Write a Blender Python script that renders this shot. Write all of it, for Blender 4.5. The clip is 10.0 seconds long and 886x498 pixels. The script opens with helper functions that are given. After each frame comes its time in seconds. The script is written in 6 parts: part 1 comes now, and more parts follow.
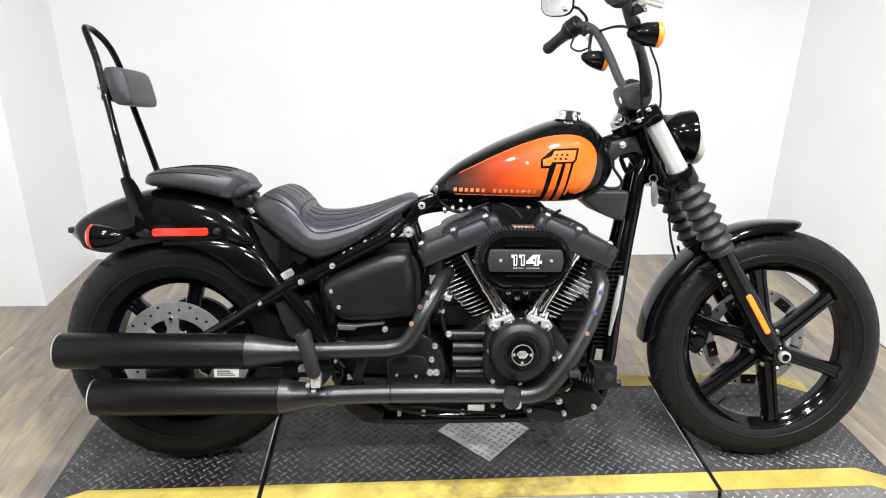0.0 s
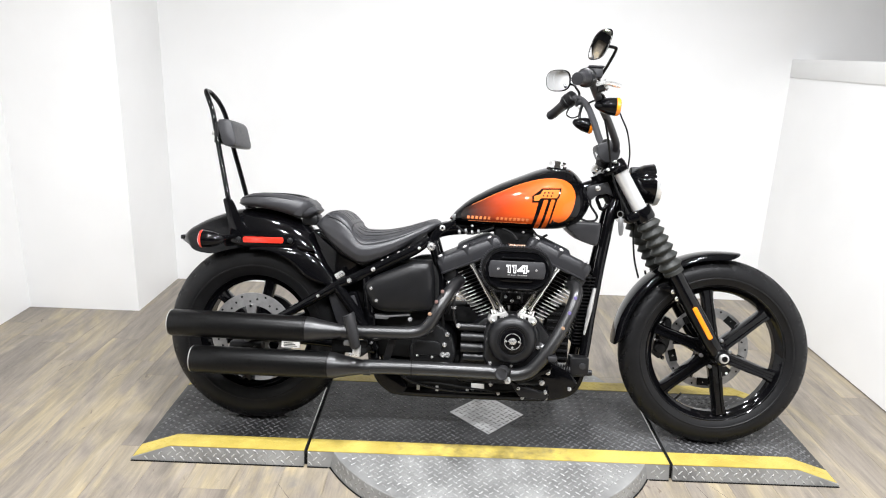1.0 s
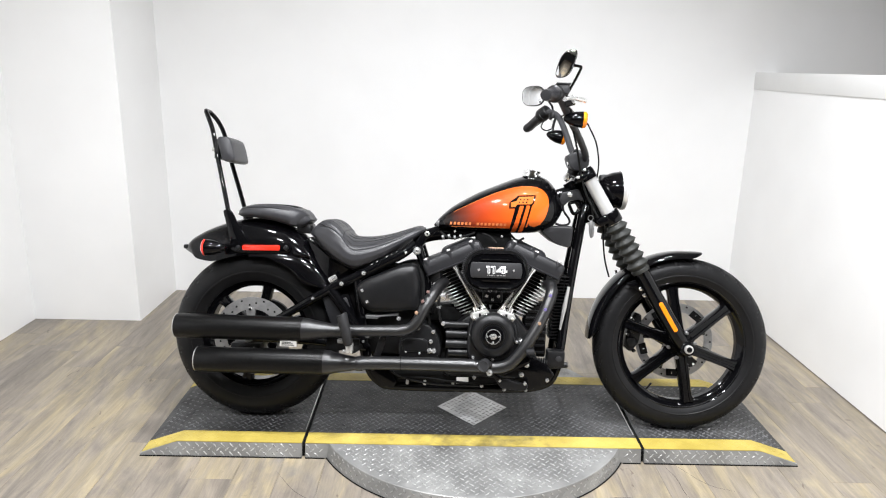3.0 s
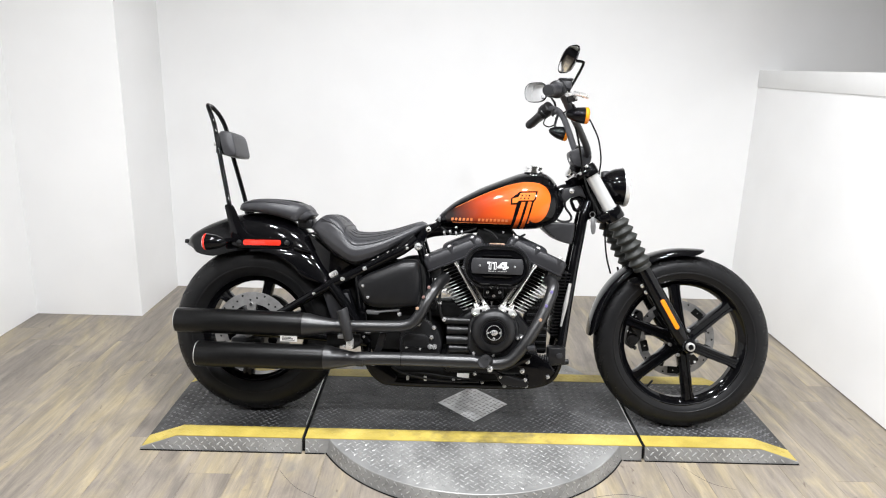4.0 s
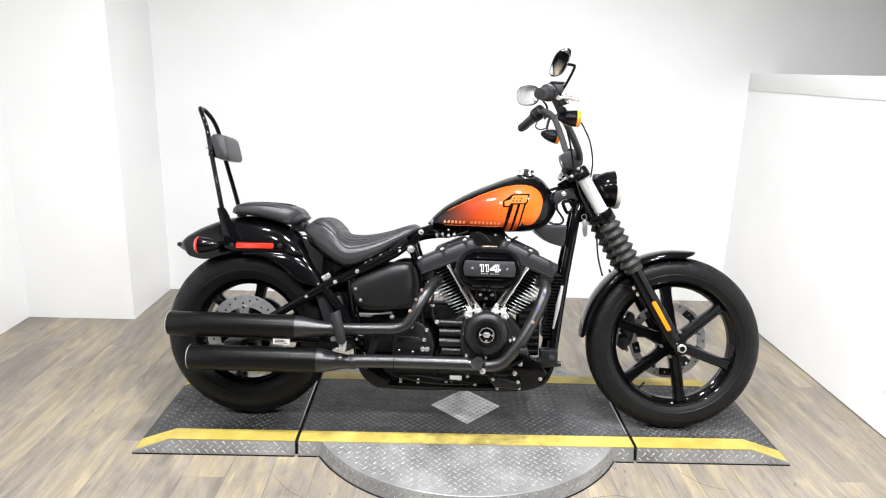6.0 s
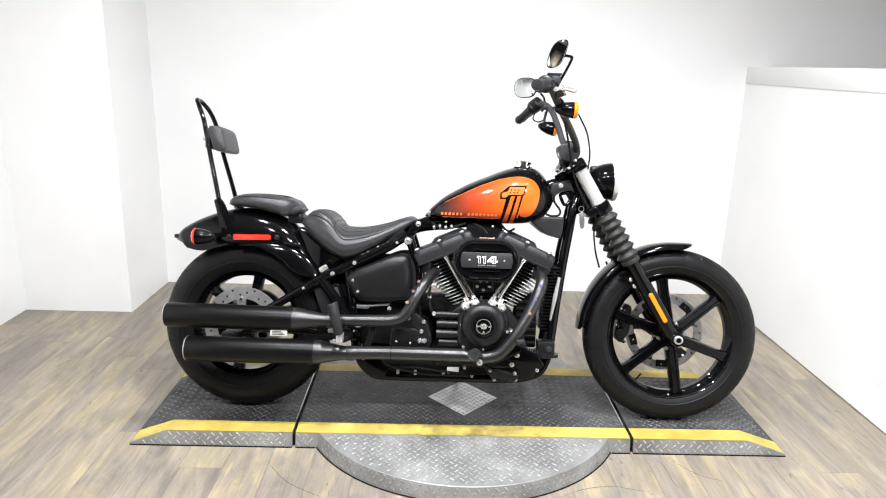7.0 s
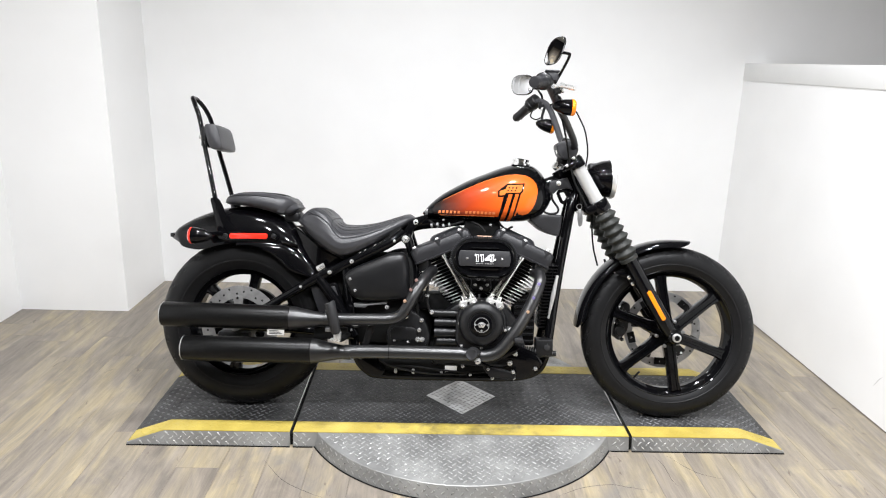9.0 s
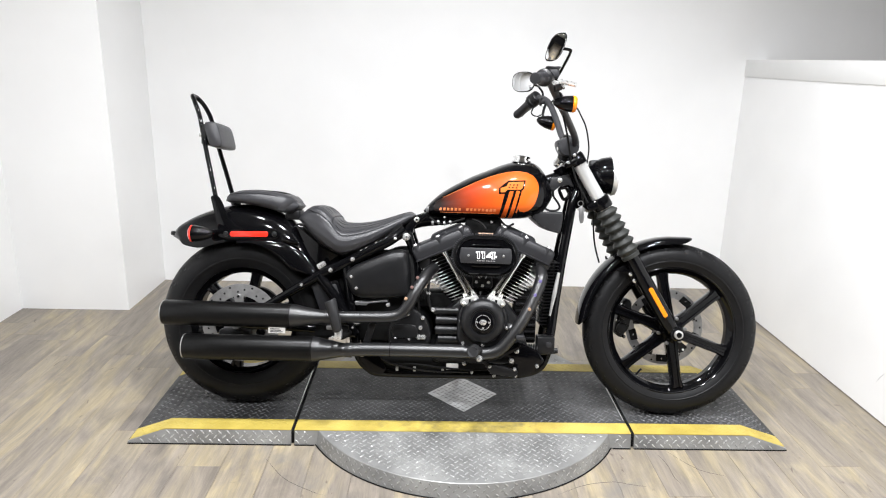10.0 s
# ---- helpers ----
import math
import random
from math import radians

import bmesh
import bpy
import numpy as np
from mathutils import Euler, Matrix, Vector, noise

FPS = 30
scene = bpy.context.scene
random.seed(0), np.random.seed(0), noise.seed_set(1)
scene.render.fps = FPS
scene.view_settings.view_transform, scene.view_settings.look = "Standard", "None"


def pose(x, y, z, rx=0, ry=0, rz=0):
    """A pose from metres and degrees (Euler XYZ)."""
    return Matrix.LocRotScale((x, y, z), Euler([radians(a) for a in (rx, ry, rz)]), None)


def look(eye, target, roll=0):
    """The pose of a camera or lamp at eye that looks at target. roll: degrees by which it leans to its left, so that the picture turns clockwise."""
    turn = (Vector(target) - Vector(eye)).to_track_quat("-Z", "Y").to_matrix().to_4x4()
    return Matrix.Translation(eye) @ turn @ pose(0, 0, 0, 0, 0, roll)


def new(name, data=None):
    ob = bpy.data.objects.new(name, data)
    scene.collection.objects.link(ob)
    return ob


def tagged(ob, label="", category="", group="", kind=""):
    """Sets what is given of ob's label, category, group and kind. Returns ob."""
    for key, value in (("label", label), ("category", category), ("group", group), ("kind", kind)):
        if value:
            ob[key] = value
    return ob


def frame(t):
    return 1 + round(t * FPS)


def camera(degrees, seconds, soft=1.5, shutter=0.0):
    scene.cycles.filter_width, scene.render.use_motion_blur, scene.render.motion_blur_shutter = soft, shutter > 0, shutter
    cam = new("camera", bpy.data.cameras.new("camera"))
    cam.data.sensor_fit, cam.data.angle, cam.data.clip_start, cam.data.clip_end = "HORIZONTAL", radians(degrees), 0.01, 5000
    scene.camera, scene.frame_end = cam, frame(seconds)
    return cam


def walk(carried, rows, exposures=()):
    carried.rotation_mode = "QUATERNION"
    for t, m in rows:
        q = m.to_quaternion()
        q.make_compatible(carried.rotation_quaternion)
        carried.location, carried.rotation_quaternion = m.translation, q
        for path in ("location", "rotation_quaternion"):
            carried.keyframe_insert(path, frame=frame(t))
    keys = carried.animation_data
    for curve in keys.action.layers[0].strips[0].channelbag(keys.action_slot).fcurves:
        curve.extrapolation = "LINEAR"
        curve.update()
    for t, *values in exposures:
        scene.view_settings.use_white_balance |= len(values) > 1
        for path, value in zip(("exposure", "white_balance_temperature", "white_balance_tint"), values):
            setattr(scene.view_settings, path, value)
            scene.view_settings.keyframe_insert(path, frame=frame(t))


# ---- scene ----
cam = camera(66.0, 10.0, soft=1.1)
PATH = [
    (0, (-0.224, -0.037, 1.33), (-0.095, 1.82, 0.599), 1.0),
    (0.2, (-0.200, -0.167, 1.349), (-0.100, 1.730, 0.723), 1.6),
    (0.3, (-0.186, -0.235, 1.347), (-0.105, 1.667, 0.734), 2.1),
    (0.5, (-0.154, -0.365, 1.355), (-0.122, 1.527, 0.708), 2.3),
    (0.7, (-0.138, -0.472, 1.376), (-0.144, 1.437, 0.780), 1.8),
    (1, (-0.159, -0.626, 1.375), (-0.159, 1.294, 0.815), 2.2),
    (1.2, (-0.189, -0.727, 1.367), (-0.171, 1.188, 0.792), 1.3),
    (1.5, (-0.192, -0.837, 1.382), (-0.165, 1.089, 0.844), 1.8),
    (2, (-0.185, -0.866, 1.384), (-0.189, 1.066, 0.865), 1.5),
    (2.5, (-0.149, -0.832, 1.39), (-0.14, 1.097, 0.862), 1.3),
    (2.7, (-0.136, -0.825, 1.394), (-0.118, 1.106, 0.876), 1.3),
    (3.8, (-0.132, -0.817, 1.388), (-0.104, 1.111, 0.859), 1.4),
    (4, (-0.128, -0.818, 1.381), (-0.112, 1.112, 0.858), 1.6),
    (4.5, (-0.137, -0.816, 1.382), (-0.114, 1.116, 0.866), 1.8),
    (5, (-0.128, -0.814, 1.381), (-0.104, 1.118, 0.866), 1.6),
    (5.5, (-0.136, -0.82, 1.381), (-0.102, 1.113, 0.867), 2.0),
    (5.7, (-0.128, -0.821, 1.388), (-0.093, 1.111, 0.873), 1.8),
    (6.8, (-0.120, -0.834, 1.369), (-0.087, 1.097, 0.848), 1.5),
    (7, (-0.12, -0.83, 1.372), (-0.08, 1.098, 0.843), 1.7),
    (7.5, (-0.121, -0.83, 1.373), (-0.077, 1.097, 0.839), 1.8),
    (8, (-0.116, -0.825, 1.366), (-0.067, 1.102, 0.832), 1.5),
    (8.5, (-0.111, -0.823, 1.369), (-0.066, 1.104, 0.837), 1.3),
    (9, (-0.121, -0.819, 1.372), (-0.073, 1.107, 0.836), 1.6),
    (9.5, (-0.126, -0.815, 1.37), (-0.082, 1.111, 0.835), 1.5),
    (10, (-0.122, -0.814, 1.366), (-0.076, 1.111, 0.826), 1.4),
]
EXPOSURES = [(0.0, -0.02), (0.5, 0.08), (1.0, 0.07), (1.5, 0.08), (2.0, 0.04), (2.5, -0.04), (4.0, -0.09), (4.5, -0.03), (5.0, 0.04), (5.5, 0.10), (7.0, 0.10), (7.5, 0.06), (8.0, 0.01), (8.5, -0.06), (9.0, -0.09), (10.0, -0.06)]
walk(cam, [(t, look(eye, target, roll)) for t, eye, target, roll in PATH], EXPOSURES)

# ---------------------------------------------------------------- light
world = bpy.data.worlds.new("world")
scene.world = world
world.use_nodes = True
world.node_tree.nodes["Background"].inputs[0].default_value = (0.95, 0.97, 1.0, 1)
world.node_tree.nodes["Background"].inputs[1].default_value = 0.05


# ---------------------------------------------------------------- materials
def mat(name, col, rough=0.5, metal=0.0, var=0.10, scale=25.0, bump=0.0, bscale=300.0, coat=0.0, col2=None, rvar=0.06, emit=0.0, spec=0.5):
    """A plain surface with colour and gloss that vary at two scales, and fine relief."""
    m = bpy.data.materials.new(name)
    m.use_nodes = True
    nt = m.node_tree
    bs = nt.nodes["Principled BSDF"]
    tc = nt.nodes.new("ShaderNodeTexCoord")
    n1 = nt.nodes.new("ShaderNodeTexNoise")
    n1.inputs["Scale"].default_value, n1.inputs["Detail"].default_value = scale, 5.0
    nt.links.new(tc.outputs["Object"], n1.inputs["Vector"])
    mix = nt.nodes.new("ShaderNodeMix")
    mix.data_type = "RGBA"
    a = [c * (1 - var) for c in col]
    d = list(col2) if col2 else [min(1, c * (1 + var)) for c in col]
    mix.inputs[6].default_value, mix.inputs[7].default_value = (*a, 1), (*d, 1)
    ramp = nt.nodes.new("ShaderNodeMapRange")
    ramp.inputs[1].default_value, ramp.inputs[2].default_value = 0.3, 0.7
    nt.links.new(n1.outputs[0], ramp.inputs[0])
    nt.links.new(ramp.outputs[0], mix.inputs[0])
    nt.links.new(mix.outputs[2], bs.inputs["Base Color"])
    n2 = nt.nodes.new("ShaderNodeTexNoise")
    n2.inputs["Scale"].default_value, n2.inputs["Detail"].default_value = scale * 5, 3.0
    nt.links.new(tc.outputs["Object"], n2.inputs["Vector"])
    r = nt.nodes.new("ShaderNodeMapRange")
    r.inputs[1].default_value, r.inputs[2].default_value = 0.3, 0.7
    r.inputs[3].default_value, r.inputs[4].default_value = max(0.02, rough - rvar), min(1, rough + rvar)
    nt.links.new(n2.outputs[0], r.inputs[0])
    nt.links.new(r.outputs[0], bs.inputs["Roughness"])
    bs.inputs["Metallic"].default_value = metal
    bs.inputs["Specular IOR Level"].default_value = spec
    bs.inputs["Coat Weight"].default_value = coat
    bs.inputs["Coat Roughness"].default_value = 0.03
    if bump:
        n3 = nt.nodes.new("ShaderNodeTexNoise")
        n3.inputs["Scale"].default_value = bscale
        nt.links.new(tc.outputs["Object"], n3.inputs["Vector"])
        bp = nt.nodes.new("ShaderNodeBump")
        bp.inputs["Strength"].default_value, bp.inputs["Distance"].default_value = bump, 0.001
        nt.links.new(n3.outputs[0], bp.inputs["Height"])
        nt.links.new(bp.outputs[0], bs.inputs["Normal"])
    if emit:
        bs.inputs["Emission Color"].default_value = (*col, 1)
        bs.inputs["Emission Strength"].default_value = emit
    return m


def wood_floor():
    """Vinyl planks: beige and grey streaks along the plank, each plank its own tone."""
    m = mat("vinyl_plank", (0.4, 0.34, 0.25), rough=0.38)
    nt = m.node_tree
    bs = nt.nodes["Principled BSDF"]
    tc = nt.nodes.new("ShaderNodeTexCoord")
    info = nt.nodes.new("ShaderNodeObjectInfo")
    mul = nt.nodes.new("ShaderNodeVectorMath")
    mul.operation = "SCALE"
    comb = nt.nodes.new("ShaderNodeCombineXYZ")
    for k in range(3):
        nt.links.new(info.outputs["Random"], comb.inputs[k])
    nt.links.new(comb.outputs[0], mul.inputs[0])
    mul.inputs["Scale"].default_value = 37.0
    add = nt.nodes.new("ShaderNodeVectorMath")
    nt.links.new(tc.outputs["Object"], add.inputs[0])
    nt.links.new(mul.outputs[0], add.inputs[1])

    def streak(sx, sy, detail, rough=0.6, dist=0.6):
        mp = nt.nodes.new("ShaderNodeMapping")
        mp.inputs["Scale"].default_value = (sx, sy, 1)
        nt.links.new(add.outputs[0], mp.inputs[0])
        n = nt.nodes.new("ShaderNodeTexNoise")
        n.inputs["Scale"].default_value, n.inputs["Detail"].default_value = 1.0, detail
        n.inputs["Roughness"].default_value, n.inputs["Distortion"].default_value = rough, dist
        nt.links.new(mp.outputs[0], n.inputs["Vector"])
        return n
    patch, light, fine, knot = streak(6.0, 1.7, 5, 0.62, 1.4), streak(17, 1.5, 7, 0.7, 0.9), streak(95, 6, 5, 0.75, 0.5), streak(24, 10, 2, 0.5, 1.5)

    def mapped(node, lo, hi, a, c):
        mr = nt.nodes.new("ShaderNodeMapRange")
        for k, v in enumerate((lo, hi, a, c)):
            mr.inputs[1 + k].default_value = v
        nt.links.new(node.outputs[0], mr.inputs[0])
        return mr

    def mixed(kind, fac, a, c):
        mx = nt.nodes.new("ShaderNodeMix")
        mx.data_type, mx.blend_type = "RGBA", kind
        for k, v in ((0, fac), (6, a), (7, c)):
            if isinstance(v, (int, float)):
                mx.inputs[k].default_value = v
            elif isinstance(v, tuple):
                mx.inputs[k].default_value = v
            else:
                nt.links.new(v, mx.inputs[k])
        return mx.outputs[2]
    ramp = nt.nodes.new("ShaderNodeValToRGB")
    e = ramp.color_ramp.elements
    e[0].position, e[0].color = 0.28, (0.168, 0.146, 0.125, 1)
    e[1].position, e[1].color = 0.72, (0.366, 0.295, 0.182, 1)
    for pos, c in ((0.43, (0.230, 0.199, 0.163, 1)), (0.54, (0.280, 0.238, 0.174, 1)), (0.62, (0.328, 0.273, 0.181, 1))):
        el = e.new(pos)
        el.color = c
    tone = nt.nodes.new("ShaderNodeMath")
    tone.operation = "MULTIPLY_ADD"
    nt.links.new(info.outputs["Random"], tone.inputs[0])
    tone.inputs[1].default_value = 0.08
    sh = mapped(patch, 0, 1, -0.06, 0.94)
    nt.links.new(sh.outputs[0], tone.inputs[2])
    nt.links.new(tone.outputs[0], ramp.inputs[0])
    lum = mapped(light, 0.30, 0.70, 0.64, 1.24)
    col = mixed("MULTIPLY", 1.0, ramp.outputs[0], lum.outputs[0])
    grain = mapped(fine, 0.30, 0.70, 0.84, 1.14)
    col = mixed("MULTIPLY", 1.0, col, grain.outputs[0])
    spots = mapped(knot, 0.70, 0.78, 0.0, 0.75)
    col = mixed("MIX", spots.outputs[0], col, (0.085, 0.062, 0.045, 1))
    # grey scuffs that the turntable's edge has drawn into the vinyl
    geo = nt.nodes.new("ShaderNodeNewGeometry")
    rad = nt.nodes.new("ShaderNodeVectorMath")
    rad.operation = "DISTANCE"
    nt.links.new(geo.outputs["Position"], rad.inputs[0])
    rad.inputs[1].default_value = (0.02, 1.69, 0.0)
    band = nt.nodes.new("ShaderNodeMapRange")
    for k, v in enumerate((0.0, 0.060, 1.0, 0.0)):
        band.inputs[1 + k].default_value = v
    off = nt.nodes.new("ShaderNodeMath")
    off.operation = "SUBTRACT"
    nt.links.new(rad.outputs["Value"], off.inputs[0])
    off.inputs[1].default_value = 0.750
    mag = nt.nodes.new("ShaderNodeMath")
    mag.operation = "ABSOLUTE"
    nt.links.new(off.outputs[0], mag.inputs[0])
    nt.links.new(mag.outputs[0], band.inputs[0])
    rub = nt.nodes.new("ShaderNodeTexNoise")
    rub.inputs["Scale"].default_value, rub.inputs["Detail"].default_value, rub.inputs["Distortion"].default_value = 6.5, 6.0, 0.8
    nt.links.new(geo.outputs["Position"], rub.inputs["Vector"])
    edge_ = mapped(rub, 0.42, 0.56, 0.0, 0.70)
    scuff = nt.nodes.new("ShaderNodeMath")
    scuff.operation = "MULTIPLY"
    nt.links.new(band.outputs[0], scuff.inputs[0])
    nt.links.new(edge_.outputs[0], scuff.inputs[1])
    col = mixed("MIX", scuff.outputs[0], col, (0.165, 0.155, 0.145, 1))
    nt.links.new(col, bs.inputs["Base Color"])
    bp = nt.nodes.new("ShaderNodeBump")
    bp.inputs["Strength"].default_value, bp.inputs["Distance"].default_value = 0.25, 0.001
    nt.links.new(fine.outputs[0], bp.inputs["Height"])
    nt.links.new(bp.outputs[0], bs.inputs["Normal"])
    return m


WALL = mat("white_wall_panel", (0.86, 0.86, 0.855), rough=0.35, var=0.02, scale=3, bump=0.15, bscale=90)
TRIM = mat("white_trim_paint", (0.78, 0.78, 0.77), rough=0.4, var=0.02, scale=5)
BEIGE = mat("beige_wall_paint", (0.62, 0.58, 0.54), rough=0.6, var=0.03, scale=3)
DARKWALL = mat("dark_grey_wall_paint", (0.06, 0.06, 0.062), rough=0.7, var=0.1, scale=3)
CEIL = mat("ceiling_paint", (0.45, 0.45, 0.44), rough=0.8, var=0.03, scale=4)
FLOOR = wood_floor()
GROUT = mat("dark_joint", (0.12, 0.10, 0.08), rough=0.8)
DECK = mat("dark_grey_deck_paint", (0.026, 0.0265, 0.028), rough=0.46, var=0.5, scale=5, col2=(0.062, 0.062, 0.062), bump=0.2, bscale=250, spec=0.35)
TREAD = mat("worn_dark_tread", (0.055, 0.056, 0.060), rough=0.34, var=0.5, scale=14, col2=(0.15, 0.15, 0.155))
DISCTREAD = mat("polished_tread", (0.42, 0.42, 0.41), rough=0.30, metal=0.6, var=0.2, scale=30)
PLATE = mat("bare_tread_plate", (0.24, 0.24, 0.235), rough=0.42, metal=0.4, var=0.3, scale=6, rvar=0.14, col2=(0.36, 0.36, 0.35))
YELLOW = mat("yellow_safety_paint", (0.42, 0.322, 0.060), rough=0.5, var=0.15, scale=11, col2=(0.50, 0.392, 0.088))
nt = YELLOW.node_tree
tc = nt.nodes.new("ShaderNodeTexCoord")
sep = nt.nodes.new("ShaderNodeSeparateXYZ")
nt.links.new(tc.outputs["Object"], sep.inputs[0])
wear = nt.nodes.new("ShaderNodeTexNoise")
wear.inputs["Scale"].default_value, wear.inputs["Detail"].default_value = 26.0, 6.0
nt.links.new(tc.outputs["Object"], wear.inputs["Vector"])
away = nt.nodes.new("ShaderNodeMath")
away.operation = "SUBTRACT"
nt.links.new(sep.outputs[0], away.inputs[0])
away.inputs[1].default_value = 0.06
dist_ = nt.nodes.new("ShaderNodeMath")
dist_.operation = "ABSOLUTE"
nt.links.new(away.outputs[0], dist_.inputs[0])
near = nt.nodes.new("ShaderNodeMapRange")
for k, v in enumerate((0.05, 0.45, 0.30, 0.0)):
    near.inputs[1 + k].default_value = v
nt.links.new(dist_.outputs[0], near.inputs[0])
both = nt.nodes.new("ShaderNodeMath")
nt.links.new(near.outputs[0], both.inputs[0])
nt.links.new(wear.outputs[0], both.inputs[1])
amount = nt.nodes.new("ShaderNodeMapRange")
for k, v in enumerate((0.66, 0.95, 0.0, 0.6)):
    amount.inputs[1 + k].default_value = v
nt.links.new(both.outputs[0], amount.inputs[0])
old = nt.nodes["Principled BSDF"].inputs["Base Color"].links[0].from_socket
grime = nt.nodes.new("ShaderNodeMix")
grime.data_type = "RGBA"
nt.links.new(amount.outputs[0], grime.inputs[0])
nt.links.new(old, grime.inputs[6])
grime.inputs[7].default_value = (0.06, 0.052, 0.04, 1)
nt.links.new(grime.outputs[2], nt.nodes["Principled BSDF"].inputs["Base Color"])
BLACK = mat("black_gap", (0.004, 0.004, 0.004), rough=0.7, spec=0.2)
GLOSS = mat("gloss_black_paint", (0.0025, 0.0025, 0.003), rough=0.10, coat=0.29, rvar=0.03, spec=0.1)
SATIN = mat("satin_black_ceramic", (0.0035, 0.0035, 0.0035), rough=0.32, var=0.2, scale=60, bump=0.05, bscale=900, spec=0.22)
PIPE = mat("satin_black_pipe_coating", (0.0090, 0.0090, 0.0095), rough=0.34, var=0.15, scale=12, rvar=0.008, spec=0.66)
COVER = mat("satin_black_plastic", (0.0060, 0.0060, 0.0066), rough=0.36, var=0.15, scale=30, rvar=0.03, spec=0.36)
MATTE = mat("wrinkle_black_powder", (0.0072, 0.0072, 0.0078), rough=0.36, var=0.2, scale=40, bump=0.15, bscale=1200, spec=0.33)
GREYP = mat("grey_black_plastic", (0.021, 0.021, 0.023), rough=0.45, var=0.15, bump=0.2, bscale=900, spec=0.38)
BARCOAT = mat("grey_black_bar_coating", (0.034, 0.034, 0.037), rough=0.45, var=0.12, bump=0.15, bscale=900, spec=0.45)
RUBBER = mat("tyre_rubber", (0.0045, 0.0045, 0.0050), rough=0.45, var=0.25, scale=30, bump=0.1, bscale=500, spec=0.24)
PEGRUB = mat("peg_rubber", (0.016, 0.016, 0.017), rough=0.5, var=0.2, spec=0.3)
BOOT = mat("fork_boot_rubber", (0.024, 0.025, 0.023), rough=0.5, var=0.2, spec=0.3)
SEAM = mat("vinyl_seam", (0.010, 0.010, 0.011), rough=0.5, spec=0.3)
DSTEEL = mat("dark_plated_steel", (0.22, 0.22, 0.22), rough=0.35, metal=0.7, var=0.15, scale=90)
LEATHER = mat("black_vinyl_leather", (0.028, 0.028, 0.031), rough=0.40, var=0.15, scale=40, bump=0.35, bscale=700, spec=0.45)
CHROME = mat("chrome", (0.86, 0.86, 0.86), rough=0.12, metal=1.0, var=0.03, rvar=0.03)
ZINC = mat("bright_zinc_plate", (0.66, 0.66, 0.65), rough=0.26, metal=0.8, var=0.08, scale=120)
FORKT = mat("polished_fork_tube", (0.80, 0.80, 0.79), rough=0.20, metal=0.55, var=0.02, scale=12, rvar=0.01)
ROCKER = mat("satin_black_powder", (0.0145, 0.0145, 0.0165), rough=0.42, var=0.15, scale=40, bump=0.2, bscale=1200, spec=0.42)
STEEL = mat("brushed_steel", (0.52, 0.515, 0.50), rough=0.34, metal=0.65, var=0.12, scale=60)
ALU = mat("machined_aluminium", (0.78, 0.78, 0.77), rough=0.30, metal=0.75, var=0.08)
ROTOR = mat("front_brake_steel", (0.30, 0.295, 0.29), rough=0.35, metal=0.7, var=0.2, scale=50)
DISCSTEEL = mat("worn_brake_steel", (0.34, 0.335, 0.33), rough=0.36, metal=0.7, var=0.15, scale=50)
BRONZE = mat("heat_tinted_steel", (0.33, 0.22, 0.16), rough=0.35, metal=0.8, var=0.3, scale=90)
RED = mat("red_reflector_plastic", (0.85, 0.03, 0.015), rough=0.15, var=0.1, scale=200, coat=0.5)
AMBER = mat("amber_reflector_plastic", (0.88, 0.25, 0.008), rough=0.15, var=0.1, scale=200, coat=0.5)
STICKER = mat("white_label_paper", (0.72, 0.71, 0.68), rough=0.5, var=0.06)
MIRROR = mat("mirror_glass", (0.85, 0.86, 0.88), rough=0.02, metal=1.0, var=0.01, rvar=0.0)
GLASS = mat("headlight_glass", (0.75, 0.77, 0.80), rough=0.05, metal=0.6, var=0.1, scale=60, rvar=0.03)
WHITEINK = mat("white_ink", (0.8, 0.8, 0.8), rough=0.4, var=0.03)


# ---------------------------------------------------------------- mesh helpers
def finish(name, bm, material, parent=None, label="", smooth=38):
    bmesh.ops.recalc_face_normals(bm, faces=bm.faces)
    me = bpy.data.meshes.new(name)
    bm.to_mesh(me)
    bm.free()
    for mm in (material if isinstance(material, (list, tuple)) else [material]):
        me.materials.append(mm)
    for p in me.polygons:
        p.use_smooth = True
    me.set_sharp_from_angle(angle=radians(smooth))
    ob = new(name, me)
    if parent:
        ob.parent = parent
    if label:
        ob["label"] = label
    return ob


def part(name, bm, material, parent, label="", smooth=38):
    return finish(name, bm, material, parent, label, smooth)


def box(x0, y0, z0, x1, y1, z1, bev=0.0, seg=2, bm=None):
    own = bmesh.new()
    bmesh.ops.create_cube(own, size=1, matrix=Matrix.LocRotScale(((x0 + x1) / 2, (y0 + y1) / 2, (z0 + z1) / 2), None, (x1 - x0, y1 - y0, z1 - z0)))
    if bev:
        bmesh.ops.bevel(own, geom=own.edges[:], offset=bev, segments=seg, affect="EDGES", profile=0.5)
    return join(bm, own)


def join(bm, own, m=None):
    if m is not None:
        bmesh.ops.transform(own, matrix=m, verts=own.verts)
    if bm is None:
        return own
    me = bpy.data.meshes.new("tmp")
    own.to_mesh(me)
    own.free()
    bm.from_mesh(me)
    bpy.data.meshes.remove(me)
    return bm


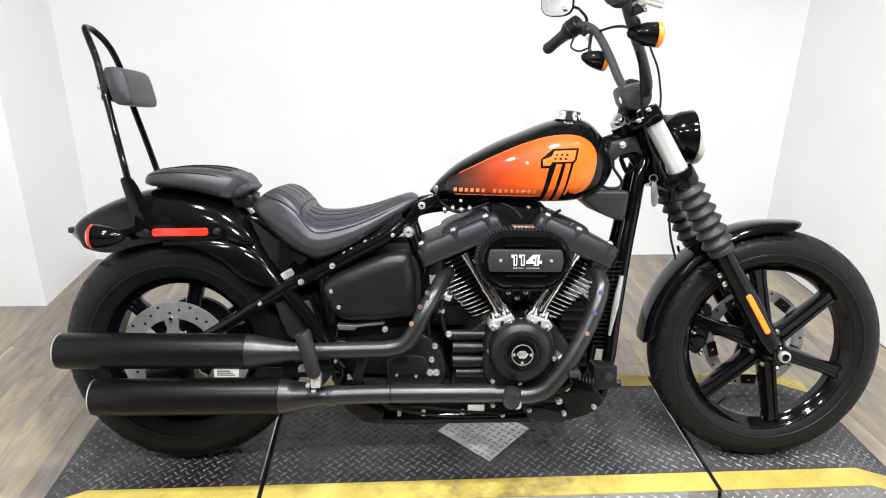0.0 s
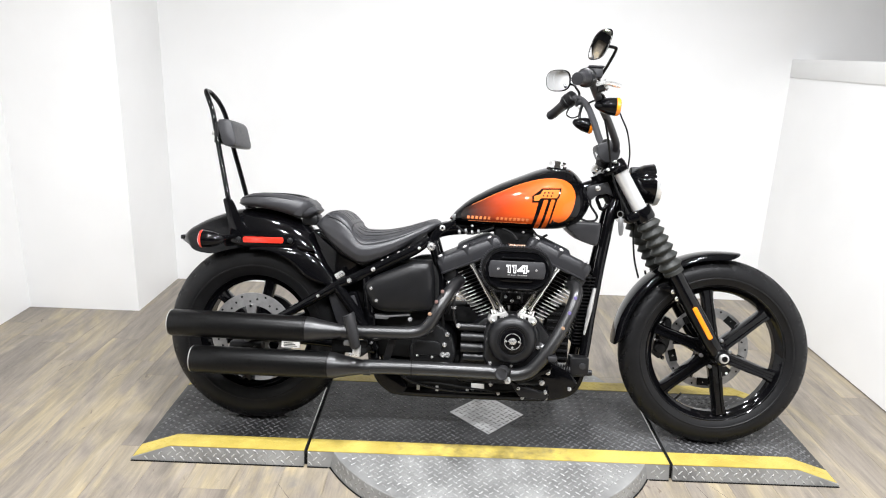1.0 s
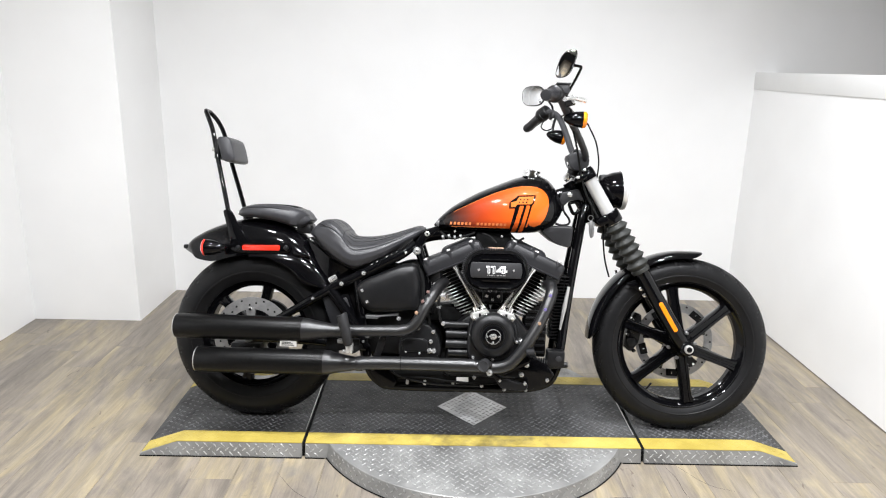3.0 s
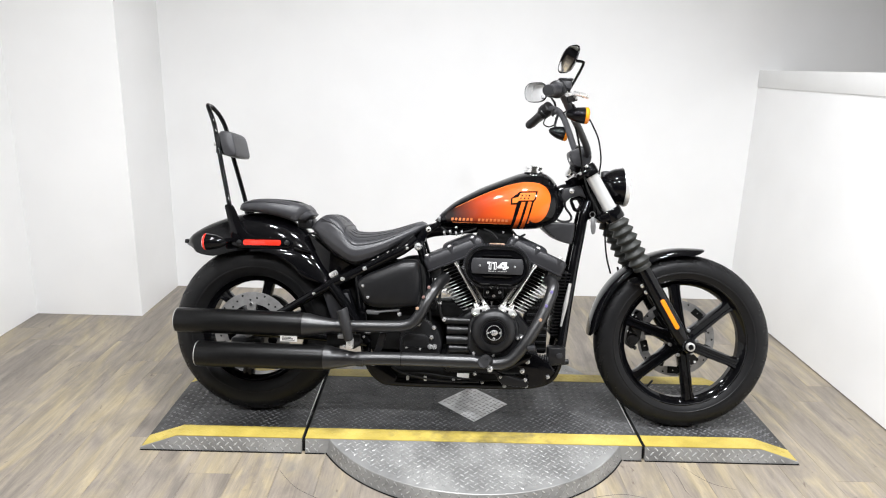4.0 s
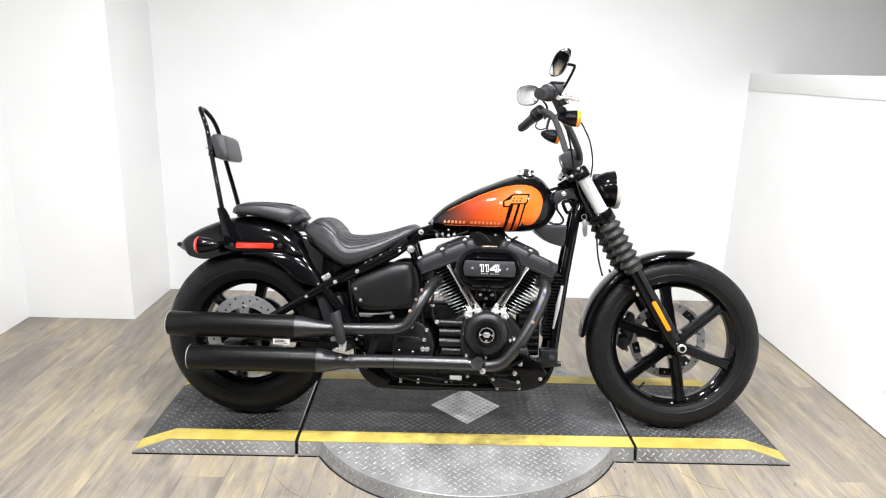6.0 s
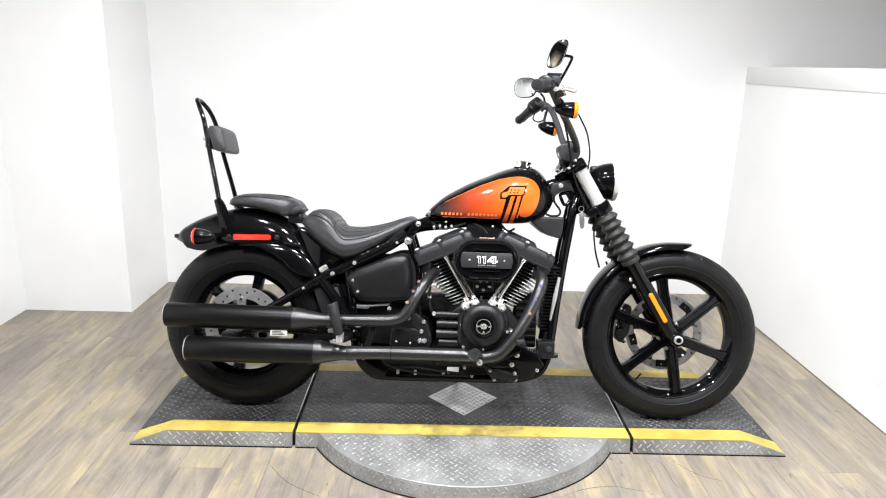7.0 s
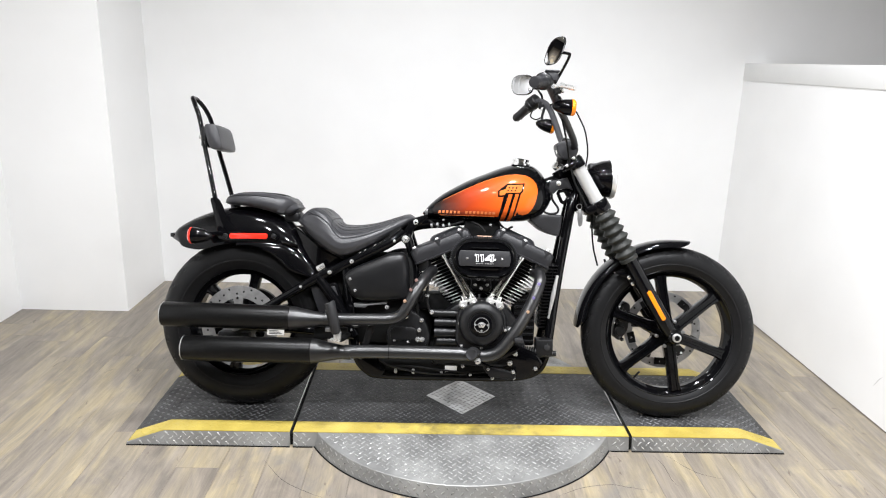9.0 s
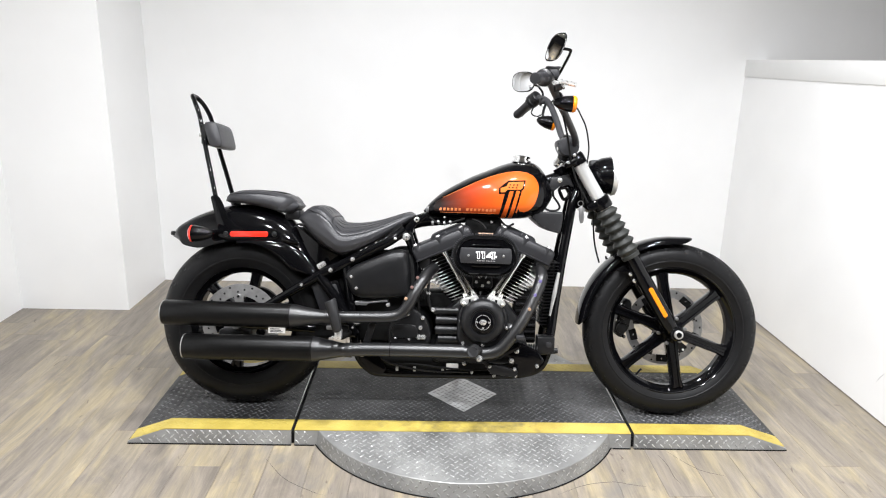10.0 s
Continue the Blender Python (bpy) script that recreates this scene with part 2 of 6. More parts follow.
def rings(ring_list, closed=True, cap=True, bm=None, loop=False):
    """Skins a list of rings with equal point counts."""
    own = bmesh.new() if bm is None else bm
    vs = [[own.verts.new(p) for p in r] for r in ring_list]
    n = len(ring_list[0])
    pairs = list(zip(vs, vs[1:])) + ([(vs[-1], vs[0])] if loop else [])
    for a, c in pairs:
        for i in range(n if closed else n - 1):
            j = (i + 1) % n
            try:
                own.faces.new((a[i], a[j], c[j], c[i]))
            except ValueError:
                pass
    if cap and closed and not loop:
        own.faces.new(vs[0][::-1])
        own.faces.new(vs[-1])
    return own


def smooth_path(pts, steps=6):
    """Catmull-Rom through the points."""
    p = [Vector(q) for q in pts]
    p = [p[0] * 2 - p[1]] + p + [p[-1] * 2 - p[-2]]
    out = []
    for i in range(1, len(p) - 2):
        for k in range(steps):
            t = k / steps
            a, c, d, e = p[i - 1], p[i], p[i + 1], p[i + 2]
            out.append(0.5 * (2 * c + (d - a) * t + (2 * a - 5 * c + 4 * d - e) * t * t + (3 * c - a - 3 * d + e) * t ** 3))
    out.append(p[-2])
    return out


def tube(pts, r, seg=14, steps=6, bm=None, smooth=True):
    """A round tube along a path; r is one radius, or one for each point."""
    radii = r if isinstance(r, (list, tuple)) else [r] * len(pts)
    q = smooth_path(pts, steps) if smooth else [Vector(p) for p in pts]
    rr = []
    for i in range(len(q)):
        s = i / steps if smooth else i
        k = min(int(s), len(radii) - 2)
        rr.append(radii[k] + (radii[k + 1] - radii[k]) * (s - k))
    out, up = [], None
    for i, p in enumerate(q):
        d = (q[min(i + 1, len(q) - 1)] - q[max(i - 1, 0)]).normalized()
        if up is None:
            up = d.orthogonal().normalized()
        up = (up - d * up.dot(d)).normalized()
        s = d.cross(up)
        out.append([p + (up * math.cos(2 * math.pi * k / seg) + s * math.sin(2 * math.pi * k / seg)) * rr[i] for k in range(seg)])
    return rings(out, bm=bm)


def lathe(profile, centre, axis=(0, 1, 0), seg=48, closed=False, bm=None):
    """Turns a profile of (along the axis, radius) round an axis."""
    ax = Vector(axis).normalized()
    u = ax.orthogonal().normalized()
    v = ax.cross(u)
    c = Vector(centre)
    rs = []
    for k in range(seg):
        a = 2 * math.pi * k / seg
        e = u * math.cos(a) + v * math.sin(a)
        rs.append([c + ax * s + e * max(r, 1e-5) for s, r in profile])
    own = rings(rs, closed=closed, cap=False, loop=True)
    bmesh.ops.remove_doubles(own, verts=own.verts, dist=3e-5)
    return join(bm, own)


def slab(outline, y0, y1, bev=0.0, seg=2, bm=None):
    """An outline of (x, z) points drawn out from y0 to y1."""
    own = bmesh.new()
    f = own.faces.new([own.verts.new((x, y0, z)) for x, z in outline])
    g = bmesh.ops.extrude_face_region(own, geom=[f])
    bmesh.ops.translate(own, vec=(0, y1 - y0, 0), verts=[e for e in g["geom"] if isinstance(e, bmesh.types.BMVert)])
    if bev:
        bmesh.ops.bevel(own, geom=[e for e in own.edges], offset=bev, segments=seg, affect="EDGES", profile=0.5)
    return join(bm, own)


def dome(outline, y0, y1):
    """A lid: an outline of (x, z) drawn out from y0, with a softly crowned face at y1."""
    cx, cz = sum(q[0] for q in outline) / len(outline), sum(q[1] for q in outline) / len(outline)
    return rings([[(cx + (x - cx) * k, y0 + (y1 - y0) * h, cz + (z - cz) * k) for x, z in outline] for h, k in ((0, 1), (0.45, 1), (0.62, 0.985), (0.76, 0.95), (0.86, 0.88), (0.93, 0.76), (0.98, 0.55), (1.0, 0.25))])


def rounded(pts, r=0.01, n=4):
    """Rounds the corners of an outline."""
    out = []
    k = len(pts)
    for i in range(k):
        a, p, c = Vector(pts[i - 1]), Vector(pts[i]), Vector(pts[(i + 1) % k])
        ra, rc = min(r, (a - p).length * 0.45), min(r, (c - p).length * 0.45)
        s, e = p + (a - p).normalized() * ra, p + (c - p).normalized() * rc
        for j in range(n + 1):
            t = j / n
            out.append(tuple((1 - t) ** 2 * s + 2 * t * (1 - t) * p + t * t * e))
    return out


def interp(x, table):
    """Smooth value from a table of (x, value)."""
    if x <= table[0][0]:
        return table[0][1]
    for (x0, v0), (x1, v1) in zip(table, table[1:]):
        if x <= x1:
            t = (x - x0) / (x1 - x0)
            return v0 + (v1 - v0) * t
    return table[-1][1]


def empty(name, m=None, **tags):
    ob = new(name)
    ob.empty_display_size = 0.1
    if m is not None:
        ob.matrix_world = m
    return tagged(ob, **tags)


# ---------------------------------------------------------------- the room
X_L, X_C, X_R = -2.315, -1.742, 1.703
Y_B, Y_C, Y_F = 3.238, 2.71, -6.5
Y_BAY = -1.6
Z_TOP = 2.75
X_FAR = 4.3
X_WEST = -5.0


def wall(name, x0, y0, z0, x1, y1, z1, material=WALL, label=""):
    return tagged(finish(name, box(x0, y0, z0, x1, y1, z1), material), label, "wall", kind="structure")


wall("wall_north", X_C, Y_B, 0, X_FAR, Y_B + 0.12, Z_TOP, label="smooth glossy white panelled wall behind the motorcycle")
wall("wall_column", X_L, Y_C, 0, X_C, Y_B + 0.12, Z_TOP, label="white boxed-out pillar beside the back wall")
wall("wall_west", X_L - 0.12, Y_BAY, 0, X_L, Y_B + 0.12, Z_TOP, label="plain white side wall")
wall("wall_south", X_WEST - 0.12, Y_F - 0.12, 0, X_FAR + 0.12, Y_F, Z_TOP, DARKWALL, "dark grey wall of the hall")
wall("wall_far_west", X_WEST - 0.12, Y_F, 0, X_WEST, Y_BAY, Z_TOP, DARKWALL, "dark grey side wall of the hall")
wall("wall_bay_return", X_WEST - 0.12, Y_BAY, 0, X_L - 0.12, Y_BAY + 0.12, Z_TOP, DARKWALL, "dark grey return wall of the hall")
wall("wall_far_east", X_FAR, Y_F, 0, X_FAR + 0.12, Y_B + 0.12, Z_TOP, BEIGE, "plain beige wall of the next room")
wall("wall_half_height", X_R, Y_BAY, 0, X_R + 0.12, Y_B, 1.392, label="waist-high glossy white partition wall")
cap = finish("trim", box(X_R - 0.006, Y_BAY, 1.300, X_R - 0.0, Y_B - 0.001, 1.396, 0.003), TRIM)
tagged(cap, "white cap board along the top of the partition", "trim", kind="structure")
skirt = finish("baseboard", box(X_R - 0.003, Y_BAY, 0.0005, X_R, Y_B - 0.001, 0.0040, 0.0008), GROUT)
tagged(skirt, "thin dark joint strip along the partition foot", "baseboard", kind="structure")
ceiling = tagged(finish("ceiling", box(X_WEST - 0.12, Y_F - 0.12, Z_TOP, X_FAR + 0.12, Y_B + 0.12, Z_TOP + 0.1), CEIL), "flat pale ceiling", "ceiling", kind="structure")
floor = tagged(finish("floor", box(X_WEST - 0.12, Y_F - 0.12, -0.1, X_FAR + 0.12, Y_B + 0.12, -0.003), GROUT), "beige and grey wood-look vinyl plank floor", "floor", kind="structure")


# ---------------------------------------------------------------- lamps
def ceiling_light(x, y, power, size=0.20):
    root = empty("ceiling_light", pose(x, y, Z_TOP), label="round white recessed ceiling light", category="lamp", group="ceiling lights")
    part("housing", lathe([(0, size * 0.62), (-0.02, size * 0.62), (-0.024, size * 0.58), (-0.012, size * 0.52), (0, size * 0.52)], (0, 0, 0), (0, 0, 1), 32), TRIM, root)
    part("diffuser", lathe([(-0.006, 0.0), (-0.006, size * 0.52), (-0.001, size * 0.52)], (0, 0, 0), (0, 0, 1), 32), LAMPGLOW, root)
    la = bpy.data.lights.new("ceiling_lamp", "AREA")
    la.shape, la.size, la.energy, la.color = "DISK", size, power, (0.95, 0.965, 1.0)
    la.spread = radians(168)
    lo = new("ceiling_lamp", la)
    lo.matrix_world = pose(x, y, Z_TOP - 0.03)
    return root


LAMPGLOW = mat("lamp_diffuser", (1, 0.98, 0.95), rough=0.5, emit=4.0)
for lx, ly in ((-0.90, 1.00), (-0.05, 1.00), (0.92, 1.00), (-0.90, -0.30), (-0.05, -0.30), (0.92, -0.30)):
    ceiling_light(lx, ly, 30 if lx < -0.5 else 45)


# ---------------------------------------------------------------- the platform
DECK_Z, PY0, PY1 = 0.055, 1.397, 1.980
PX0, PX1, RX0, RX1 = -1.055, 1.070, -1.190, 1.215
SEAM_L, SEAM_R, GAP = -0.597, 0.642, 0.006
CX, CY, CR = 0.025, 1.690, 0.605
platform = empty("display_platform", pose(0, 0, 0), label="low dark grey tread-plate display platform with yellow edges and a turntable", category="platform")


def deck_section(x0, x1, ramp):
    """One dark section; ramp -1 or 1: its outer end slopes to the floor."""
    if ramp < 0:
        o = [(RX0, 0.002), (x1, 0.002), (x1, DECK_Z), (PX0, DECK_Z), (RX0, 0.008)]
    elif ramp > 0:
        o = [(x0, 0.002), (RX1, 0.002), (RX1, 0.008), (PX1, DECK_Z), (x0, DECK_Z)]
    else:
        o = [(x0, 0.002), (x1, 0.002), (x1, DECK_Z), (x0, DECK_Z)]
    sec = part("deck_section", slab(o, PY0 + 0.003, PY1 - 0.003), DECK, platform)
    for y0, y1, nm in ((PY0, PY0 + 0.003, "front_plate"), (PY1 - 0.003, PY1, "back_plate")):
        fp_ = slab(o, y0, y1)
        for v in fp_.verts:
            if nm == "front_plate" and v.co.y < PY0 + 0.001:
                v.co.y -= 0.013 * (1 - v.co.z / DECK_Z)
        part(nm, fp_, PLATE, sec, "bare metal tread plate edge")
    for y0, y1 in ((PY0 - 0.001, PY0 + 0.072), (PY1 - 0.070, PY1 + 0.001)):
        bmy = bmesh.new()
        if ramp < 0:
            top = [(RX0 + 0.002, 0.008), (PX0, DECK_Z), (x1, DECK_Z)]
        elif ramp > 0:
            top = [(x0, DECK_Z), (PX1, DECK_Z), (RX1 - 0.002, 0.008)]
        else:
            top = [(x0, DECK_Z), (x1, DECK_Z)]
        o2 = [(x, z + 0.0015) for x, z in top] + [(x, z - 0.0010) for x, z in top[::-1]]
        slab(o2, y0, y1, bm=bmy)
        part("yellow_stripe", bmy, YELLOW, sec, "scuffed yellow safety stripe")
    return sec


# thin black strip that draws the contact shadow along the deck's foot
def contact_shade(x0, x1, sec):
    part("contact_shade", box(x0, PY0 - 0.0165, 0.0003, x1, PY0 - 0.0110, 0.0034, 0.001), BLACK, sec, "black strip drawing the contact shadow under the edge")


left_sec = deck_section(RX0, SEAM_L - GAP, -1)
mid_sec = deck_section(SEAM_L + GAP, SEAM_R - GAP, 0)
right_sec = deck_section(SEAM_R + GAP, RX1, 1)
contact_shade(RX0, SEAM_L - GAP, left_sec)
contact_shade(SEAM_L + GAP, CX - 0.545, mid_sec)
contact_shade(CX + 0.545, SEAM_R - GAP, mid_sec)
contact_shade(SEAM_R + GAP, RX1, right_sec)
for sx_ in (SEAM_L, SEAM_R):
    part("seam_lip", box(sx_ - GAP - 0.0045, PY0 + 0.095, DECK_Z - 0.004, sx_ - GAP - 0.0004, PY1 - 0.090, DECK_Z + 0.0016, 0.0006), STEEL, platform, "worn steel lip along the seam")
    part("seam_filler", box(sx_ - GAP, PY0 + 0.002, 0.002, sx_ + GAP, PY1 - 0.002, DECK_Z - 0.012), BLACK, platform, "dark gap between the sections")


def deck_height(x):
    if x < PX0:
        return 0.008 + (DECK_Z - 0.008) * (x - RX0) / (PX0 - RX0)
    if x > PX1:
        return 0.008 + (DECK_Z - 0.008) * (RX1 - x) / (RX1 - PX1)
    return DECK_Z


def treads(name, cells, material, parent, length=0.026, width=0.0075, high=0.0018, label=""):
    """Raised lozenges of a tread plate: (centre, along, across, normal) each."""
    vs, fs = [], []
    for c, u, v, n in cells:
        k = len(vs)
        for a, b2, h in ((-1, 0, 0), (-0.35, -1, 0), (0.35, -1, 0), (1, 0, 0), (0.35, 1, 0), (-0.35, 1, 0), (-0.55, 0, 1), (0.55, 0, 1)):
            vs.append(c + u * a * length / 2 + v * b2 * width / 2 + n * high * h)
        fs += [(k, k + 1, k + 6), (k + 1, k + 2, k + 7, k + 6), (k + 2, k + 3, k + 7), (k + 3, k + 4, k + 7), (k + 4, k + 5, k + 6, k + 7), (k + 5, k, k + 6)]
    me = bpy.data.meshes.new(name)
    me.from_pydata([tuple(p) for p in vs], [], fs)
    me.materials.append(material)
    ob = new(name, me)
    ob.parent = parent
    return tagged(ob, label, kind="stuff")


X3, Y3, Z3 = Vector((1, 0, 0)), Vector((0, 1, 0)), Vector((0, 0, 1))
S45 = math.sqrt(0.5)


def deck_cells(keep, pitch=0.031, z_of=deck_height, x0=RX0, x1=RX1, y0=PY0, y1=PY1):
    """Tread rows along x, every other row turned the other way and shifted by half a step."""
    out = []
    nx, ny = int((x1 - x0) / pitch), int((y1 - y0) / (pitch / 2))
    for j in range(ny + 1):
        for i in range(nx + 1):
            x, y = x0 + (i + 0.25 + 0.5 * (j % 2)) * pitch, y0 + (j + 0.5) * pitch / 2
            if not keep(x, y):
                continue
            s = 1 if j % 2 else -1
            slope = 0.0
            if z_of is deck_height and x < PX0:
                slope = (DECK_Z - 0.008) / (PX0 - RX0)
            elif z_of is deck_height and x > PX1:
                slope = -(DECK_Z - 0.008) / (RX1 - PX1)
            ux = Vector((1, 0, slope)).normalized()
            out.append((Vector((x, y, z_of(x) - 0.0002)), (ux + Y3 * s) * S45, (ux * -s + Y3) * S45, Z3))
    return out


def in_deck(x, y):
    seam = min(abs(x - SEAM_L), abs(x - SEAM_R)) > GAP + 0.012
    return seam and RX0 + 0.02 < x < RX1 - 0.02 and PY0 + 0.085 < y < PY1 - 0.085 and abs(x - 0.03) / 0.155 + abs(y - 1.690) / 0.162 > 1


def in_yellow(x, y):
    seam = min(abs(x - SEAM_L), abs(x - SEAM_R)) > GAP + 0.012
    return seam and RX0 + 0.03 < x < RX1 - 0.03 and (PY0 + 0.014 < y < PY0 + 0.06 or PY1 - 0.06 < y < PY1 - 0.014)


treads("deck_treads", deck_cells(in_deck), TREAD, platform, high=0.0024, label="raised dark grey tread pattern")
treads("stripe_treads", deck_cells(in_yellow, z_of=lambda x: deck_height(x) + 0.0015), YELLOW, platform, high=0.0012, label="raised yellow tread pattern")

# bare diamond on the middle section
dm = bmesh.new()
o = [(0.03 - 0.140, 1.690), (0.03, 1.690 - 0.147), (0.03 + 0.140, 1.690), (0.03, 1.690 + 0.147)]
lo_ring = [(x, y, DECK_Z - 0.001) for x, y in o]
hi_ring = [(x, y, DECK_Z + 0.0015) for x, y in o]
rings([lo_ring, hi_ring], bm=dm)
diamond = part("diamond_plate", dm, mat("worn_bare_plate", (0.60, 0.60, 0.60), rough=0.45, metal=0.45, var=0.22, scale=22, rvar=0.1), platform, "bare metal diamond in the middle of the deck")
treads("diamond_treads", deck_cells(lambda x, y: abs(x - 0.03) / 0.130 + abs(y - 1.690) / 0.137 < 1, z_of=lambda x: DECK_Z + 0.0015), PLATE, platform, high=0.0010)

# turntable disc that shows in front of and behind the deck
for front in (True, False):
    disc = bmesh.new()
    yy = PY0 - 0.0015 if front else PY1 + 0.0015
    half = math.sqrt(CR ** 2 - (yy - CY) ** 2)
    a0 = math.atan2(yy - CY, half)
    a1 = math.atan2(yy - CY, -half)
    angs = [a0 + (a1 - a0) * k / 60 for k in range(61)]
    ring0 = [(CX + (CR + 0.013) * math.cos(a), CY + (CR + 0.013) * math.sin(a), 0.001) for a in angs]
    ring1 = [(CX + CR * math.cos(a), CY + CR * math.sin(a), DECK_Z - 0.003) for a in angs]
    ring2 = [(CX + (CR - 0.002) * math.cos(a), CY + (CR - 0.002) * math.sin(a), DECK_Z - 0.001) for a in angs]
    rings([ring0, ring1, ring2], bm=disc)
    # the drawn contact shadow continues round the disc
    part("contact_shade", tube([(CX + (CR + 0.0145) * math.cos(a), CY + (CR + 0.0145) * math.sin(a), 0.0022) for a in angs], 0.0022, 6, 1, smooth=False), BLACK, platform)
    part("turntable_disc", disc, PLATE, platform, "bare metal tread-plate turntable disc", smooth=30)


def in_disc(x, y):
    return (x - CX) ** 2 + (y - CY) ** 2 < (CR - 0.02) ** 2 and (y < PY0 - 0.014 or y > PY1 + 0.014)


treads("disc_treads", deck_cells(in_disc, 0.032, lambda x: DECK_Z - 0.001, CX - 0.7, CX + 0.7, CY - 0.7, CY + 0.7), DISCTREAD, platform, 0.024, 0.0062, 0.0016, "raised bare metal tread pattern")
cells = []
FOOT = 0.013
lean_n = Vector((0, -DECK_Z, FOOT)).normalized()
lean_u = Vector((0, FOOT, DECK_Z)).normalized()
for j in range(3):
    for i in range(80):
        x, z = RX0 + 0.02 + (i + 0.5 * (j % 2)) * 0.031, 0.0125 + j * 0.0155
        if z + 0.008 < deck_height(x) and min(abs(x - SEAM_L), abs(x - SEAM_R)) > 0.016 and abs(x - CX) > 0.545:
            s = 1 if j % 2 else -1
            cells.append((Vector((x, PY0 - FOOT * (1 - z / DECK_Z) + 0.0002, z)), (X3 + lean_u * s) * S45, (X3 * -s + lean_u) * S45, lean_n))
    for i in range(-40, 41):
        a = -math.pi / 2 + (i + 0.5 * (j % 2)) * 0.031 / CR
        z = 0.0125 + j * 0.0150
        rr = CR + FOOT * (1 - z / DECK_Z) - 0.0004
        y = CY + rr * math.sin(a)
        if y > PY0 - 0.03:
            continue
        t, nrm = Vector((-math.sin(a), math.cos(a), 0)), Vector((math.cos(a), math.sin(a), 0.2)).normalized()
        s = 1 if j % 2 else -1
        cells.append((Vector((CX + rr * math.cos(a), y, z)), (t + Z3 * s) * S45, (t * -s + Z3) * S45, nrm))
treads("edge_treads", cells, DISCTREAD, platform, 0.023, 0.0062, 0.0016, "raised bare metal tread pattern")


# ---------------------------------------------------------------- the motorcycle
# its own axes: x forward from the rear contact, y to its left, z up; it leans on its stand
BIKE = Matrix.Translation((-0.8178, 1.6176, DECK_Z)) @ pose(0, 0, 0, 0, 0, -2.2) @ pose(0, 0, 0, -12, 0, 0)
bike = empty("motorcycle", BIKE, label="gloss black cruiser motorcycle with orange tank panel on its stand", category="motorcycle")
WB = 1.63
FZ, RZ = 0.330, 0.322


def bolts(name, spots, r, parent, material=ZINC, depth=0.008, label=""):
    """Domed bolt heads facing the right side, each its own mesh."""
    r *= 0.94
    for x, y, z in spots:
        part(name, lathe([(0.004, r), (-depth * 0.5, r), (-depth * 0.9, r * 0.75), (-depth, r * 0.35), (-depth * 0.6, r * 0.3), (-depth * 0.6, 0)], (x, y, z), (0, 1, 0), 14), material, parent, label)


def tyre(cx, cz, R, rim_r, W, n_groove, parent, label):
    rc = R - (R - rim_r) * 0.58
    prof = [(-W * 0.36, rim_r, 0), (-W * 0.42, rim_r + 0.012, 0)]
    for k in range(23):
        th = radians(-96 + 192 * k / 22)
        prof.append((W / 2 * math.sin(th), rc + (R - rc) * math.copysign(abs(math.cos(th)) ** 0.85, math.cos(th)), math.degrees(th)))
    prof += [(W * 0.42, rim_r + 0.012, 0), (W * 0.36, rim_r, 0)]
    seg = n_groove * 18
    rs = []
    for s in range(seg):
        a = 2 * math.pi * s / seg
        ring = []
        for y, r, th in prof:
            if 14 < abs(th) < 74:
                f = (s / 18 + abs(th) / 66 * 1.3 + (0.5 if th > 0 else 0)) % 1.0
                if f < 0.17:
                    r -= 0.0055 * min(1.0, (74 - abs(th)) / 20, (abs(th) - 12) / 8)
            if 80 < abs(th) < 90:
                r -= 0.0015
            ring.append((cx + r * math.cos(a), y, cz + r * math.sin(a)))
        rs.append(ring)
    bm = rings(rs, closed=True, cap=False, loop=True)
    ty = part("tyre", bm, RUBBER, parent, label, smooth=22)
    rr = rim_r + (R - rim_r) * 0.30
    part("sidewall_ring", lathe([(0.0, rr - 0.004), (-0.0016, rr - 0.002), (-0.0016, rr + 0.002), (0.0, rr + 0.004)], (cx, -W * 0.488, cz), (0, 1, 0), 72), RUBBER, ty)
    return ty


def spoke(cx, cz, ang, r0, r1, w0, w1, d0, d1, yc):
    """A tapered cast spoke with a rounded, slightly waisted section."""
    rs = []
    e, t = Vector((math.cos(ang), 0, math.sin(ang))), Vector((-math.sin(ang), 0, math.cos(ang)))
    for k in range(9):
        s = k / 8
        r = r0 + (r1 - r0) * s
        fl = 1 + 0.30 * max(0, s - 0.86) / 0.14
        w, d = (w0 + (w1 - w0) * s) * fl / 2, (d0 + (d1 - d0) * s) / 2
        c = Vector((cx, yc, cz)) + e * r
        ring = []
        for u, v in ((-1, -0.55), (-0.72, -1), (-0.30, -1), (-0.22, -0.80), (0.22, -0.80), (0.30, -1), (0.72, -1), (1, -0.55), (1, 0.55), (0.7, 1), (-0.7, 1), (-1, 0.55)):
            ring.append(c + t * u * w + Vector((0, v * d, 0)))
        rs.append(ring)
    return rings(rs)


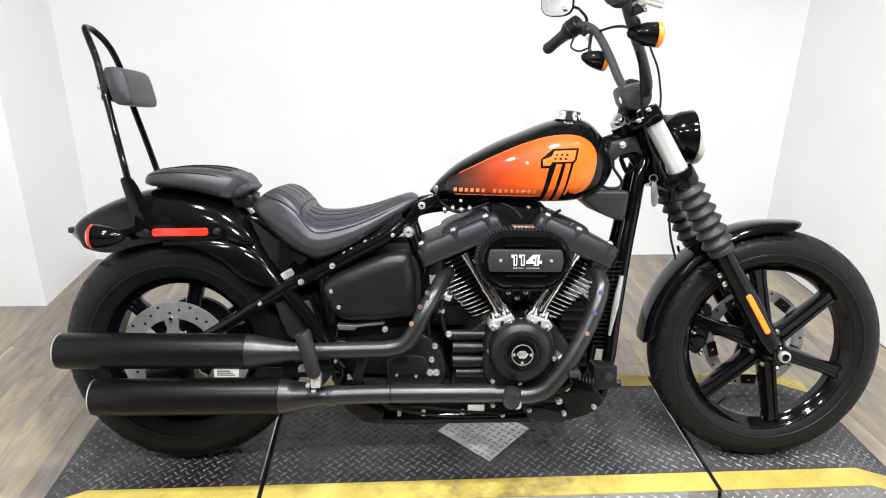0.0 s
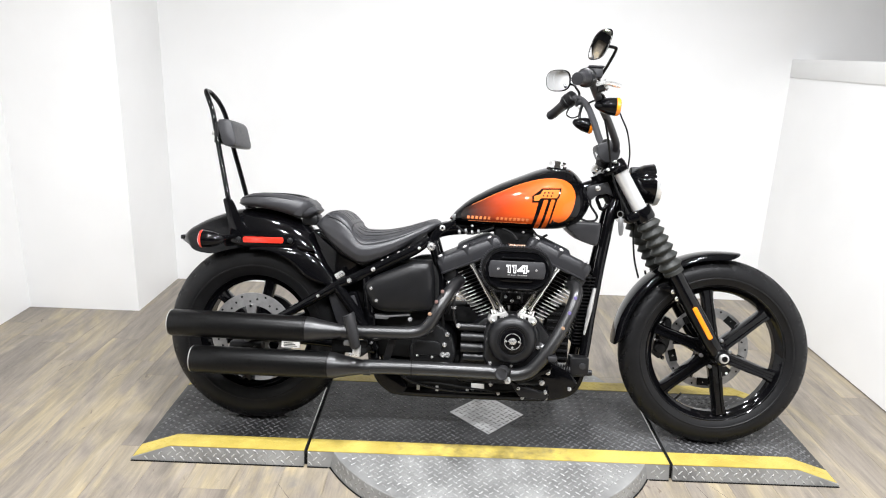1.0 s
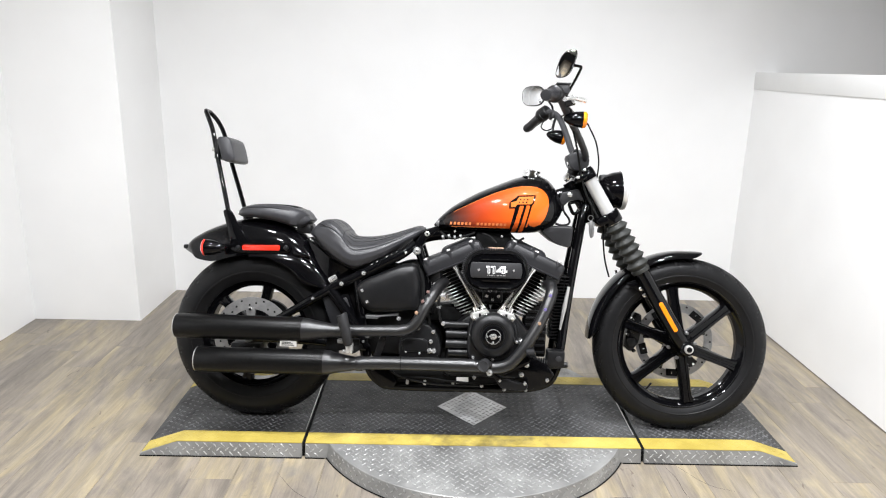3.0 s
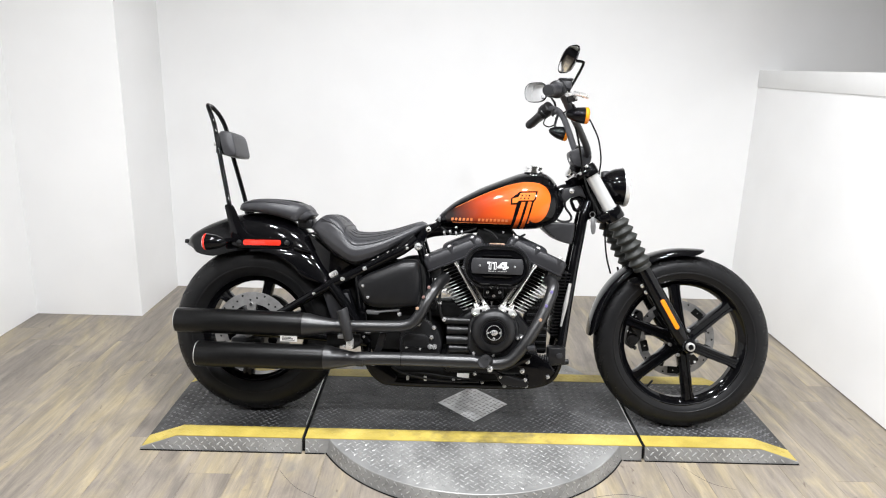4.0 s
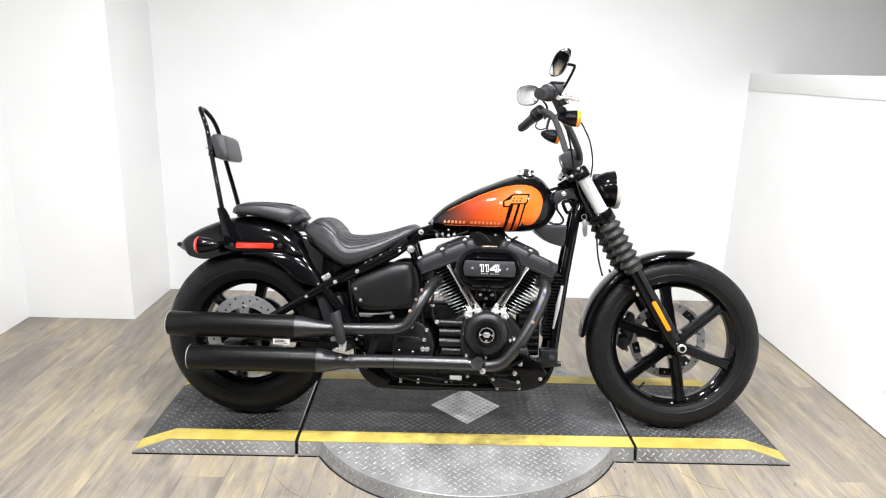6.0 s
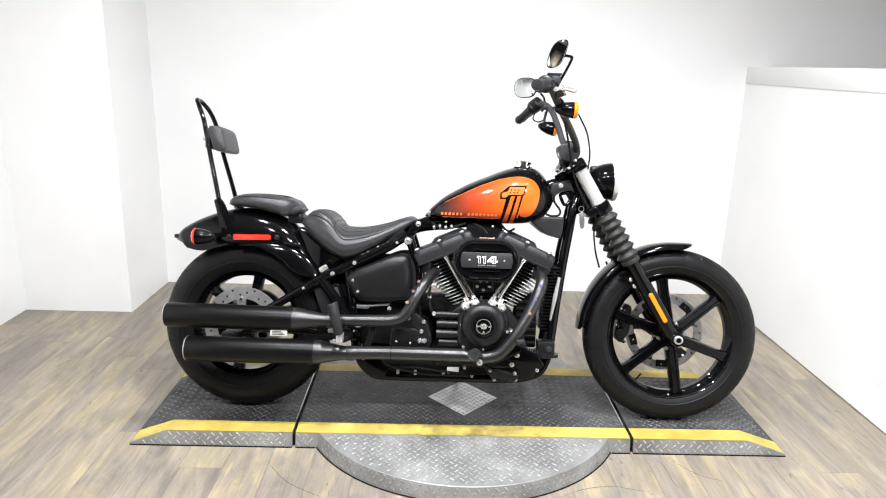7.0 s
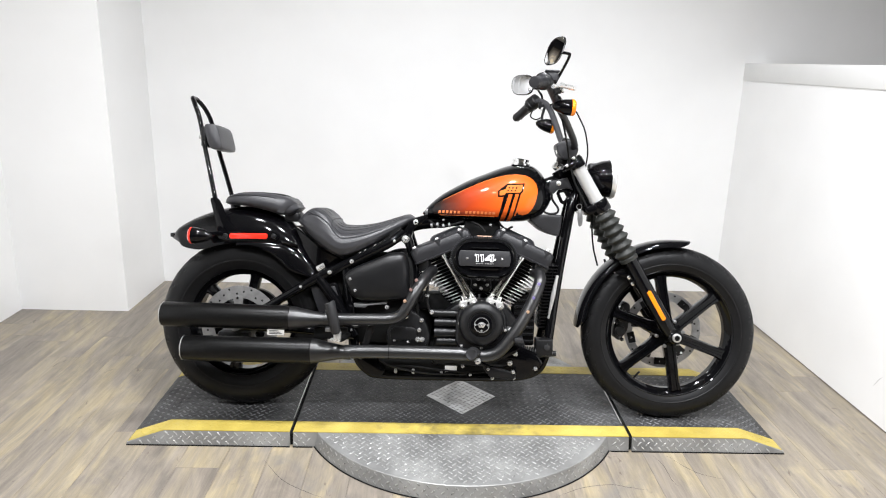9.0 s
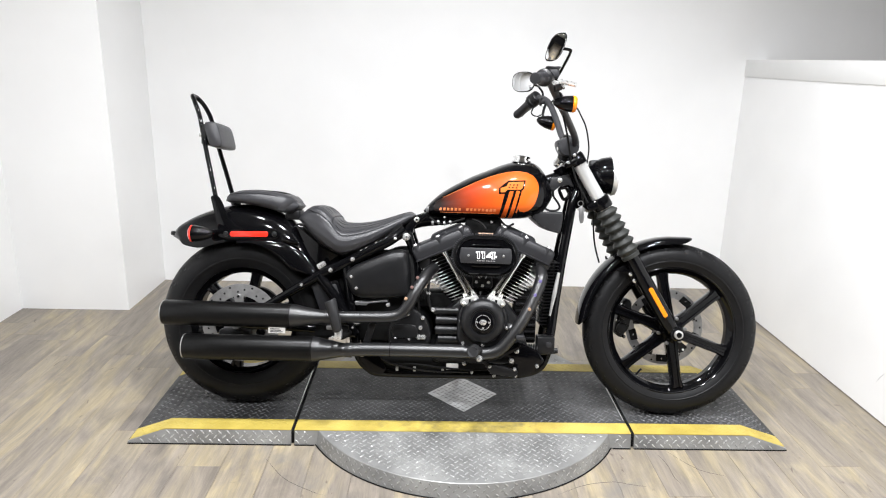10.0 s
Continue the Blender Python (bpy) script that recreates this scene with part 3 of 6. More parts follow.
def rotor(cx, y, cz, R, r_in, parent, arms=5, label="drilled steel brake disc", metal=DISCSTEEL, carrier=None):
    dsc = part("brake_disc", lathe([(-0.0025, r_in), (-0.0025, R), (0.0025, R), (0.0025, r_in)], (cx, y, cz), (0, 1, 0), 72, closed=True), metal, parent, label)
    for k in range(arms * 6):
        a = 2 * math.pi * k / (arms * 6)
        rr = R - (0.010, 0.022, 0.030)[k % 3]
        part("drill_hole", lathe([(-0.0032, 0), (-0.0032, 0.0038), (-0.0022, 0.0038)], (cx + rr * math.cos(a), y, cz + rr * math.sin(a)), (0, 1, 0), 10), BLACK, dsc)
    for k in range(arms):
        a = 2 * math.pi * k / arms + 0.4
        e, t = Vector((math.cos(a), 0, math.sin(a))), Vector((-math.sin(a), 0, math.cos(a)))
        c = Vector((cx, y, cz))
        o = [c + e * 0.03 - t * 0.03, c + e * (r_in * 0.75) - t * 0.014, c + e * (r_in + 0.004) - t * 0.020, c + e * (r_in + 0.010), c + e * (r_in + 0.004) + t * 0.020, c + e * (r_in * 0.75) + t * 0.014, c + e * 0.03 + t * 0.03]
        part("disc_carrier_arm", rings([[p + Vector((0, -0.004, 0)) for p in o], [p + Vector((0, 0.004, 0)) for p in o]]), carrier or MATTE, dsc)
        q = c + e * (r_in + 0.001)
        part("disc_bolt", lathe([(-0.009, 0), (-0.009, 0.005), (-0.003, 0.006)], (q.x, q.y, q.z), (0, 1, 0), 10), CHROME, dsc)
    return dsc


def wheel(name, cx, cz, R, rim_r, W, rim_w, grooves, spokes, base, label):
    h = rim_w / 2
    prof = [(-h, rim_r + 0.012), (-h - 0.003, rim_r + 0.004), (-h + 0.004, rim_r - 0.003), (-h + 0.016, rim_r - 0.010), (-h + 0.024, rim_r - 0.022), (h - 0.024, rim_r - 0.022),
            (h - 0.016, rim_r - 0.010), (h - 0.004, rim_r - 0.003), (h + 0.003, rim_r + 0.004), (h, rim_r + 0.012), (h - 0.012, rim_r + 0.004), (-h + 0.012, rim_r + 0.004)]
    rim = part(name, lathe(prof, (cx, 0, cz), (0, 1, 0), 96, closed=True), GLOSS, bike, label)
    part("hub", lathe([(-0.062, 0), (-0.062, 0.030), (-0.045, 0.036), (-0.030, 0.052), (0.030, 0.052), (0.045, 0.036), (0.062, 0.030), (0.062, 0)], (cx, 0, cz), (0, 1, 0), 40), GLOSS, rim)
    for k in range(spokes):
        a = radians(base) + 2 * math.pi * k / spokes
        part("spoke", spoke(cx, cz, a, 0.036, rim_r - 0.014, 0.044, 0.037, 0.062, 0.046, -0.008), GLOSS, rim)
    for k in range(spokes):
        a = radians(base + 180 / spokes) + 2 * math.pi * k / spokes
        part("hub_bolt", lathe([(0.004, 0.0065), (-0.006, 0.0065), (-0.008, 0.004), (-0.008, 0)], (cx + 0.050 * math.cos(a), -0.040, cz + 0.050 * math.sin(a)), (0, 1, 0), 10), DSTEEL, rim)
    tyre(cx, cz, R, rim_r, W, grooves, rim, "black rubber tyre with a cut tread")
    part("valve_stem", tube([(cx - 0.12, 0.0, cz - 0.187), (cx - 0.108, -0.012, cz - 0.165), (cx - 0.102, -0.018, cz - 0.155)], 0.004, 8), MATTE, rim)
    return rim


front = wheel("front_wheel", WB, FZ, 0.331, 0.238, 0.102, 0.074, 30, 6, 100, "gloss black cast wheel with six spokes")
rear = wheel("rear_wheel", 0.0, RZ, 0.323, 0.205, 0.150, 0.105, 26, 6, 78, "gloss black cast rear wheel")
rotor(WB, 0.056, FZ, 0.150, 0.117, front, label="drilled steel front brake disc", metal=ROTOR)
rotor(0.0, -0.088, RZ, 0.146, 0.100, rear, carrier=DISCSTEEL)
part("disc_carrier_ring", lathe([(-0.0045, 0.034), (-0.0045, 0.062), (-0.0035, 0.066), (0.0035, 0.066), (0.0035, 0.034)], (0.0, -0.088, RZ), (0, 1, 0), 48, closed=True), DISCSTEEL, rear)
for k in range(5):
    a = radians(52 + 72 * k)
    e, t = Vector((math.cos(a), 0, math.sin(a))), Vector((-math.sin(a), 0, math.cos(a)))
    c = Vector((WB, 0.0510, FZ)) + e * 0.126
    o = [c - e * 0.014 - t * 0.022, c + e * 0.013 - t * 0.020, c + e * 0.013 + t * 0.020, c - e * 0.014 + t * 0.022]
    pad_ = part("disc_button_plate", rings([[q + Vector((0, d, 0)) for q in o] for d in (-0.002, 0.003)]), BLACK, front)
    part("disc_button", lathe([(0, 0.004), (-0.004, 0.004), (-0.005, 0)], c + Vector((0, -0.002, 0)), (0, 1, 0), 10), CHROME, pad_)
part("sprocket", lathe([(0.086, 0.04), (0.086, 0.115), (0.096, 0.118), (0.096, 0.04)], (0, 0, RZ), (0, 1, 0), 60, closed=True), MATTE, rear)
part("rear_axle", lathe([(-0.150, 0), (-0.150, 0.016), (0.150, 0.016), (0.150, 0)], (0, 0, RZ), (0, 1, 0), 20), STEEL, bike)

# ---- rear fender
crown = [(-0.288, 0.644), (-0.262, 0.673), (-0.238, 0.692), (-0.183, 0.722), (-0.089, 0.755), (-0.001, 0.766), (0.086, 0.753), (0.150, 0.724), (0.208, 0.678), (0.255, 0.610), (0.290, 0.530)]
edge = [(-0.278, 0.634), (-0.240, 0.625), (-0.215, 0.608), (-0.150, 0.600), (-0.080, 0.620), (0.009, 0.632), (0.080, 0.622), (0.136, 0.600), (0.200, 0.560), (0.245, 0.520), (0.280, 0.470)]
halfw = [0.030, 0.074, 0.090, 0.100, 0.104, 0.105, 0.105, 0.105, 0.104, 0.102, 0.100]


def fender(cr, ed, hw, p, steps=4, thick=0.0025):
    c3 = smooth_path([(x, 0, z) for x, z in cr], steps)
    e3 = smooth_path([(x, w, z) for (x, z), w in zip(ed, hw)], steps)
    rs = []
    for c, e in zip(c3, e3):
        half = []
        for k in range(11):
            t = math.pi / 2 * k / 10
            u, v = math.sin(t) ** (2 / p), math.cos(t) ** (2 / p)
            half.append((c.x + (e.x - c.x) * (1 - v), e.y * u, e.z + (c.z - e.z) * v))
        rs.append([(x, -y, z) for x, y, z in half[:0:-1]] + half)
    bm = rings(rs, closed=False, cap=False)
    bmesh.ops.recalc_face_normals(bm, faces=bm.faces)
    bmesh.ops.solidify(bm, geom=bm.faces[:], thickness=thick)
    return bm


rf = part("rear_fender", fender(crown, edge, halfw, 2.7), GLOSS, bike, "gloss black painted rear fender", smooth=50)
part("tail_lip", box(-0.290, -0.035, 0.640, -0.268, 0.035, 0.656, 0.004), MATTE, rf)
# strut cover on each side, with the pressed-in rib
for sgn in (-1, 1):
    up_ = smooth_path([(-0.010, 0, 0.634), (0.060, 0, 0.640), (0.113, 0, 0.640), (0.169, 0, 0.630), (0.224, 0, 0.602), (0.258, 0, 0.570), (0.286, 0, 0.534)], 5)
    dn_ = smooth_path([(-0.010, 0, 0.622), (0.044, 0, 0.622), (0.100, 0, 0.604), (0.148, 0, 0.574), (0.182, 0, 0.540), (0.224, 0, 0.520), (0.272, 0, 0.512)], 5)
    strut = []
    for a, c in zip(up_, dn_):
        prof = ((0.0, 0.100), (0.05, 0.106), (0.25, 0.1125), (0.50, 0.1165), (0.78, 0.1195), (0.95, 0.1195), (1.0, 0.117), (1.0, 0.100))
        strut.append([(a.x + (c.x - a.x) * f, y * sgn, a.z + (c.z - a.z) * f) for f, y in prof])
    part("fender_strut", rings(strut), GLOSS, rf, "flared gloss black fender strut", smooth=50)
    part("strut_rib", slab(rounded([(0.150, 0.648), (0.200, 0.643), (0.226, 0.626), (0.190, 0.626), (0.156, 0.634)], 0.01), 0.100 * sgn, 0.110 * sgn, 0.003), GLOSS, rf)
    plate = rounded([(-0.112, 0.795), (-0.082, 0.797), (-0.066, 0.770), (-0.046, 0.718), (-0.016, 0.684), (0.020, 0.680), (0.135, 0.680), (0.152, 0.660), (0.135, 0.638), (-0.045, 0.634), (-0.082, 0.645), (-0.088, 0.700)], 0.012)
    sp = part("sissy_bar_plate", slab(plate, 0.104 * sgn, 0.111 * sgn, 0.002), GLOSS, bike, "black steel side plate of the backrest")
    ro = rounded([(-0.036, 0.645), (0.106, 0.648), (0.106, 0.669), (-0.036, 0.666)], 0.008)
    part("side_reflector", slab(ro, 0.111 * sgn, 0.118 * sgn, 0.003), RED, sp, "red side reflector")
    for bx, bz in ((-0.052, 0.655), (0.128, 0.659)):
        part("plate_bolt", lathe([(0, 0.010), (0.006, 0.009), (0.008, 0.004), (0.008, 0)], (bx, 0.111 * sgn, bz), (0, sgn, 0), 14), MATTE, sp)
    # rear turn signal
    ty, tz = 0.205 * sgn, 0.658
    stalk = part("turn_signal", lathe([(0.0, 0.0), (0.006, 0.010), (0.020, 0.018), (0.040, 0.025), (0.062, 0.029), (0.074, 0.030), (0.074, 0)], (-0.064, ty, tz), (-1, 0, 0), 28), GLOSS, bike, "gloss black bullet rear turn signal")
    part("lens", lathe([(0, 0.0305), (0.006, 0.030), (0.013, 0.022), (0.016, 0)], (-0.138, ty, tz), (-1, 0, 0), 28), RED, stalk, "red lens")
    part("stalk", tube([(-0.085, 0.105 * sgn, 0.660), (-0.085, 0.19 * sgn, 0.660)], 0.010, 12, 2), GLOSS, stalk)

# ---- backrest
bar = [(-0.078, -0.102, 0.700), (-0.092, -0.102, 0.780), (-0.117, -0.090, 0.880), (-0.146, -0.074, 0.990), (-0.168, -0.064, 1.085), (-0.190, -0.052, 1.138), (-0.210, -0.026, 1.168), (-0.214, 0.0, 1.172)]
bar = bar + [(x, -y, z) for x, y, z in bar[-2::-1]]
part("sissy_bar", tube(bar, 0.0085, 14, 5), GLOSS, bike, "gloss black tubular backrest bar")
pad = []
for k, yy in enumerate((-0.086, -0.084, -0.077, -0.04, 0, 0.04, 0.077, 0.084, 0.086)):
    q = (0.86, 0.96, 1, 1.03, 1.05, 1.03, 1, 0.96, 0.86)[k]
    ring = []
    for j in range(20):
        a = 2 * math.pi * j / 20
        cx_, sx_ = math.copysign(abs(math.cos(a)) ** 0.5, math.cos(a)), math.copysign(abs(math.sin(a)) ** 0.5, math.sin(a))
        ring.append((-0.112 - 0.012 * sx_ + 0.026 * q * cx_, yy, 1.022 + 0.047 * (0.5 + q / 2) * sx_))
    pad.append(ring)
bp_ = part("backrest_pad", rings(pad), LEATHER, bike, "black vinyl backrest pad", smooth=60)
part("pad_backing", box(-0.158, -0.080, 0.985, -0.140, 0.080, 1.060, 0.005), MATTE, bp_)
part("pad_bolt", lathe([(0, 0.007), (0.008, 0.007), (0.009, 0)], (-0.158, -0.072, 1.02), (-1, 0, 0), 12), STEEL, bp_)


# ---- seats
def saddle(xs, top, low, wid, dish, n=15):
    """A padded seat: stations along x with crest, lower edge and half width."""
    rs = []
    for x in xs:
        zt, zl, w = interp(x, top), interp(x, low), interp(x, wid)
        h, d = max(zt - zl, 0.008), interp(x, dish)
        ring = []
        for yy, f, e in ((-0.72, 0.0, 0), (-0.93, 0.10, 0), (-1.0, 0.30, 0), (-1.0, 0.52, 0), (-0.95, 0.76, 0), (-0.85, 0.92, 0), (-0.70, 0.99, 0), (-0.45, 1.0, 0.5), (0, 1.0, 1)):
            ring.append((x, yy * w, zl + h * f - d * e))
        rs.append(ring + [(a, -y, z) for a, y, z in ring[-2::-1]])
    return rs


def fine(table, n):
    x0, x1 = table[0][0], table[-1][0]
    return [x0 + (x1 - x0) * (0.5 - 0.5 * math.cos(math.pi * k / (n - 1))) for k in range(n)]


def dense(table, steps=5):
    return [(p.x, p.z) for p in smooth_path([(x, 0, z) for x, z in table], steps)]


s_top = dense([(0.209, 0.722), (0.234, 0.747), (0.258, 0.764), (0.282, 0.770), (0.311, 0.760), (0.340, 0.736), (0.372, 0.712), (0.440, 0.709), (0.512, 0.722), (0.575, 0.742), (0.620, 0.755), (0.641, 0.748)])
s_low = dense([(0.209, 0.712), (0.238, 0.690), (0.264, 0.660), (0.312, 0.622), (0.354, 0.598), (0.385, 0.589), (0.416, 0.596), (0.478, 0.624), (0.518, 0.648), (0.559, 0.674), (0.604, 0.704), (0.641, 0.735)])
s_wid = dense([(0.209, 0.070), (0.230, 0.105), (0.27, 0.130), (0.32, 0.150), (0.40, 0.155), (0.48, 0.140), (0.55, 0.112), (0.60, 0.085), (0.641, 0.055)])
[(0.215, 0), (0.30, 0.0), (0.40, 0.014), (0.55, 0.006), (0.641, 0)]
LOBE = ((-0.72, 0.0), (-0.93, 0.10), (-1.0, 0.30), (-1.0, 0.52), (-0.95, 0.76), (-0.85, 0.92), (-0.70, 0.99), (-0.45, 1.0), (0.0, 1.0))
FIELD = ((-0.72, 0.0), (-0.93, 0.10), (-1.0, 0.28), (-1.0, 0.46), (-0.96, 0.58), (-0.85, 0.71), (-0.64, 0.85), (-0.36, 0.95), (0.0, 0.99))


def seat_point(x, k, lift=0.0):
    """A point of the saddle's near side; k runs from 0 at the lower edge to 8 on the middle line."""
    t = min(max((x - 0.330) / 0.055, 0), 1)
    t = t * t * (3 - 2 * t)
    i = min(int(k), 7)
    yy, f = [(LOBE[i][c] + (LOBE[i + 1][c] - LOBE[i][c]) * (k - i)) * (1 - t) + (FIELD[i][c] + (FIELD[i + 1][c] - FIELD[i][c]) * (k - i)) * t for c in (0, 1)]
    zt, zl, w = interp(x, s_top), interp(x, s_low), interp(x, s_wid)
    return (x, yy * w - lift * (1 if k < 5 else 0.3), zl + max(zt - zl, 0.008) * f + lift * (0.3 if k < 4 else 1))


seat_rings = []
RIBS = (4.3, 5.2, 6.0, 6.8, 7.5)
for x in fine(s_top, 60):
    ks = [j / 4 for j in range(33)]
    sink = [0.0026 * (1 if 0.355 < x < 0.61 else (0.8 if 0.252 < x < 0.337 else 0)) * max(0, 1 - min(abs(k - r) for r in RIBS) / 0.22) for k in ks]
    ring = [seat_point(x, k, -d) for k, d in zip(ks, sink)]
    seat_rings.append(ring + [(a, -y, z) for a, y, z in ring[-2::-1]])
seat = part("seat", rings(seat_rings), LEATHER, bike, "black vinyl solo saddle with stitched ribs", smooth=70)
for sgn in (1, -1):
    for k in RIBS:
        for x0, x1 in ((0.357, 0.612 - 0.018 * abs(k - 6)), (0.252, 0.335)):
            pts = [seat_point(x0 + (x1 - x0) * j / 11, k, -0.0012) for j in range(12)]
            part("seam", tube([(a, y * sgn, z) for a, y, z in pts], 0.0011, 6, 2), SEAM, seat)
    pts = [seat_point(x, 4.3 + 0.9 * max(0, (0.275 - x) / 0.03), 0.0004) for x in (0.248, 0.260, 0.275, 0.290, 0.308, 0.326, 0.342, 0.356)]
    part("bolster_piping", tube([(a, y * sgn, z) for a, y, z in pts], 0.0026, 8, 3), LEATHER, seat)
pts = [seat_point(0.346, k, 0.0) for k in (4.2, 4.8, 5.4, 6.0, 6.6, 7.2, 7.99)]
part("seam", tube(pts + [(x, -y, z) for x, y, z in pts[-2::-1]], 0.0018, 6, 3), SEAM, seat)
part("seat_pan", slab([(0.23, 0.690), (0.30, 0.622), (0.385, 0.580), (0.48, 0.612), (0.60, 0.694), (0.60, 0.712), (0.385, 0.610), (0.25, 0.71)], -0.10, 0.10), BLACK, seat)

p_top = dense([(-0.074, 0.782), (-0.066, 0.796), (-0.052, 0.806), (-0.018, 0.815), (0.046, 0.820), (0.109, 0.817), (0.151, 0.809), (0.178, 0.797), (0.200, 0.778), (0.207, 0.766)])
p_low = dense([(-0.074, 0.776), (-0.049, 0.770), (0.004, 0.768), (0.067, 0.759), (0.120, 0.746), (0.148, 0.738), (0.178, 0.740), (0.193, 0.748), (0.207, 0.762)])
p_wid = dense([(-0.074, 0.045), (-0.057, 0.075), (-0.022, 0.098), (0.038, 0.108), (0.108, 0.105), (0.158, 0.092), (0.207, 0.060)])
pill = part("pillion_pad", rings(saddle(fine(p_top, 32), p_top, p_low, p_wid, [(-1, 0.004), (1, 0.004)])), LEATHER, bike, "black vinyl pillion pad with ribbed top", smooth=70)
for sgn in (1, -1):
    for yy in (0.25, 0.5):
        pts = [(x, sgn * yy * interp(x, p_wid), interp(x, p_top) + 0.0005) for x in (-0.057, -0.022, 0.028, 0.078, 0.120, 0.150)]
        part("seam", tube(pts, 0.0013, 6, 3), SEAM, pill)
    pts = []
    for k in range(10):
        x = -0.067 + 0.200 * k / 9
        zt, zl, w = interp(x, p_top), interp(x, p_low), interp(x, p_wid)
        pts.append((x, sgn * (-0.945) * w, zl + (zt - zl) * 0.80))
    part("seam", tube(pts, 0.0014, 6, 3), SEAM, pill)
strap = []
for yy, f in ((-0.80, 0.0), (-0.97, 0.10), (-1.0, 0.30), (-1.0, 0.52), (-0.96, 0.76), (-0.86, 0.93), (-0.70, 1.0), (-0.45, 1.01), (0.0, 1.0), (0.45, 1.01), (0.70, 1.0), (0.86, 0.93), (0.96, 0.76), (1.0, 0.52), (1.0, 0.30), (0.97, 0.10), (0.80, 0.0)):
    row = []
    for dx, up_ in ((0.0, -0.002), (0.001, 0.0035), (0.026, 0.0035), (0.027, -0.002)):
        x = 0.128 + 0.048 * min(f, 1) + dx * (1 - 0.15 * f)
        zt, zl, w = interp(x, p_top), interp(x, p_low), interp(x, p_wid)
        row.append((x, yy * (w + up_), zl + (zt - zl) * f + up_ * f))
    strap.append(row)
part("pillion_strap", rings(strap), LEATHER, pill, "folded vinyl strap across the pad", smooth=50)
part("pillion_bracket", box(0.150, -0.045, 0.712, 0.206, 0.045, 0.750, 0.008), MATTE, pill)

# ---- fuel tank
t_top = dense([(0.674, 0.762), (0.685, 0.776), (0.700, 0.794), (0.738, 0.828), (0.780, 0.855), (0.844, 0.890), (0.907, 0.917), (0.971, 0.943), (1.024, 0.957), (1.067, 0.957), (1.099, 0.945), (1.128, 0.915), (1.150, 0.872), (1.160, 0.840)])
t_low = dense([(0.674, 0.757), (0.685, 0.752), (0.700, 0.750), (0.760, 0.745), (0.860, 0.740), (0.960, 0.737), (1.040, 0.739), (1.085, 0.748), (1.118, 0.763), (1.145, 0.795), (1.160, 0.830)])
t_wid = dense([(0.674, 0.014), (0.685, 0.030), (0.700, 0.045), (0.740, 0.070), (0.800, 0.097), (0.870, 0.120), (0.950, 0.137), (1.030, 0.142), (1.085, 0.130), (1.125, 0.104), (1.150, 0.070), (1.160, 0.040)])
MIDF = 0.38


def tank_side(x, z):
    """Half width of the tank at a height."""
    zt, zl, w = interp(x, t_top), interp(x, t_low), interp(x, t_wid)
    zm = zl + (zt - zl) * MIDF
    if z >= zm:
        u, p = min((z - zm) / max(zt - zm, 1e-4), 1), 2.2
    else:
        u, p = min((zm - z) / max(zm - zl, 1e-4), 1), 3.2
    return w * max(1 - u ** p, 0) ** (1 / p)


def tank_rings(n=52, m=16):
    rs = []
    for x in fine(t_top, n):
        zt, zl, w = interp(x, t_top), interp(x, t_low), interp(x, t_wid)
        zm = zl + (zt - zl) * MIDF
        half = []
        for k in range(2 * m + 1):
            t = -math.pi / 2 + math.pi * k / (2 * m)
            p = 2.2 if t >= 0 else 3.2
            yy = w * abs(math.cos(t)) ** (2 / p)
            zz = zm + math.copysign(abs(math.sin(t)) ** (2 / p), t) * ((zt - zm) if t >= 0 else (zm - zl))
            half.append((x, -yy, zz))
        rs.append(half + [(a, -y, z) for a, y, z in half[-2:0:-1]])
    return rs


tank = part("fuel_tank", rings(tank_rings()), GLOSS, bike, "gloss black teardrop fuel tank", smooth=60)


def decal(name, outline, lift, material, sgn=-1, label=""):
    """A painted shape that lies on the tank's side."""
    bm = bmesh.new()
    bm.faces.new([bm.verts.new((x, 0, z)) for x, z in outline])
    xs, zs = [p[0] for p in outline], [p[1] for p in outline]
    for lo_, hi_, nrm, k in ((min(xs), max(xs), (1, 0, 0), 0), (min(zs), max(zs), (0, 0, 1), 2)):
        n = int((hi_ - lo_) / 0.006) + 1
        for i in range(1, n):
            c = [0, 0, 0]
            c[k] = lo_ + (hi_ - lo_) * i / n
            bmesh.ops.bisect_plane(bm, geom=bm.verts[:] + bm.edges[:] + bm.faces[:], plane_co=c, plane_no=nrm)
    bmesh.ops.triangulate(bm, faces=[f for f in bm.faces if len(f.verts) > 4])
    for v in bm.verts:
        v.co.y = sgn * (tank_side(v.co.x, v.co.z) + lift)
    return part(name, bm, material, tank, label, smooth=180)


ORANGE = mat("orange_fade_paint", (0.8, 0.2, 0.02), rough=0.45, coat=0.5, rvar=0.03, spec=0.12)
nt = ORANGE.node_tree
bs = nt.nodes["Principled BSDF"]
tc = nt.nodes.new("ShaderNodeTexCoord")
sep = nt.nodes.new("ShaderNodeSeparateXYZ")
nt.links.new(tc.outputs["Object"], sep.inputs[0])
mr = nt.nodes.new("ShaderNodeMapRange")
mr.inputs[1].default_value, mr.inputs[2].default_value = 0.72, 1.10
fl = nt.nodes.new("ShaderNodeTexNoise")
fl.inputs["Scale"].default_value = 900
ad = nt.nodes.new("ShaderNodeMath")
ad.operation = "MULTIPLY_ADD"
nt.links.new(fl.outputs[0], ad.inputs[0])
ad.inputs[1].default_value = 0.04
nt.links.new(sep.outputs[0], ad.inputs[2])
nt.links.new(ad.outputs[0], mr.inputs[0])
rp = nt.nodes.new("ShaderNodeValToRGB")
e = rp.color_ramp.elements
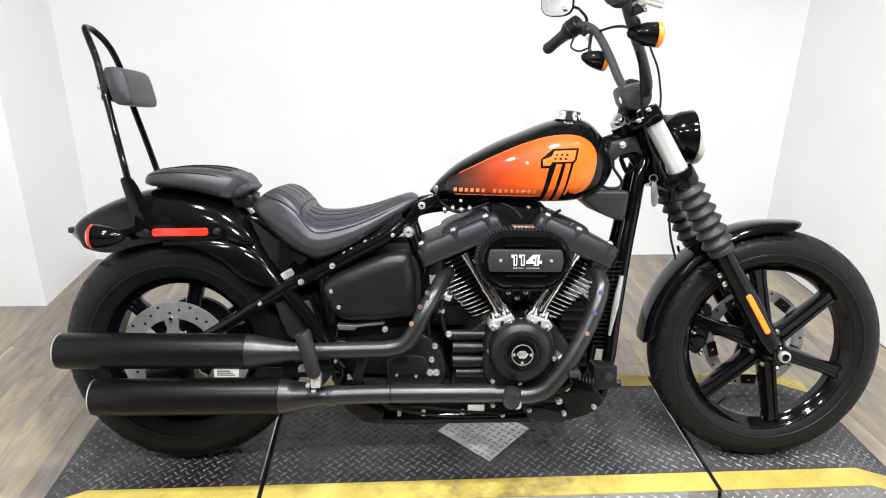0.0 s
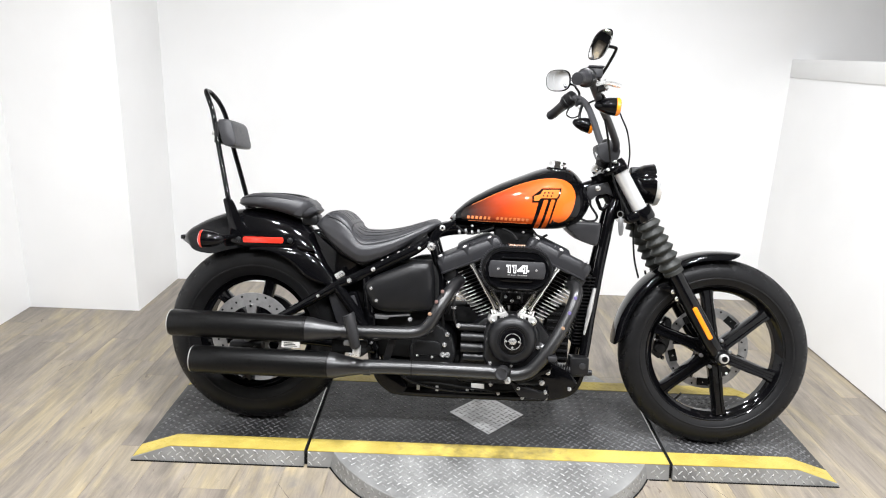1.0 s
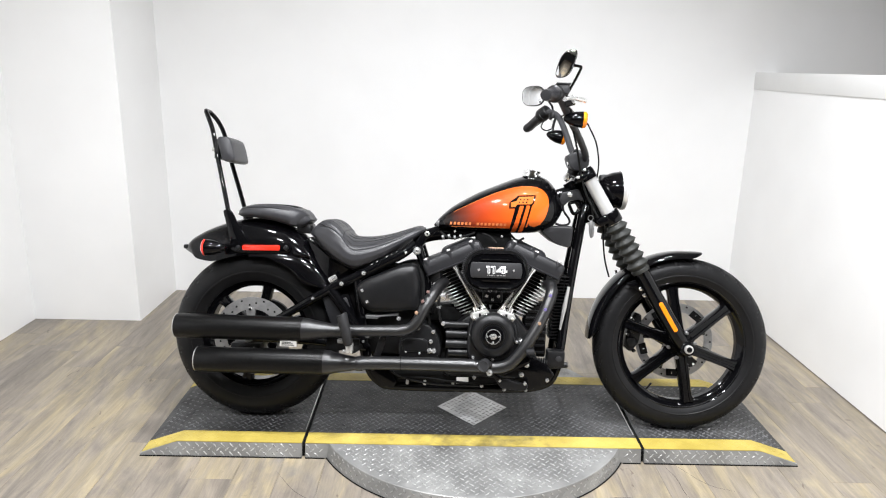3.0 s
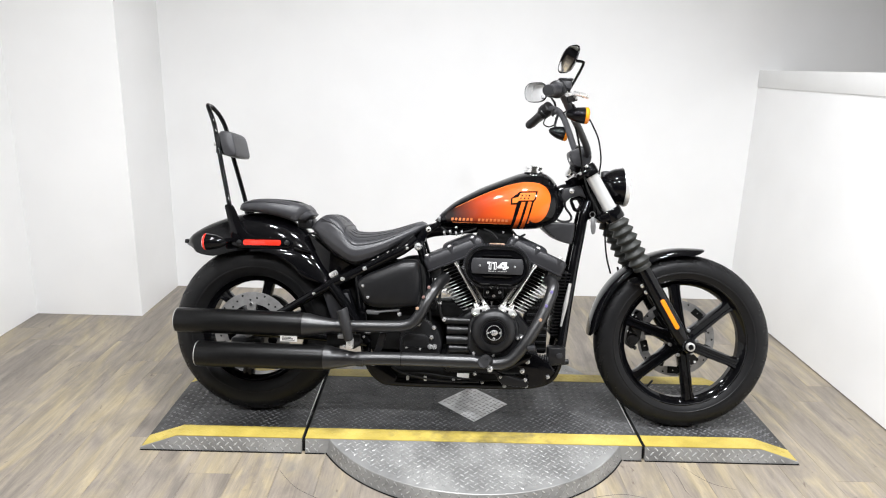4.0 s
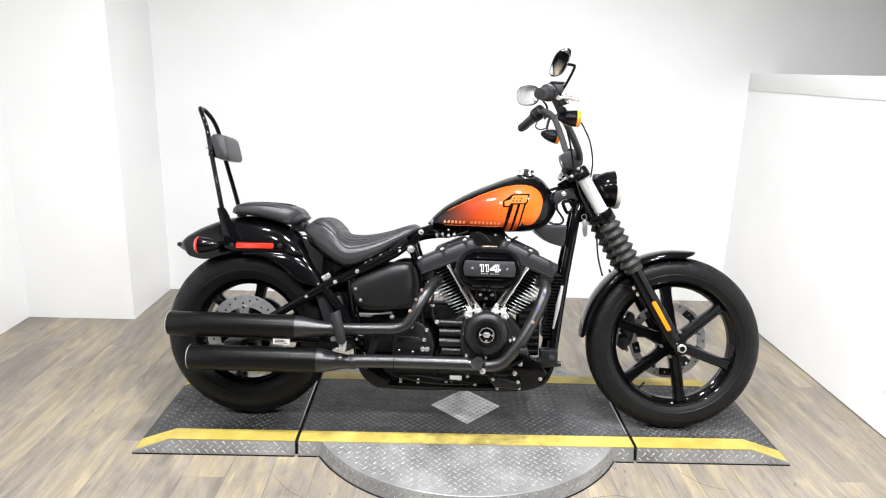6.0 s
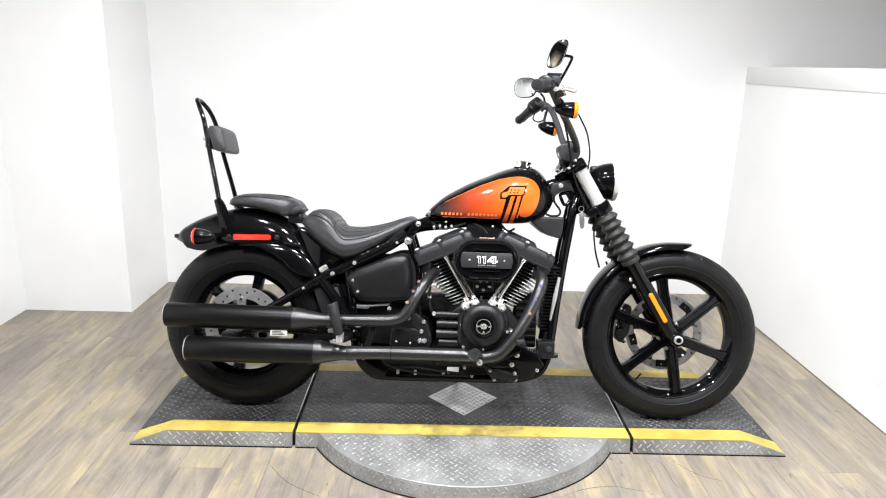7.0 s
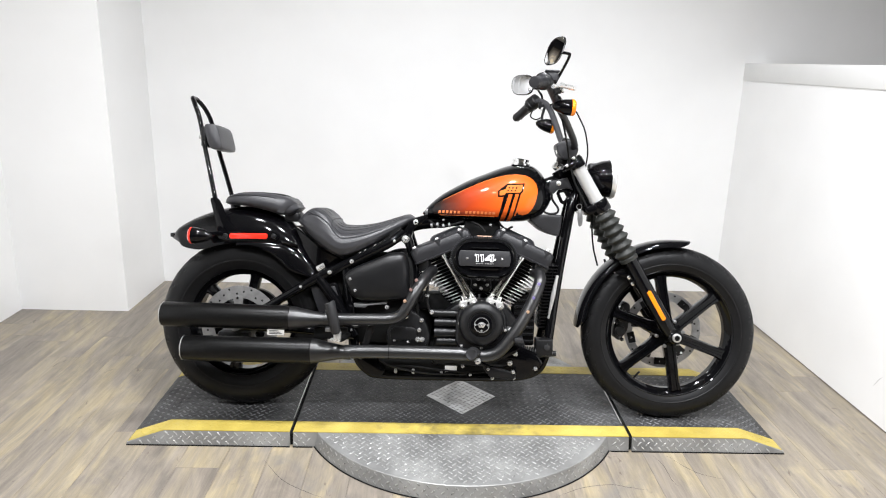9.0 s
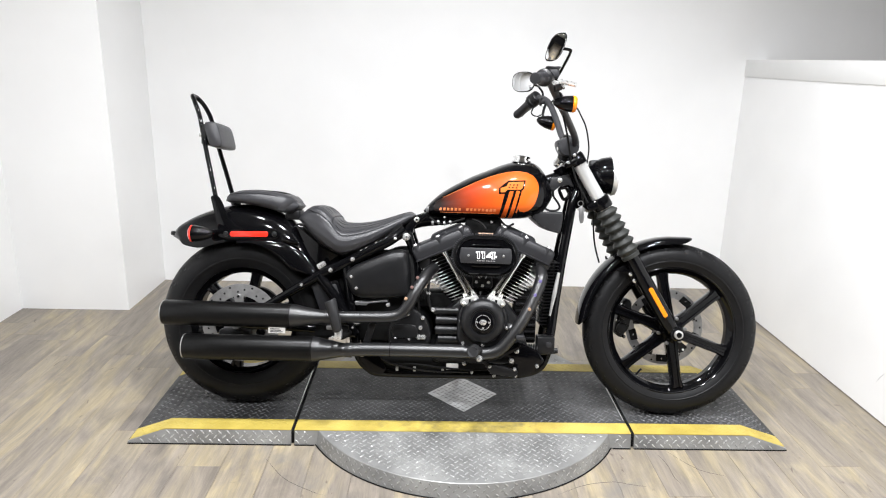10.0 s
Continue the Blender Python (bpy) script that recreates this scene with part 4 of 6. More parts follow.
e[0].position, e[0].color = 0.10, (0.010, 0.006, 0.005, 1)
e[1].position, e[1].color = 1.0, (0.64, 0.120, 0.011, 1)
for pos, c in ((0.24, (0.12, 0.018, 0.006, 1)), (0.42, (0.40, 0.044, 0.008, 1)), (0.65, (0.58, 0.084, 0.009, 1))):
    el = e.new(pos)
    el.color = c
nt.links.new(mr.outputs[0], rp.inputs[0])
nt.links.new(rp.outputs[0], bs.inputs["Base Color"])
LINE = mat("orange_pinstripe_paint", (0.80, 0.22, 0.06), rough=0.2, coat=1.0)

up_edge = [(0.722, 0.797), (0.750, 0.812), (0.781, 0.828), (0.843, 0.859), (0.904, 0.886), (0.965, 0.906), (1.017, 0.913), (1.055, 0.909), (1.082, 0.893), (1.096, 0.864), (1.094, 0.831), (1.083, 0.797), (1.066, 0.774), (1.045, 0.765)]
low_edge = [(1.028, 0.768), (1.024, 0.776), (1.018, 0.762), (0.960, 0.756), (0.860, 0.756), (0.780, 0.757), (0.718, 0.760), (0.712, 0.776)]
panel = [(p.x, p.z) for p in smooth_path([(x, 0, z) for x, z in up_edge], 3)] + low_edge
for sgn in (-1, 1):
    decal("tank_panel", panel, 0.0006, ORANGE, sgn, "orange panel that fades to black")
    ln = [(p.x, sgn * (tank_side(p.x, p.z) + 0.0006), p.z) for p in smooth_path([(x, 0, z) for x, z in up_edge[1:8]], 4)]
    part("pinstripe", tube(ln, 0.0009, 6, 1, smooth=False), LINE, tank)
    ln = [(x, sgn * (tank_side(x, 0.757) + 0.0006), 0.757) for x in [0.74 + 0.01 * k for k in range(21)]]
    part("pinstripe", tube(ln, 0.0009, 6, 1, smooth=False), LINE, tank)
    # block emblem: dark field, pale cap, two slanting bars
    decal("emblem_field", [(0.984, 0.878), (1.048, 0.881), (1.041, 0.850), (1.034, 0.842), (1.008, 0.742), (0.952, 0.741), (0.972, 0.830), (0.951, 0.829), (0.951, 0.851)], 0.0012, GLOSS, sgn)
    decal("emblem_cap", [(0.986, 0.873), (1.041, 0.876), (1.036, 0.852), (1.030, 0.847), (0.980, 0.845), (0.974, 0.836), (0.957, 0.835), (0.957, 0.851), (0.978, 0.858)], 0.0018, mat("pale_orange_paint", (0.60, 0.13, 0.016), rough=0.5, coat=0.0, spec=0.12), sgn)
    decal("emblem_bar", [(0.990, 0.840), (1.004, 0.840), (0.979, 0.742), (0.962, 0.742)], 0.0018, ORANGE, sgn)
    decal("emblem_bar", [(1.014, 0.842), (1.027, 0.842), (1.003, 0.742), (0.988, 0.742)], 0.0018, ORANGE, sgn)
    for k in range(15):
        if k == 6:
            continue
        x = 0.735 + k * 0.0142
        decal("lettering_bar", [(x, 0.764), (x + 0.0085, 0.764), (x + 0.0095, 0.774), (x + 0.001, 0.774)], 0.0018, LINE, sgn)
    for k in range(6):
        x = 0.985 + 0.013 * (k % 3) + 0.004 * (k // 3)
        decal("emblem_dot", [(x, 0.851 + 0.010 * (k // 3)), (x + 0.005, 0.851 + 0.010 * (k // 3)), (x + 0.005, 0.856 + 0.010 * (k // 3)), (x, 0.856 + 0.010 * (k // 3))], 0.0023, GLOSS, sgn)
part("fuel_cap", lathe([(-0.004, 0.0), (-0.004, 0.036), (0.003, 0.036), (0.004, 0.027), (0.010, 0.027), (0.011, 0.032), (0.018, 0.032), (0.021, 0.025), (0.022, 0)], (1.040, -0.02, 0.956), (0.08, 0, 1), 36), CHROME, tank, "chrome filler cap")
part("tank_bolt", lathe([(0.0, 0.011), (-0.008, 0.010), (-0.011, 0)], (0.693, -0.030, 0.766), (0, 1, 0), 14), DSTEEL, tank)

# ---- frame
LAT = 0.125
mf = part("frame", tube([(0.610, -LAT + 0.01, 0.690), (0.560, -LAT, 0.650), (0.480, -LAT, 0.606), (0.400, -LAT, 0.562), (0.320, -LAT, 0.524), (0.285, -LAT, 0.505)], 0.019, 14), GLOSS, bike, "gloss black tubular steel frame")
part("seat_rail", tube([(0.610, LAT - 0.01, 0.690), (0.560, LAT, 0.650), (0.400, LAT, 0.562), (0.285, LAT, 0.505)], 0.019, 14), GLOSS, mf)
for sgn in (-1, 1):
    part("swingarm_rail", tube([(0.300, 0.128 * sgn, 0.512), (0.240, 0.130 * sgn, 0.476), (0.125, 0.132 * sgn, 0.405), (0.020, 0.134 * sgn, 0.340)], [0.018, 0.017, 0.015, 0.016], 12), GLOSS, mf)
    part("swingarm_lower", tube([(0.440, 0.128 * sgn, 0.300), (0.240, 0.132 * sgn, 0.318), (0.020, 0.134 * sgn, 0.325)], 0.017, 12), GLOSS, mf)
    part("swingarm_upright", tube([(0.300, 0.128 * sgn, 0.512), (0.370, 0.130 * sgn, 0.420), (0.440, 0.128 * sgn, 0.300)], 0.020, 12), GLOSS, mf)
    part("downtube", tube([(1.248, 0.026 * sgn, 0.850), (1.234, 0.038 * sgn, 0.800), (1.221, 0.046 * sgn, 0.720), (1.202, 0.054 * sgn, 0.600), (1.180, 0.072 * sgn, 0.450), (1.162, 0.090 * sgn, 0.310), (1.144, 0.092 * sgn, 0.220), (1.105, 0.095 * sgn, 0.176), (1.000, 0.100 * sgn, 0.158),
                          (0.760, 0.105 * sgn, 0.154), (0.540, 0.105 * sgn, 0.154), (0.490, 0.105 * sgn, 0.168), (0.455, 0.105 * sgn, 0.205), (0.435, 0.105 * sgn, 0.260)], 0.0180, 14), GLOSS, mf)
    part("rear_upright", tube([(0.435, 0.105 * sgn, 0.260), (0.420, 0.110 * sgn, 0.400), (0.400, 0.120 * sgn, 0.555)], 0.020, 12), GLOSS, mf)
    part("rear_downtube", tube([(0.620, 0.095 * sgn, 0.680), (0.655, 0.090 * sgn, 0.560), (0.660, 0.090 * sgn, 0.420)], 0.017, 12), GLOSS, mf)
part("backbone", tube([(1.228, 0, 0.905), (1.150, 0, 0.885), (1.050, 0, 0.830), (0.950, 0, 0.765), (0.760, 0, 0.735), (0.640, 0, 0.715), (0.560, 0, 0.660)], 0.026, 16), GLOSS, mf)
part("steering_head", lathe([(-0.085, 0.030), (-0.085, 0.036), (-0.060, 0.036), (-0.055, 0.031), (0.055, 0.031), (0.060, 0.036), (0.085, 0.036), (0.085, 0.0)], (1.238, 0, 0.872), (-0.519, 0, 0.855), 28), GLOSS, mf)
part("neck_casting", slab(rounded([(1.212, 0.912), (1.232, 0.935), (1.262, 0.944), (1.281, 0.880), (1.300, 0.800), (1.268, 0.795), (1.240, 0.812), (1.236, 0.845), (1.222, 0.875)], 0.008), -0.040, 0.040, 0.005), GLOSS, mf, "gloss black steering neck casting")
# open gusset casting between steering head and tank
for sgn in (-1, 1):
    yy = 0.034 * sgn
    plate = rounded([(1.147, 0.866), (1.152, 0.895), (1.217, 0.912), (1.240, 0.862), (1.219, 0.872), (1.183, 0.864), (1.164, 0.846)], 0.006)
    part("head_gusset", slab(plate, yy - 0.011, yy + 0.011, 0.003), GREYP, mf, "cast bracket between steering head and tank")
    rg = [(1.181, 0.857), (1.215, 0.864), (1.233, 0.835), (1.202, 0.813)]
    loop = rounded(rg, 0.012, 4)
    if sgn < 0:
        part("gusset_ring", tube([(x, yy, z) for x, z in loop + loop[:1]], 0.0066, 10, 1, smooth=False), GLOSS, mf)
    part("gusset_bolt", lathe([(0, 0.0095), (0.006, 0.0095), (0.009, 0.004), (0.009, 0)], (1.184, yy + 0.009 * sgn, 0.889), (0, sgn, 0), 14), ZINC, mf)
part("harness_loop", tube([(1.150, -0.040, 0.862), (1.160, -0.042, 0.848), (1.163, -0.042, 0.827), (1.186, -0.042, 0.794), (1.181, -0.042, 0.777), (1.155, -0.042, 0.773), (1.134, -0.042, 0.779)], 0.0042, 10), MATTE, mf)
bolts("frame_bolt", [(0.619, -0.135, 0.664)], 0.0155, mf, depth=0.014)
bolts("frame_bolt", [(0.652, -0.075, 0.727)], 0.0130, mf, depth=0.014)
bolts("frame_bolt", [(0.345, -0.145, 0.535), (0.425, -0.145, 0.577)], 0.0085, mf)
bolts("frame_bolt", [(0.579, -0.140, 0.657), (0.240, -0.148, 0.478)], 0.006, mf)
part("seat_mount_arm", slab(rounded([(0.610, 0.640), (0.630, 0.640), (0.645, 0.700), (0.700, 0.745), (0.690, 0.760), (0.635, 0.735), (0.605, 0.690)], 0.01), -0.085, -0.060, 0.004), GLOSS, mf)
part("fender_mount_tab", slab(rounded([(0.298, 0.534), (0.326, 0.551), (0.316, 0.567), (0.288, 0.551)], 0.005), -0.126, -0.119, 0.001), ZINC, mf, "bare aluminium bracket")
# zinc dots stand in for the squiggle of specular highlights along the rail
for k in range(7):
    x = 0.455 + k * 0.018
    bolts("rail_glint", [(x, -0.132, 0.607 + k * 0.0095 + 0.002 * (k % 2))], 0.0062 - 0.0012 * (k % 3), mf, ZINC, 0.005)

part("rear_frame_cover", slab(rounded([(0.200, 0.700), (0.240, 0.690), (0.310, 0.615), (0.385, 0.580), (0.430, 0.560), (0.330, 0.505), (0.285, 0.500), (0.262, 0.560), (0.225, 0.640)], 0.012), -0.092, 0.092, 0.006), GLOSS, mf)

# ---- side cover and electrics
cov = rounded([(0.392, 0.522), (0.425, 0.552), (0.570, 0.614), (0.622, 0.616), (0.636, 0.565), (0.642, 0.446), (0.560, 0.436), (0.463, 0.434), (0.425, 0.447)], 0.022, 5)
sc = part("side_cover", dome(cov, -0.105, -0.172), COVER, bike, "satin black right side cover", smooth=60)
bolts("cover_bolt", [(0.424, -0.163, 0.515), (0.443, -0.165, 0.474)], 0.0065, sc, depth=0.006)
# lower lip in grey steel, to show the floor's reflection on satin black
part("cover_trim", slab(rounded([(0.436, 0.424), (0.482, 0.423), (0.558, 0.432), (0.558, 0.426), (0.488, 0.418), (0.480, 0.410), (0.440, 0.411)], 0.002), -0.154, -0.120, 0.001), DSTEEL, sc, "lower cover lip, coloured grey as if reflecting the floor")
part("side_cover", slab(cov, 0.110, 0.155, 0.010, 3), MATTE, bike)
part("battery_box", box(0.410, -0.105, 0.270, 0.660, 0.105, 0.600, 0.012), BLACK, bike)
# filler sheet, added so the opening behind the swingarm reads dark
part("gap_panel", slab(rounded([(0.290, 0.525), (0.420, 0.560), (0.430, 0.400), (0.455, 0.320), (0.340, 0.320), (0.310, 0.400)], 0.015), -0.075, -0.068, 0.002), BLACK, bike, "black panel added to darken the gap behind the swingarm")
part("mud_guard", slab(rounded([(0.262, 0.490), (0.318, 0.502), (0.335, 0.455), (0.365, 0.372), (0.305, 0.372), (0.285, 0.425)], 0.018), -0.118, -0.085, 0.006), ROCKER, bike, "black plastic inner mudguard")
part("shock_linkage", slab(rounded([(0.335, 0.490), (0.368, 0.498), (0.392, 0.430), (0.405, 0.395), (0.372, 0.388), (0.350, 0.440)], 0.012), -0.128, -0.100, 0.005), GLOSS, bike)
part("linkage_window", slab(rounded([(0.345, 0.480), (0.362, 0.484), (0.378, 0.440), (0.362, 0.432)], 0.006), -0.131, -0.120, 0.002), GREYP, bike)
cal = part("rear_caliper", box(-0.075, -0.125, 0.245, 0.045, -0.060, 0.300, 0.012), MATTE, bike, "black rear brake caliper")
part("caliper_bolt", lathe([(0, 0.007), (-0.01, 0.007), (-0.012, 0)], (0.02, -0.125, 0.28), (0, 1, 0), 12), CHROME, cal)

# ---- exhaust
ML = -0.215


def muffler(x_end, x0, x1, x_pipe, z_end, z0, zp, r0, rp, label):
    """A long slash-ended can that tapers into its pipe."""
    pts, rad = [], []
    for x, z, r in ((x_end, z_end, r0 * 0.96), (x_end + 0.006, z_end, r0), (x0 + 0.1, z_end, r0), (x1 - 0.01, z0, r0 * 0.99), (x1, z0, r0 * 0.97), (x1 + 0.004, z0, r0 * 0.90)):
        pts.append((x, ML, z))
        rad.append(r)
    can = part("muffler", tube(pts, rad, 40, 1, smooth=False), SATIN, bike, label, smooth=50)
    part("muffler_tip", lathe([(0.0, r0 * 0.97), (-0.003, r0 * 0.97), (-0.003, r0 * 0.86), (0.03, r0 * 0.80), (0.03, 0.0)], (x_end, ML, z_end), (1, 0, 0), 40), STEEL, can, "bare metal rim of the muffler's end")
    part("muffler_clamp", lathe([(0, rp + 0.001), (0, rp + 0.004), (0.024, rp + 0.004), (0.024, rp + 0.001)], (x_pipe - 0.004, ML, zp), (1, 0, 0), 30, closed=True), PIPE, can)
    cone = [(x1, ML, z0), (x1 + 0.02, ML, z0), (x1 + (x_pipe - x1) * 0.5, ML, (z0 + zp) / 2), (x_pipe, ML, zp)]
    part("muffler_cone", tube(cone, [r0 * 0.965, r0 * 0.93, (r0 + rp) / 2 * 0.98, rp], 40, 3), PIPE, can, "satin grey-black cone of the muffler", smooth=50)
    part("muffler_seam", lathe([(0, r0 * 0.985), (0.001, r0 * 1.006), (0.005, r0 * 1.0), (0.006, r0 * 0.97)], (x1 - 0.006, ML, z0), (1, 0, 0), 40), SATIN, can)
    return can


muffler(-0.236, -0.22, 0.221, 0.345, 0.374, 0.373, 0.3725, 0.0445, 0.0215, "satin black upper muffler")
muffler(-0.160, -0.15, 0.300, 0.420, 0.254, 0.257, 0.2565, 0.0460, 0.0225, "satin black lower muffler")
head_r = part("rear_header_pipe", tube([(0.340, ML, 0.3725), (0.430, ML, 0.3755), (0.520, ML, 0.378), (0.575, ML, 0.381), (0.612, ML, 0.394), (0.636, ML + 0.002, 0.424), (0.660, -0.203, 0.472), (0.684, -0.178, 0.510), (0.704, -0.135, 0.535), (0.722, -0.090, 0.550)], 0.0208, 24), PIPE, bike, "satin black rear exhaust pipe")
head_f = part("front_header_pipe", tube([(0.415, ML, 0.2565), (0.520, ML, 0.260), (0.700, ML, 0.263), (0.860, ML, 0.262), (0.915, -0.220, 0.260), (0.958, -0.226, 0.272), (0.990, -0.226, 0.302), (1.026, -0.222, 0.352), (1.066, -0.208, 0.420), (1.098, -0.188, 0.490), (1.113, -0.162, 0.533), (1.112, -0.120, 0.552), (1.100, -0.080, 0.556)], 0.0215, 24), PIPE, bike, "satin black front exhaust pipe")
part("heat_shield", tube([(0.430, ML - 0.002, 0.2585), (0.560, ML - 0.002, 0.2625), (0.840, ML - 0.002, 0.2645)], 0.0238, 24), PIPE, head_f)
part("shield_joint", lathe([(0, 0.022), (0, 0.0246), (0.003, 0.0246), (0.003, 0.022)], (0.575, ML - 0.002, 0.2632), (1, 0, 0), 30, closed=True), BLACK, head_f)


STRAW = mat("straw_tinted_steel", (0.30, 0.19, 0.12), rough=0.35, metal=0.5, var=0.3, scale=90)
BROWN = mat("brown_tinted_steel", (0.13, 0.075, 0.065), rough=0.35, metal=0.5, var=0.3, scale=90)
VIOLET = mat("violet_tinted_steel", (0.11, 0.09, 0.22), rough=0.3, metal=0.5, var=0.3, scale=90)


def vent(x, z, y, parent, tone, dx, dz):
    n = Vector((-dz * 0.25, -1, dx * 0.25)).normalized()
    part("shield_vent", lathe([(-0.004, 0.0064), (0.0008, 0.0060), (0.0012, 0.0)], (x, y, z), n, 18), tone, parent, "round vent that shows heat-tinted steel")


for x, z, y, tone in ((0.629, 0.450, -0.2335, STRAW), (0.649, 0.490, -0.2235, BROWN), (0.667, 0.524, -0.2165, BROWN)):
    vent(x, z, y, head_r, tone, 1, 0)
for x, z, y, tone in ((1.066, 0.425, -0.2290, STRAW), (1.086, 0.474, -0.2165, VIOLET), (1.105, 0.522, -0.1980, VIOLET)):
    vent(x, z, y, head_f, tone, 1, 0)
tagm = part("pipe_label", box(0.143, -0.236, 0.314, 0.203, -0.232, 0.335), STICKER, bike, "small white label between the mufflers")
for k in range(3):
    part("label_bar", box(0.150, -0.2368, 0.318 + k * 0.005, 0.195 - 0.006 * k, -0.2362, 0.3205 + k * 0.005), GREYP, tagm)
part("muffler_bracket", box(0.300, -0.19, 0.296, 0.420, -0.160, 0.338, 0.004), BLACK, bike)
part("muffler_hanger", slab(rounded([(0.495, 0.350), (0.520, 0.352), (0.500, 0.280), (0.475, 0.280)], 0.004), -0.195, -0.185, 0.002), MATTE, bike)

# ---- pillion peg, folded up
peg = part("pillion_peg", tube([(0.373, -0.300, 0.4455), (0.374, -0.300, 0.444), (0.389, -0.300, 0.385), (0.399, -0.300, 0.345), (0.400, -0.299, 0.341)], [0.0185, 0.0200, 0.0185, 0.0165, 0.0140], 16, 1, smooth=False), PEGRUB, bike, "black rubber folding pillion peg")
part("peg_mount", box(0.390, -0.304, 0.310, 0.414, -0.276, 0.345, 0.004), ALU, peg, "bare aluminium peg mount")
part("peg_arm", tube([(0.402, -0.285, 0.318), (0.410, -0.240, 0.310), (0.420, -0.120, 0.305)], 0.011, 12, 3), BLACK, peg)
part("peg_bracket", box(0.355, -0.270, 0.338, 0.392, -0.245, 0.352, 0.003), DSTEEL, peg)
bolts("peg_bolt", [(0.384, -0.302, 0.318)], 0.006, peg)

# ---- engine
eng = part("crankcase", slab(rounded([(0.720, 0.200), (1.060, 0.200), (1.080, 0.260), (1.045, 0.370), (0.985, 0.440), (0.825, 0.440), (0.750, 0.380)], 0.03), -0.130, 0.130, 0.012), MATTE, bike, "black powder-coated engine cases")
CXX, CZZ = 0.902, 0.330


def cyl_frame(sgn):
    """Axes of a cylinder: sgn -1 leans back, 1 leans forward."""
    a = radians(23.5)
    up = Vector((sgn * math.sin(a), 0, math.cos(a)))
    along = Vector((math.cos(a), 0, -sgn * math.sin(a)))
    return up, along


def plate_ring(c, along, up, hu, hy, rnd, y0=0.0, n=5):
    o = rounded([(-hu, -hy), (hu, -hy), (hu, hy), (-hu, hy)], rnd, n)
    return [c + along * u + Vector((0, v + y0, 0)) for u, v in o]


for sgn, nm in ((-1, "rear"), (1, "front")):
    up, along = cyl_frame(sgn)
    O = Vector((CXX, 0, CZZ))
    cyl = part(nm + "_cylinder", rings([plate_ring(O + up * v, along, up, u, y, 0.03) for v, u, y in ((0.08, 0.040, 0.050), (0.13, 0.046, 0.058), (0.26, 0.086, 0.082), (0.330, 0.090, 0.086))]), BLACK, eng, "black finned cylinder with machined fin edges")
    for k in range(14):
        v = 0.130 + k * 0.0130
        hu = 0.060 + 0.050 * min(1, (k + 1) / 11)
        hy = 0.072 + 0.028 * min(1, (k + 1) / 11)
        lo_ = O + up * v + along * (0.005 * (sgn + 1))
        part("fin", rings([plate_ring(lo_, along, up, hu - 0.003, hy - 0.003, 0.020), plate_ring(lo_ + up * 0.0022, along, up, hu - 0.002, hy - 0.002, 0.020)]), MATTE, cyl)
        q = [(hu - 0.054, -hy)] + [(hu - 0.020 + 0.020 * math.sin(a), -hy + 0.020 - 0.020 * math.cos(a)) for a in (0, 0.4, 0.8, 1.2, 1.57)] + [(hu, -hy + 0.060)]
        path = [lo_ + up * 0.0014 + along * (u * sgn) + Vector((0, y, 0)) for u, y in q]
        part("fin_edge", tube(path, [0.0008] + [0.0019] * 5 + [0.0010], 8, 1, smooth=False), ALU, cyl, "bright machined fin edge")
    # head and rocker box
    hd = part(nm + "_cylinder_head", rings([plate_ring(O + up * v, along, up, u, y, 0.02) for v, u, y in ((0.306, 0.092, 0.090), (0.312, 0.100, 0.098), (0.322, 0.104, 0.102), (0.324, 0.098, 0.098))]), MATTE, eng)
    M = O + along * (0.014 * sgn)
    rk = part(nm + "_rocker_cover", rings([plate_ring(M + up * v, along, up, u, y, r, -0.008) for v, u, y, r in ((0.316, 0.109, 0.113, 0.014), (0.320, 0.114, 0.119, 0.014), (0.345, 0.116, 0.121, 0.014), (0.364, 0.115, 0.120, 0.016), (0.371, 0.111, 0.116, 0.018), (0.375, 0.103, 0.108, 0.020))]), ROCKER, eng, "black powder-coated rocker cover", smooth=40)
    part("cover_flange", rings([plate_ring(M + up * v, along, up, u, y, 0.016, -0.008) for v, u, y in ((0.317, 0.1135, 0.1185), (0.3185, 0.1170, 0.1220), (0.3225, 0.1170, 0.1220), (0.324, 0.1140, 0.1195))]), ROCKER, rk)
    H = M + along * (-0.030 * sgn)
    part("cover_hump", rings([plate_ring(H + up * v, along, up, u, y, 0.024, 0.002) for v, u, y in ((0.372, 0.070, 0.100), (0.379, 0.066, 0.094), (0.387, 0.059, 0.082), (0.390, 0.050, 0.072))]), ROCKER, rk, smooth=40)
    part("cover_ridge", rings([plate_ring(H + along * (0.010 * sgn) + up * v, along, up, u, 0.110, 0.006, 0.002) for v, u in ((0.371, 0.013), (0.382, 0.010), (0.385, 0.006))]), ROCKER, rk)
    for u in (-0.096, -0.006, 0.084):
        c = M + up * 0.364 + along * u
        part("cover_boss", lathe([(-0.026, 0.010), (0.006, 0.0125), (0.010, 0.0120), (0.012, 0.009), (0.012, 0.0)], (c.x, -0.1185, c.z), up, 20), ROCKER, rk)
        part("cover_bolt", lathe([(0.010, 0.0088), (0.015, 0.0088), (0.018, 0.0070), (0.018, 0.0040), (0.014, 0.0034), (0.014, 0)], (c.x, -0.1185, c.z), up, 14), ZINC, rk, "bright bolt head")
    # rocker gasket line
    part("head_gasket", rings([plate_ring(O + up * v, along, up, 0.1035, 0.104, 0.022, -0.003) for v in (0.3130, 0.3155)]), DSTEEL, hd)
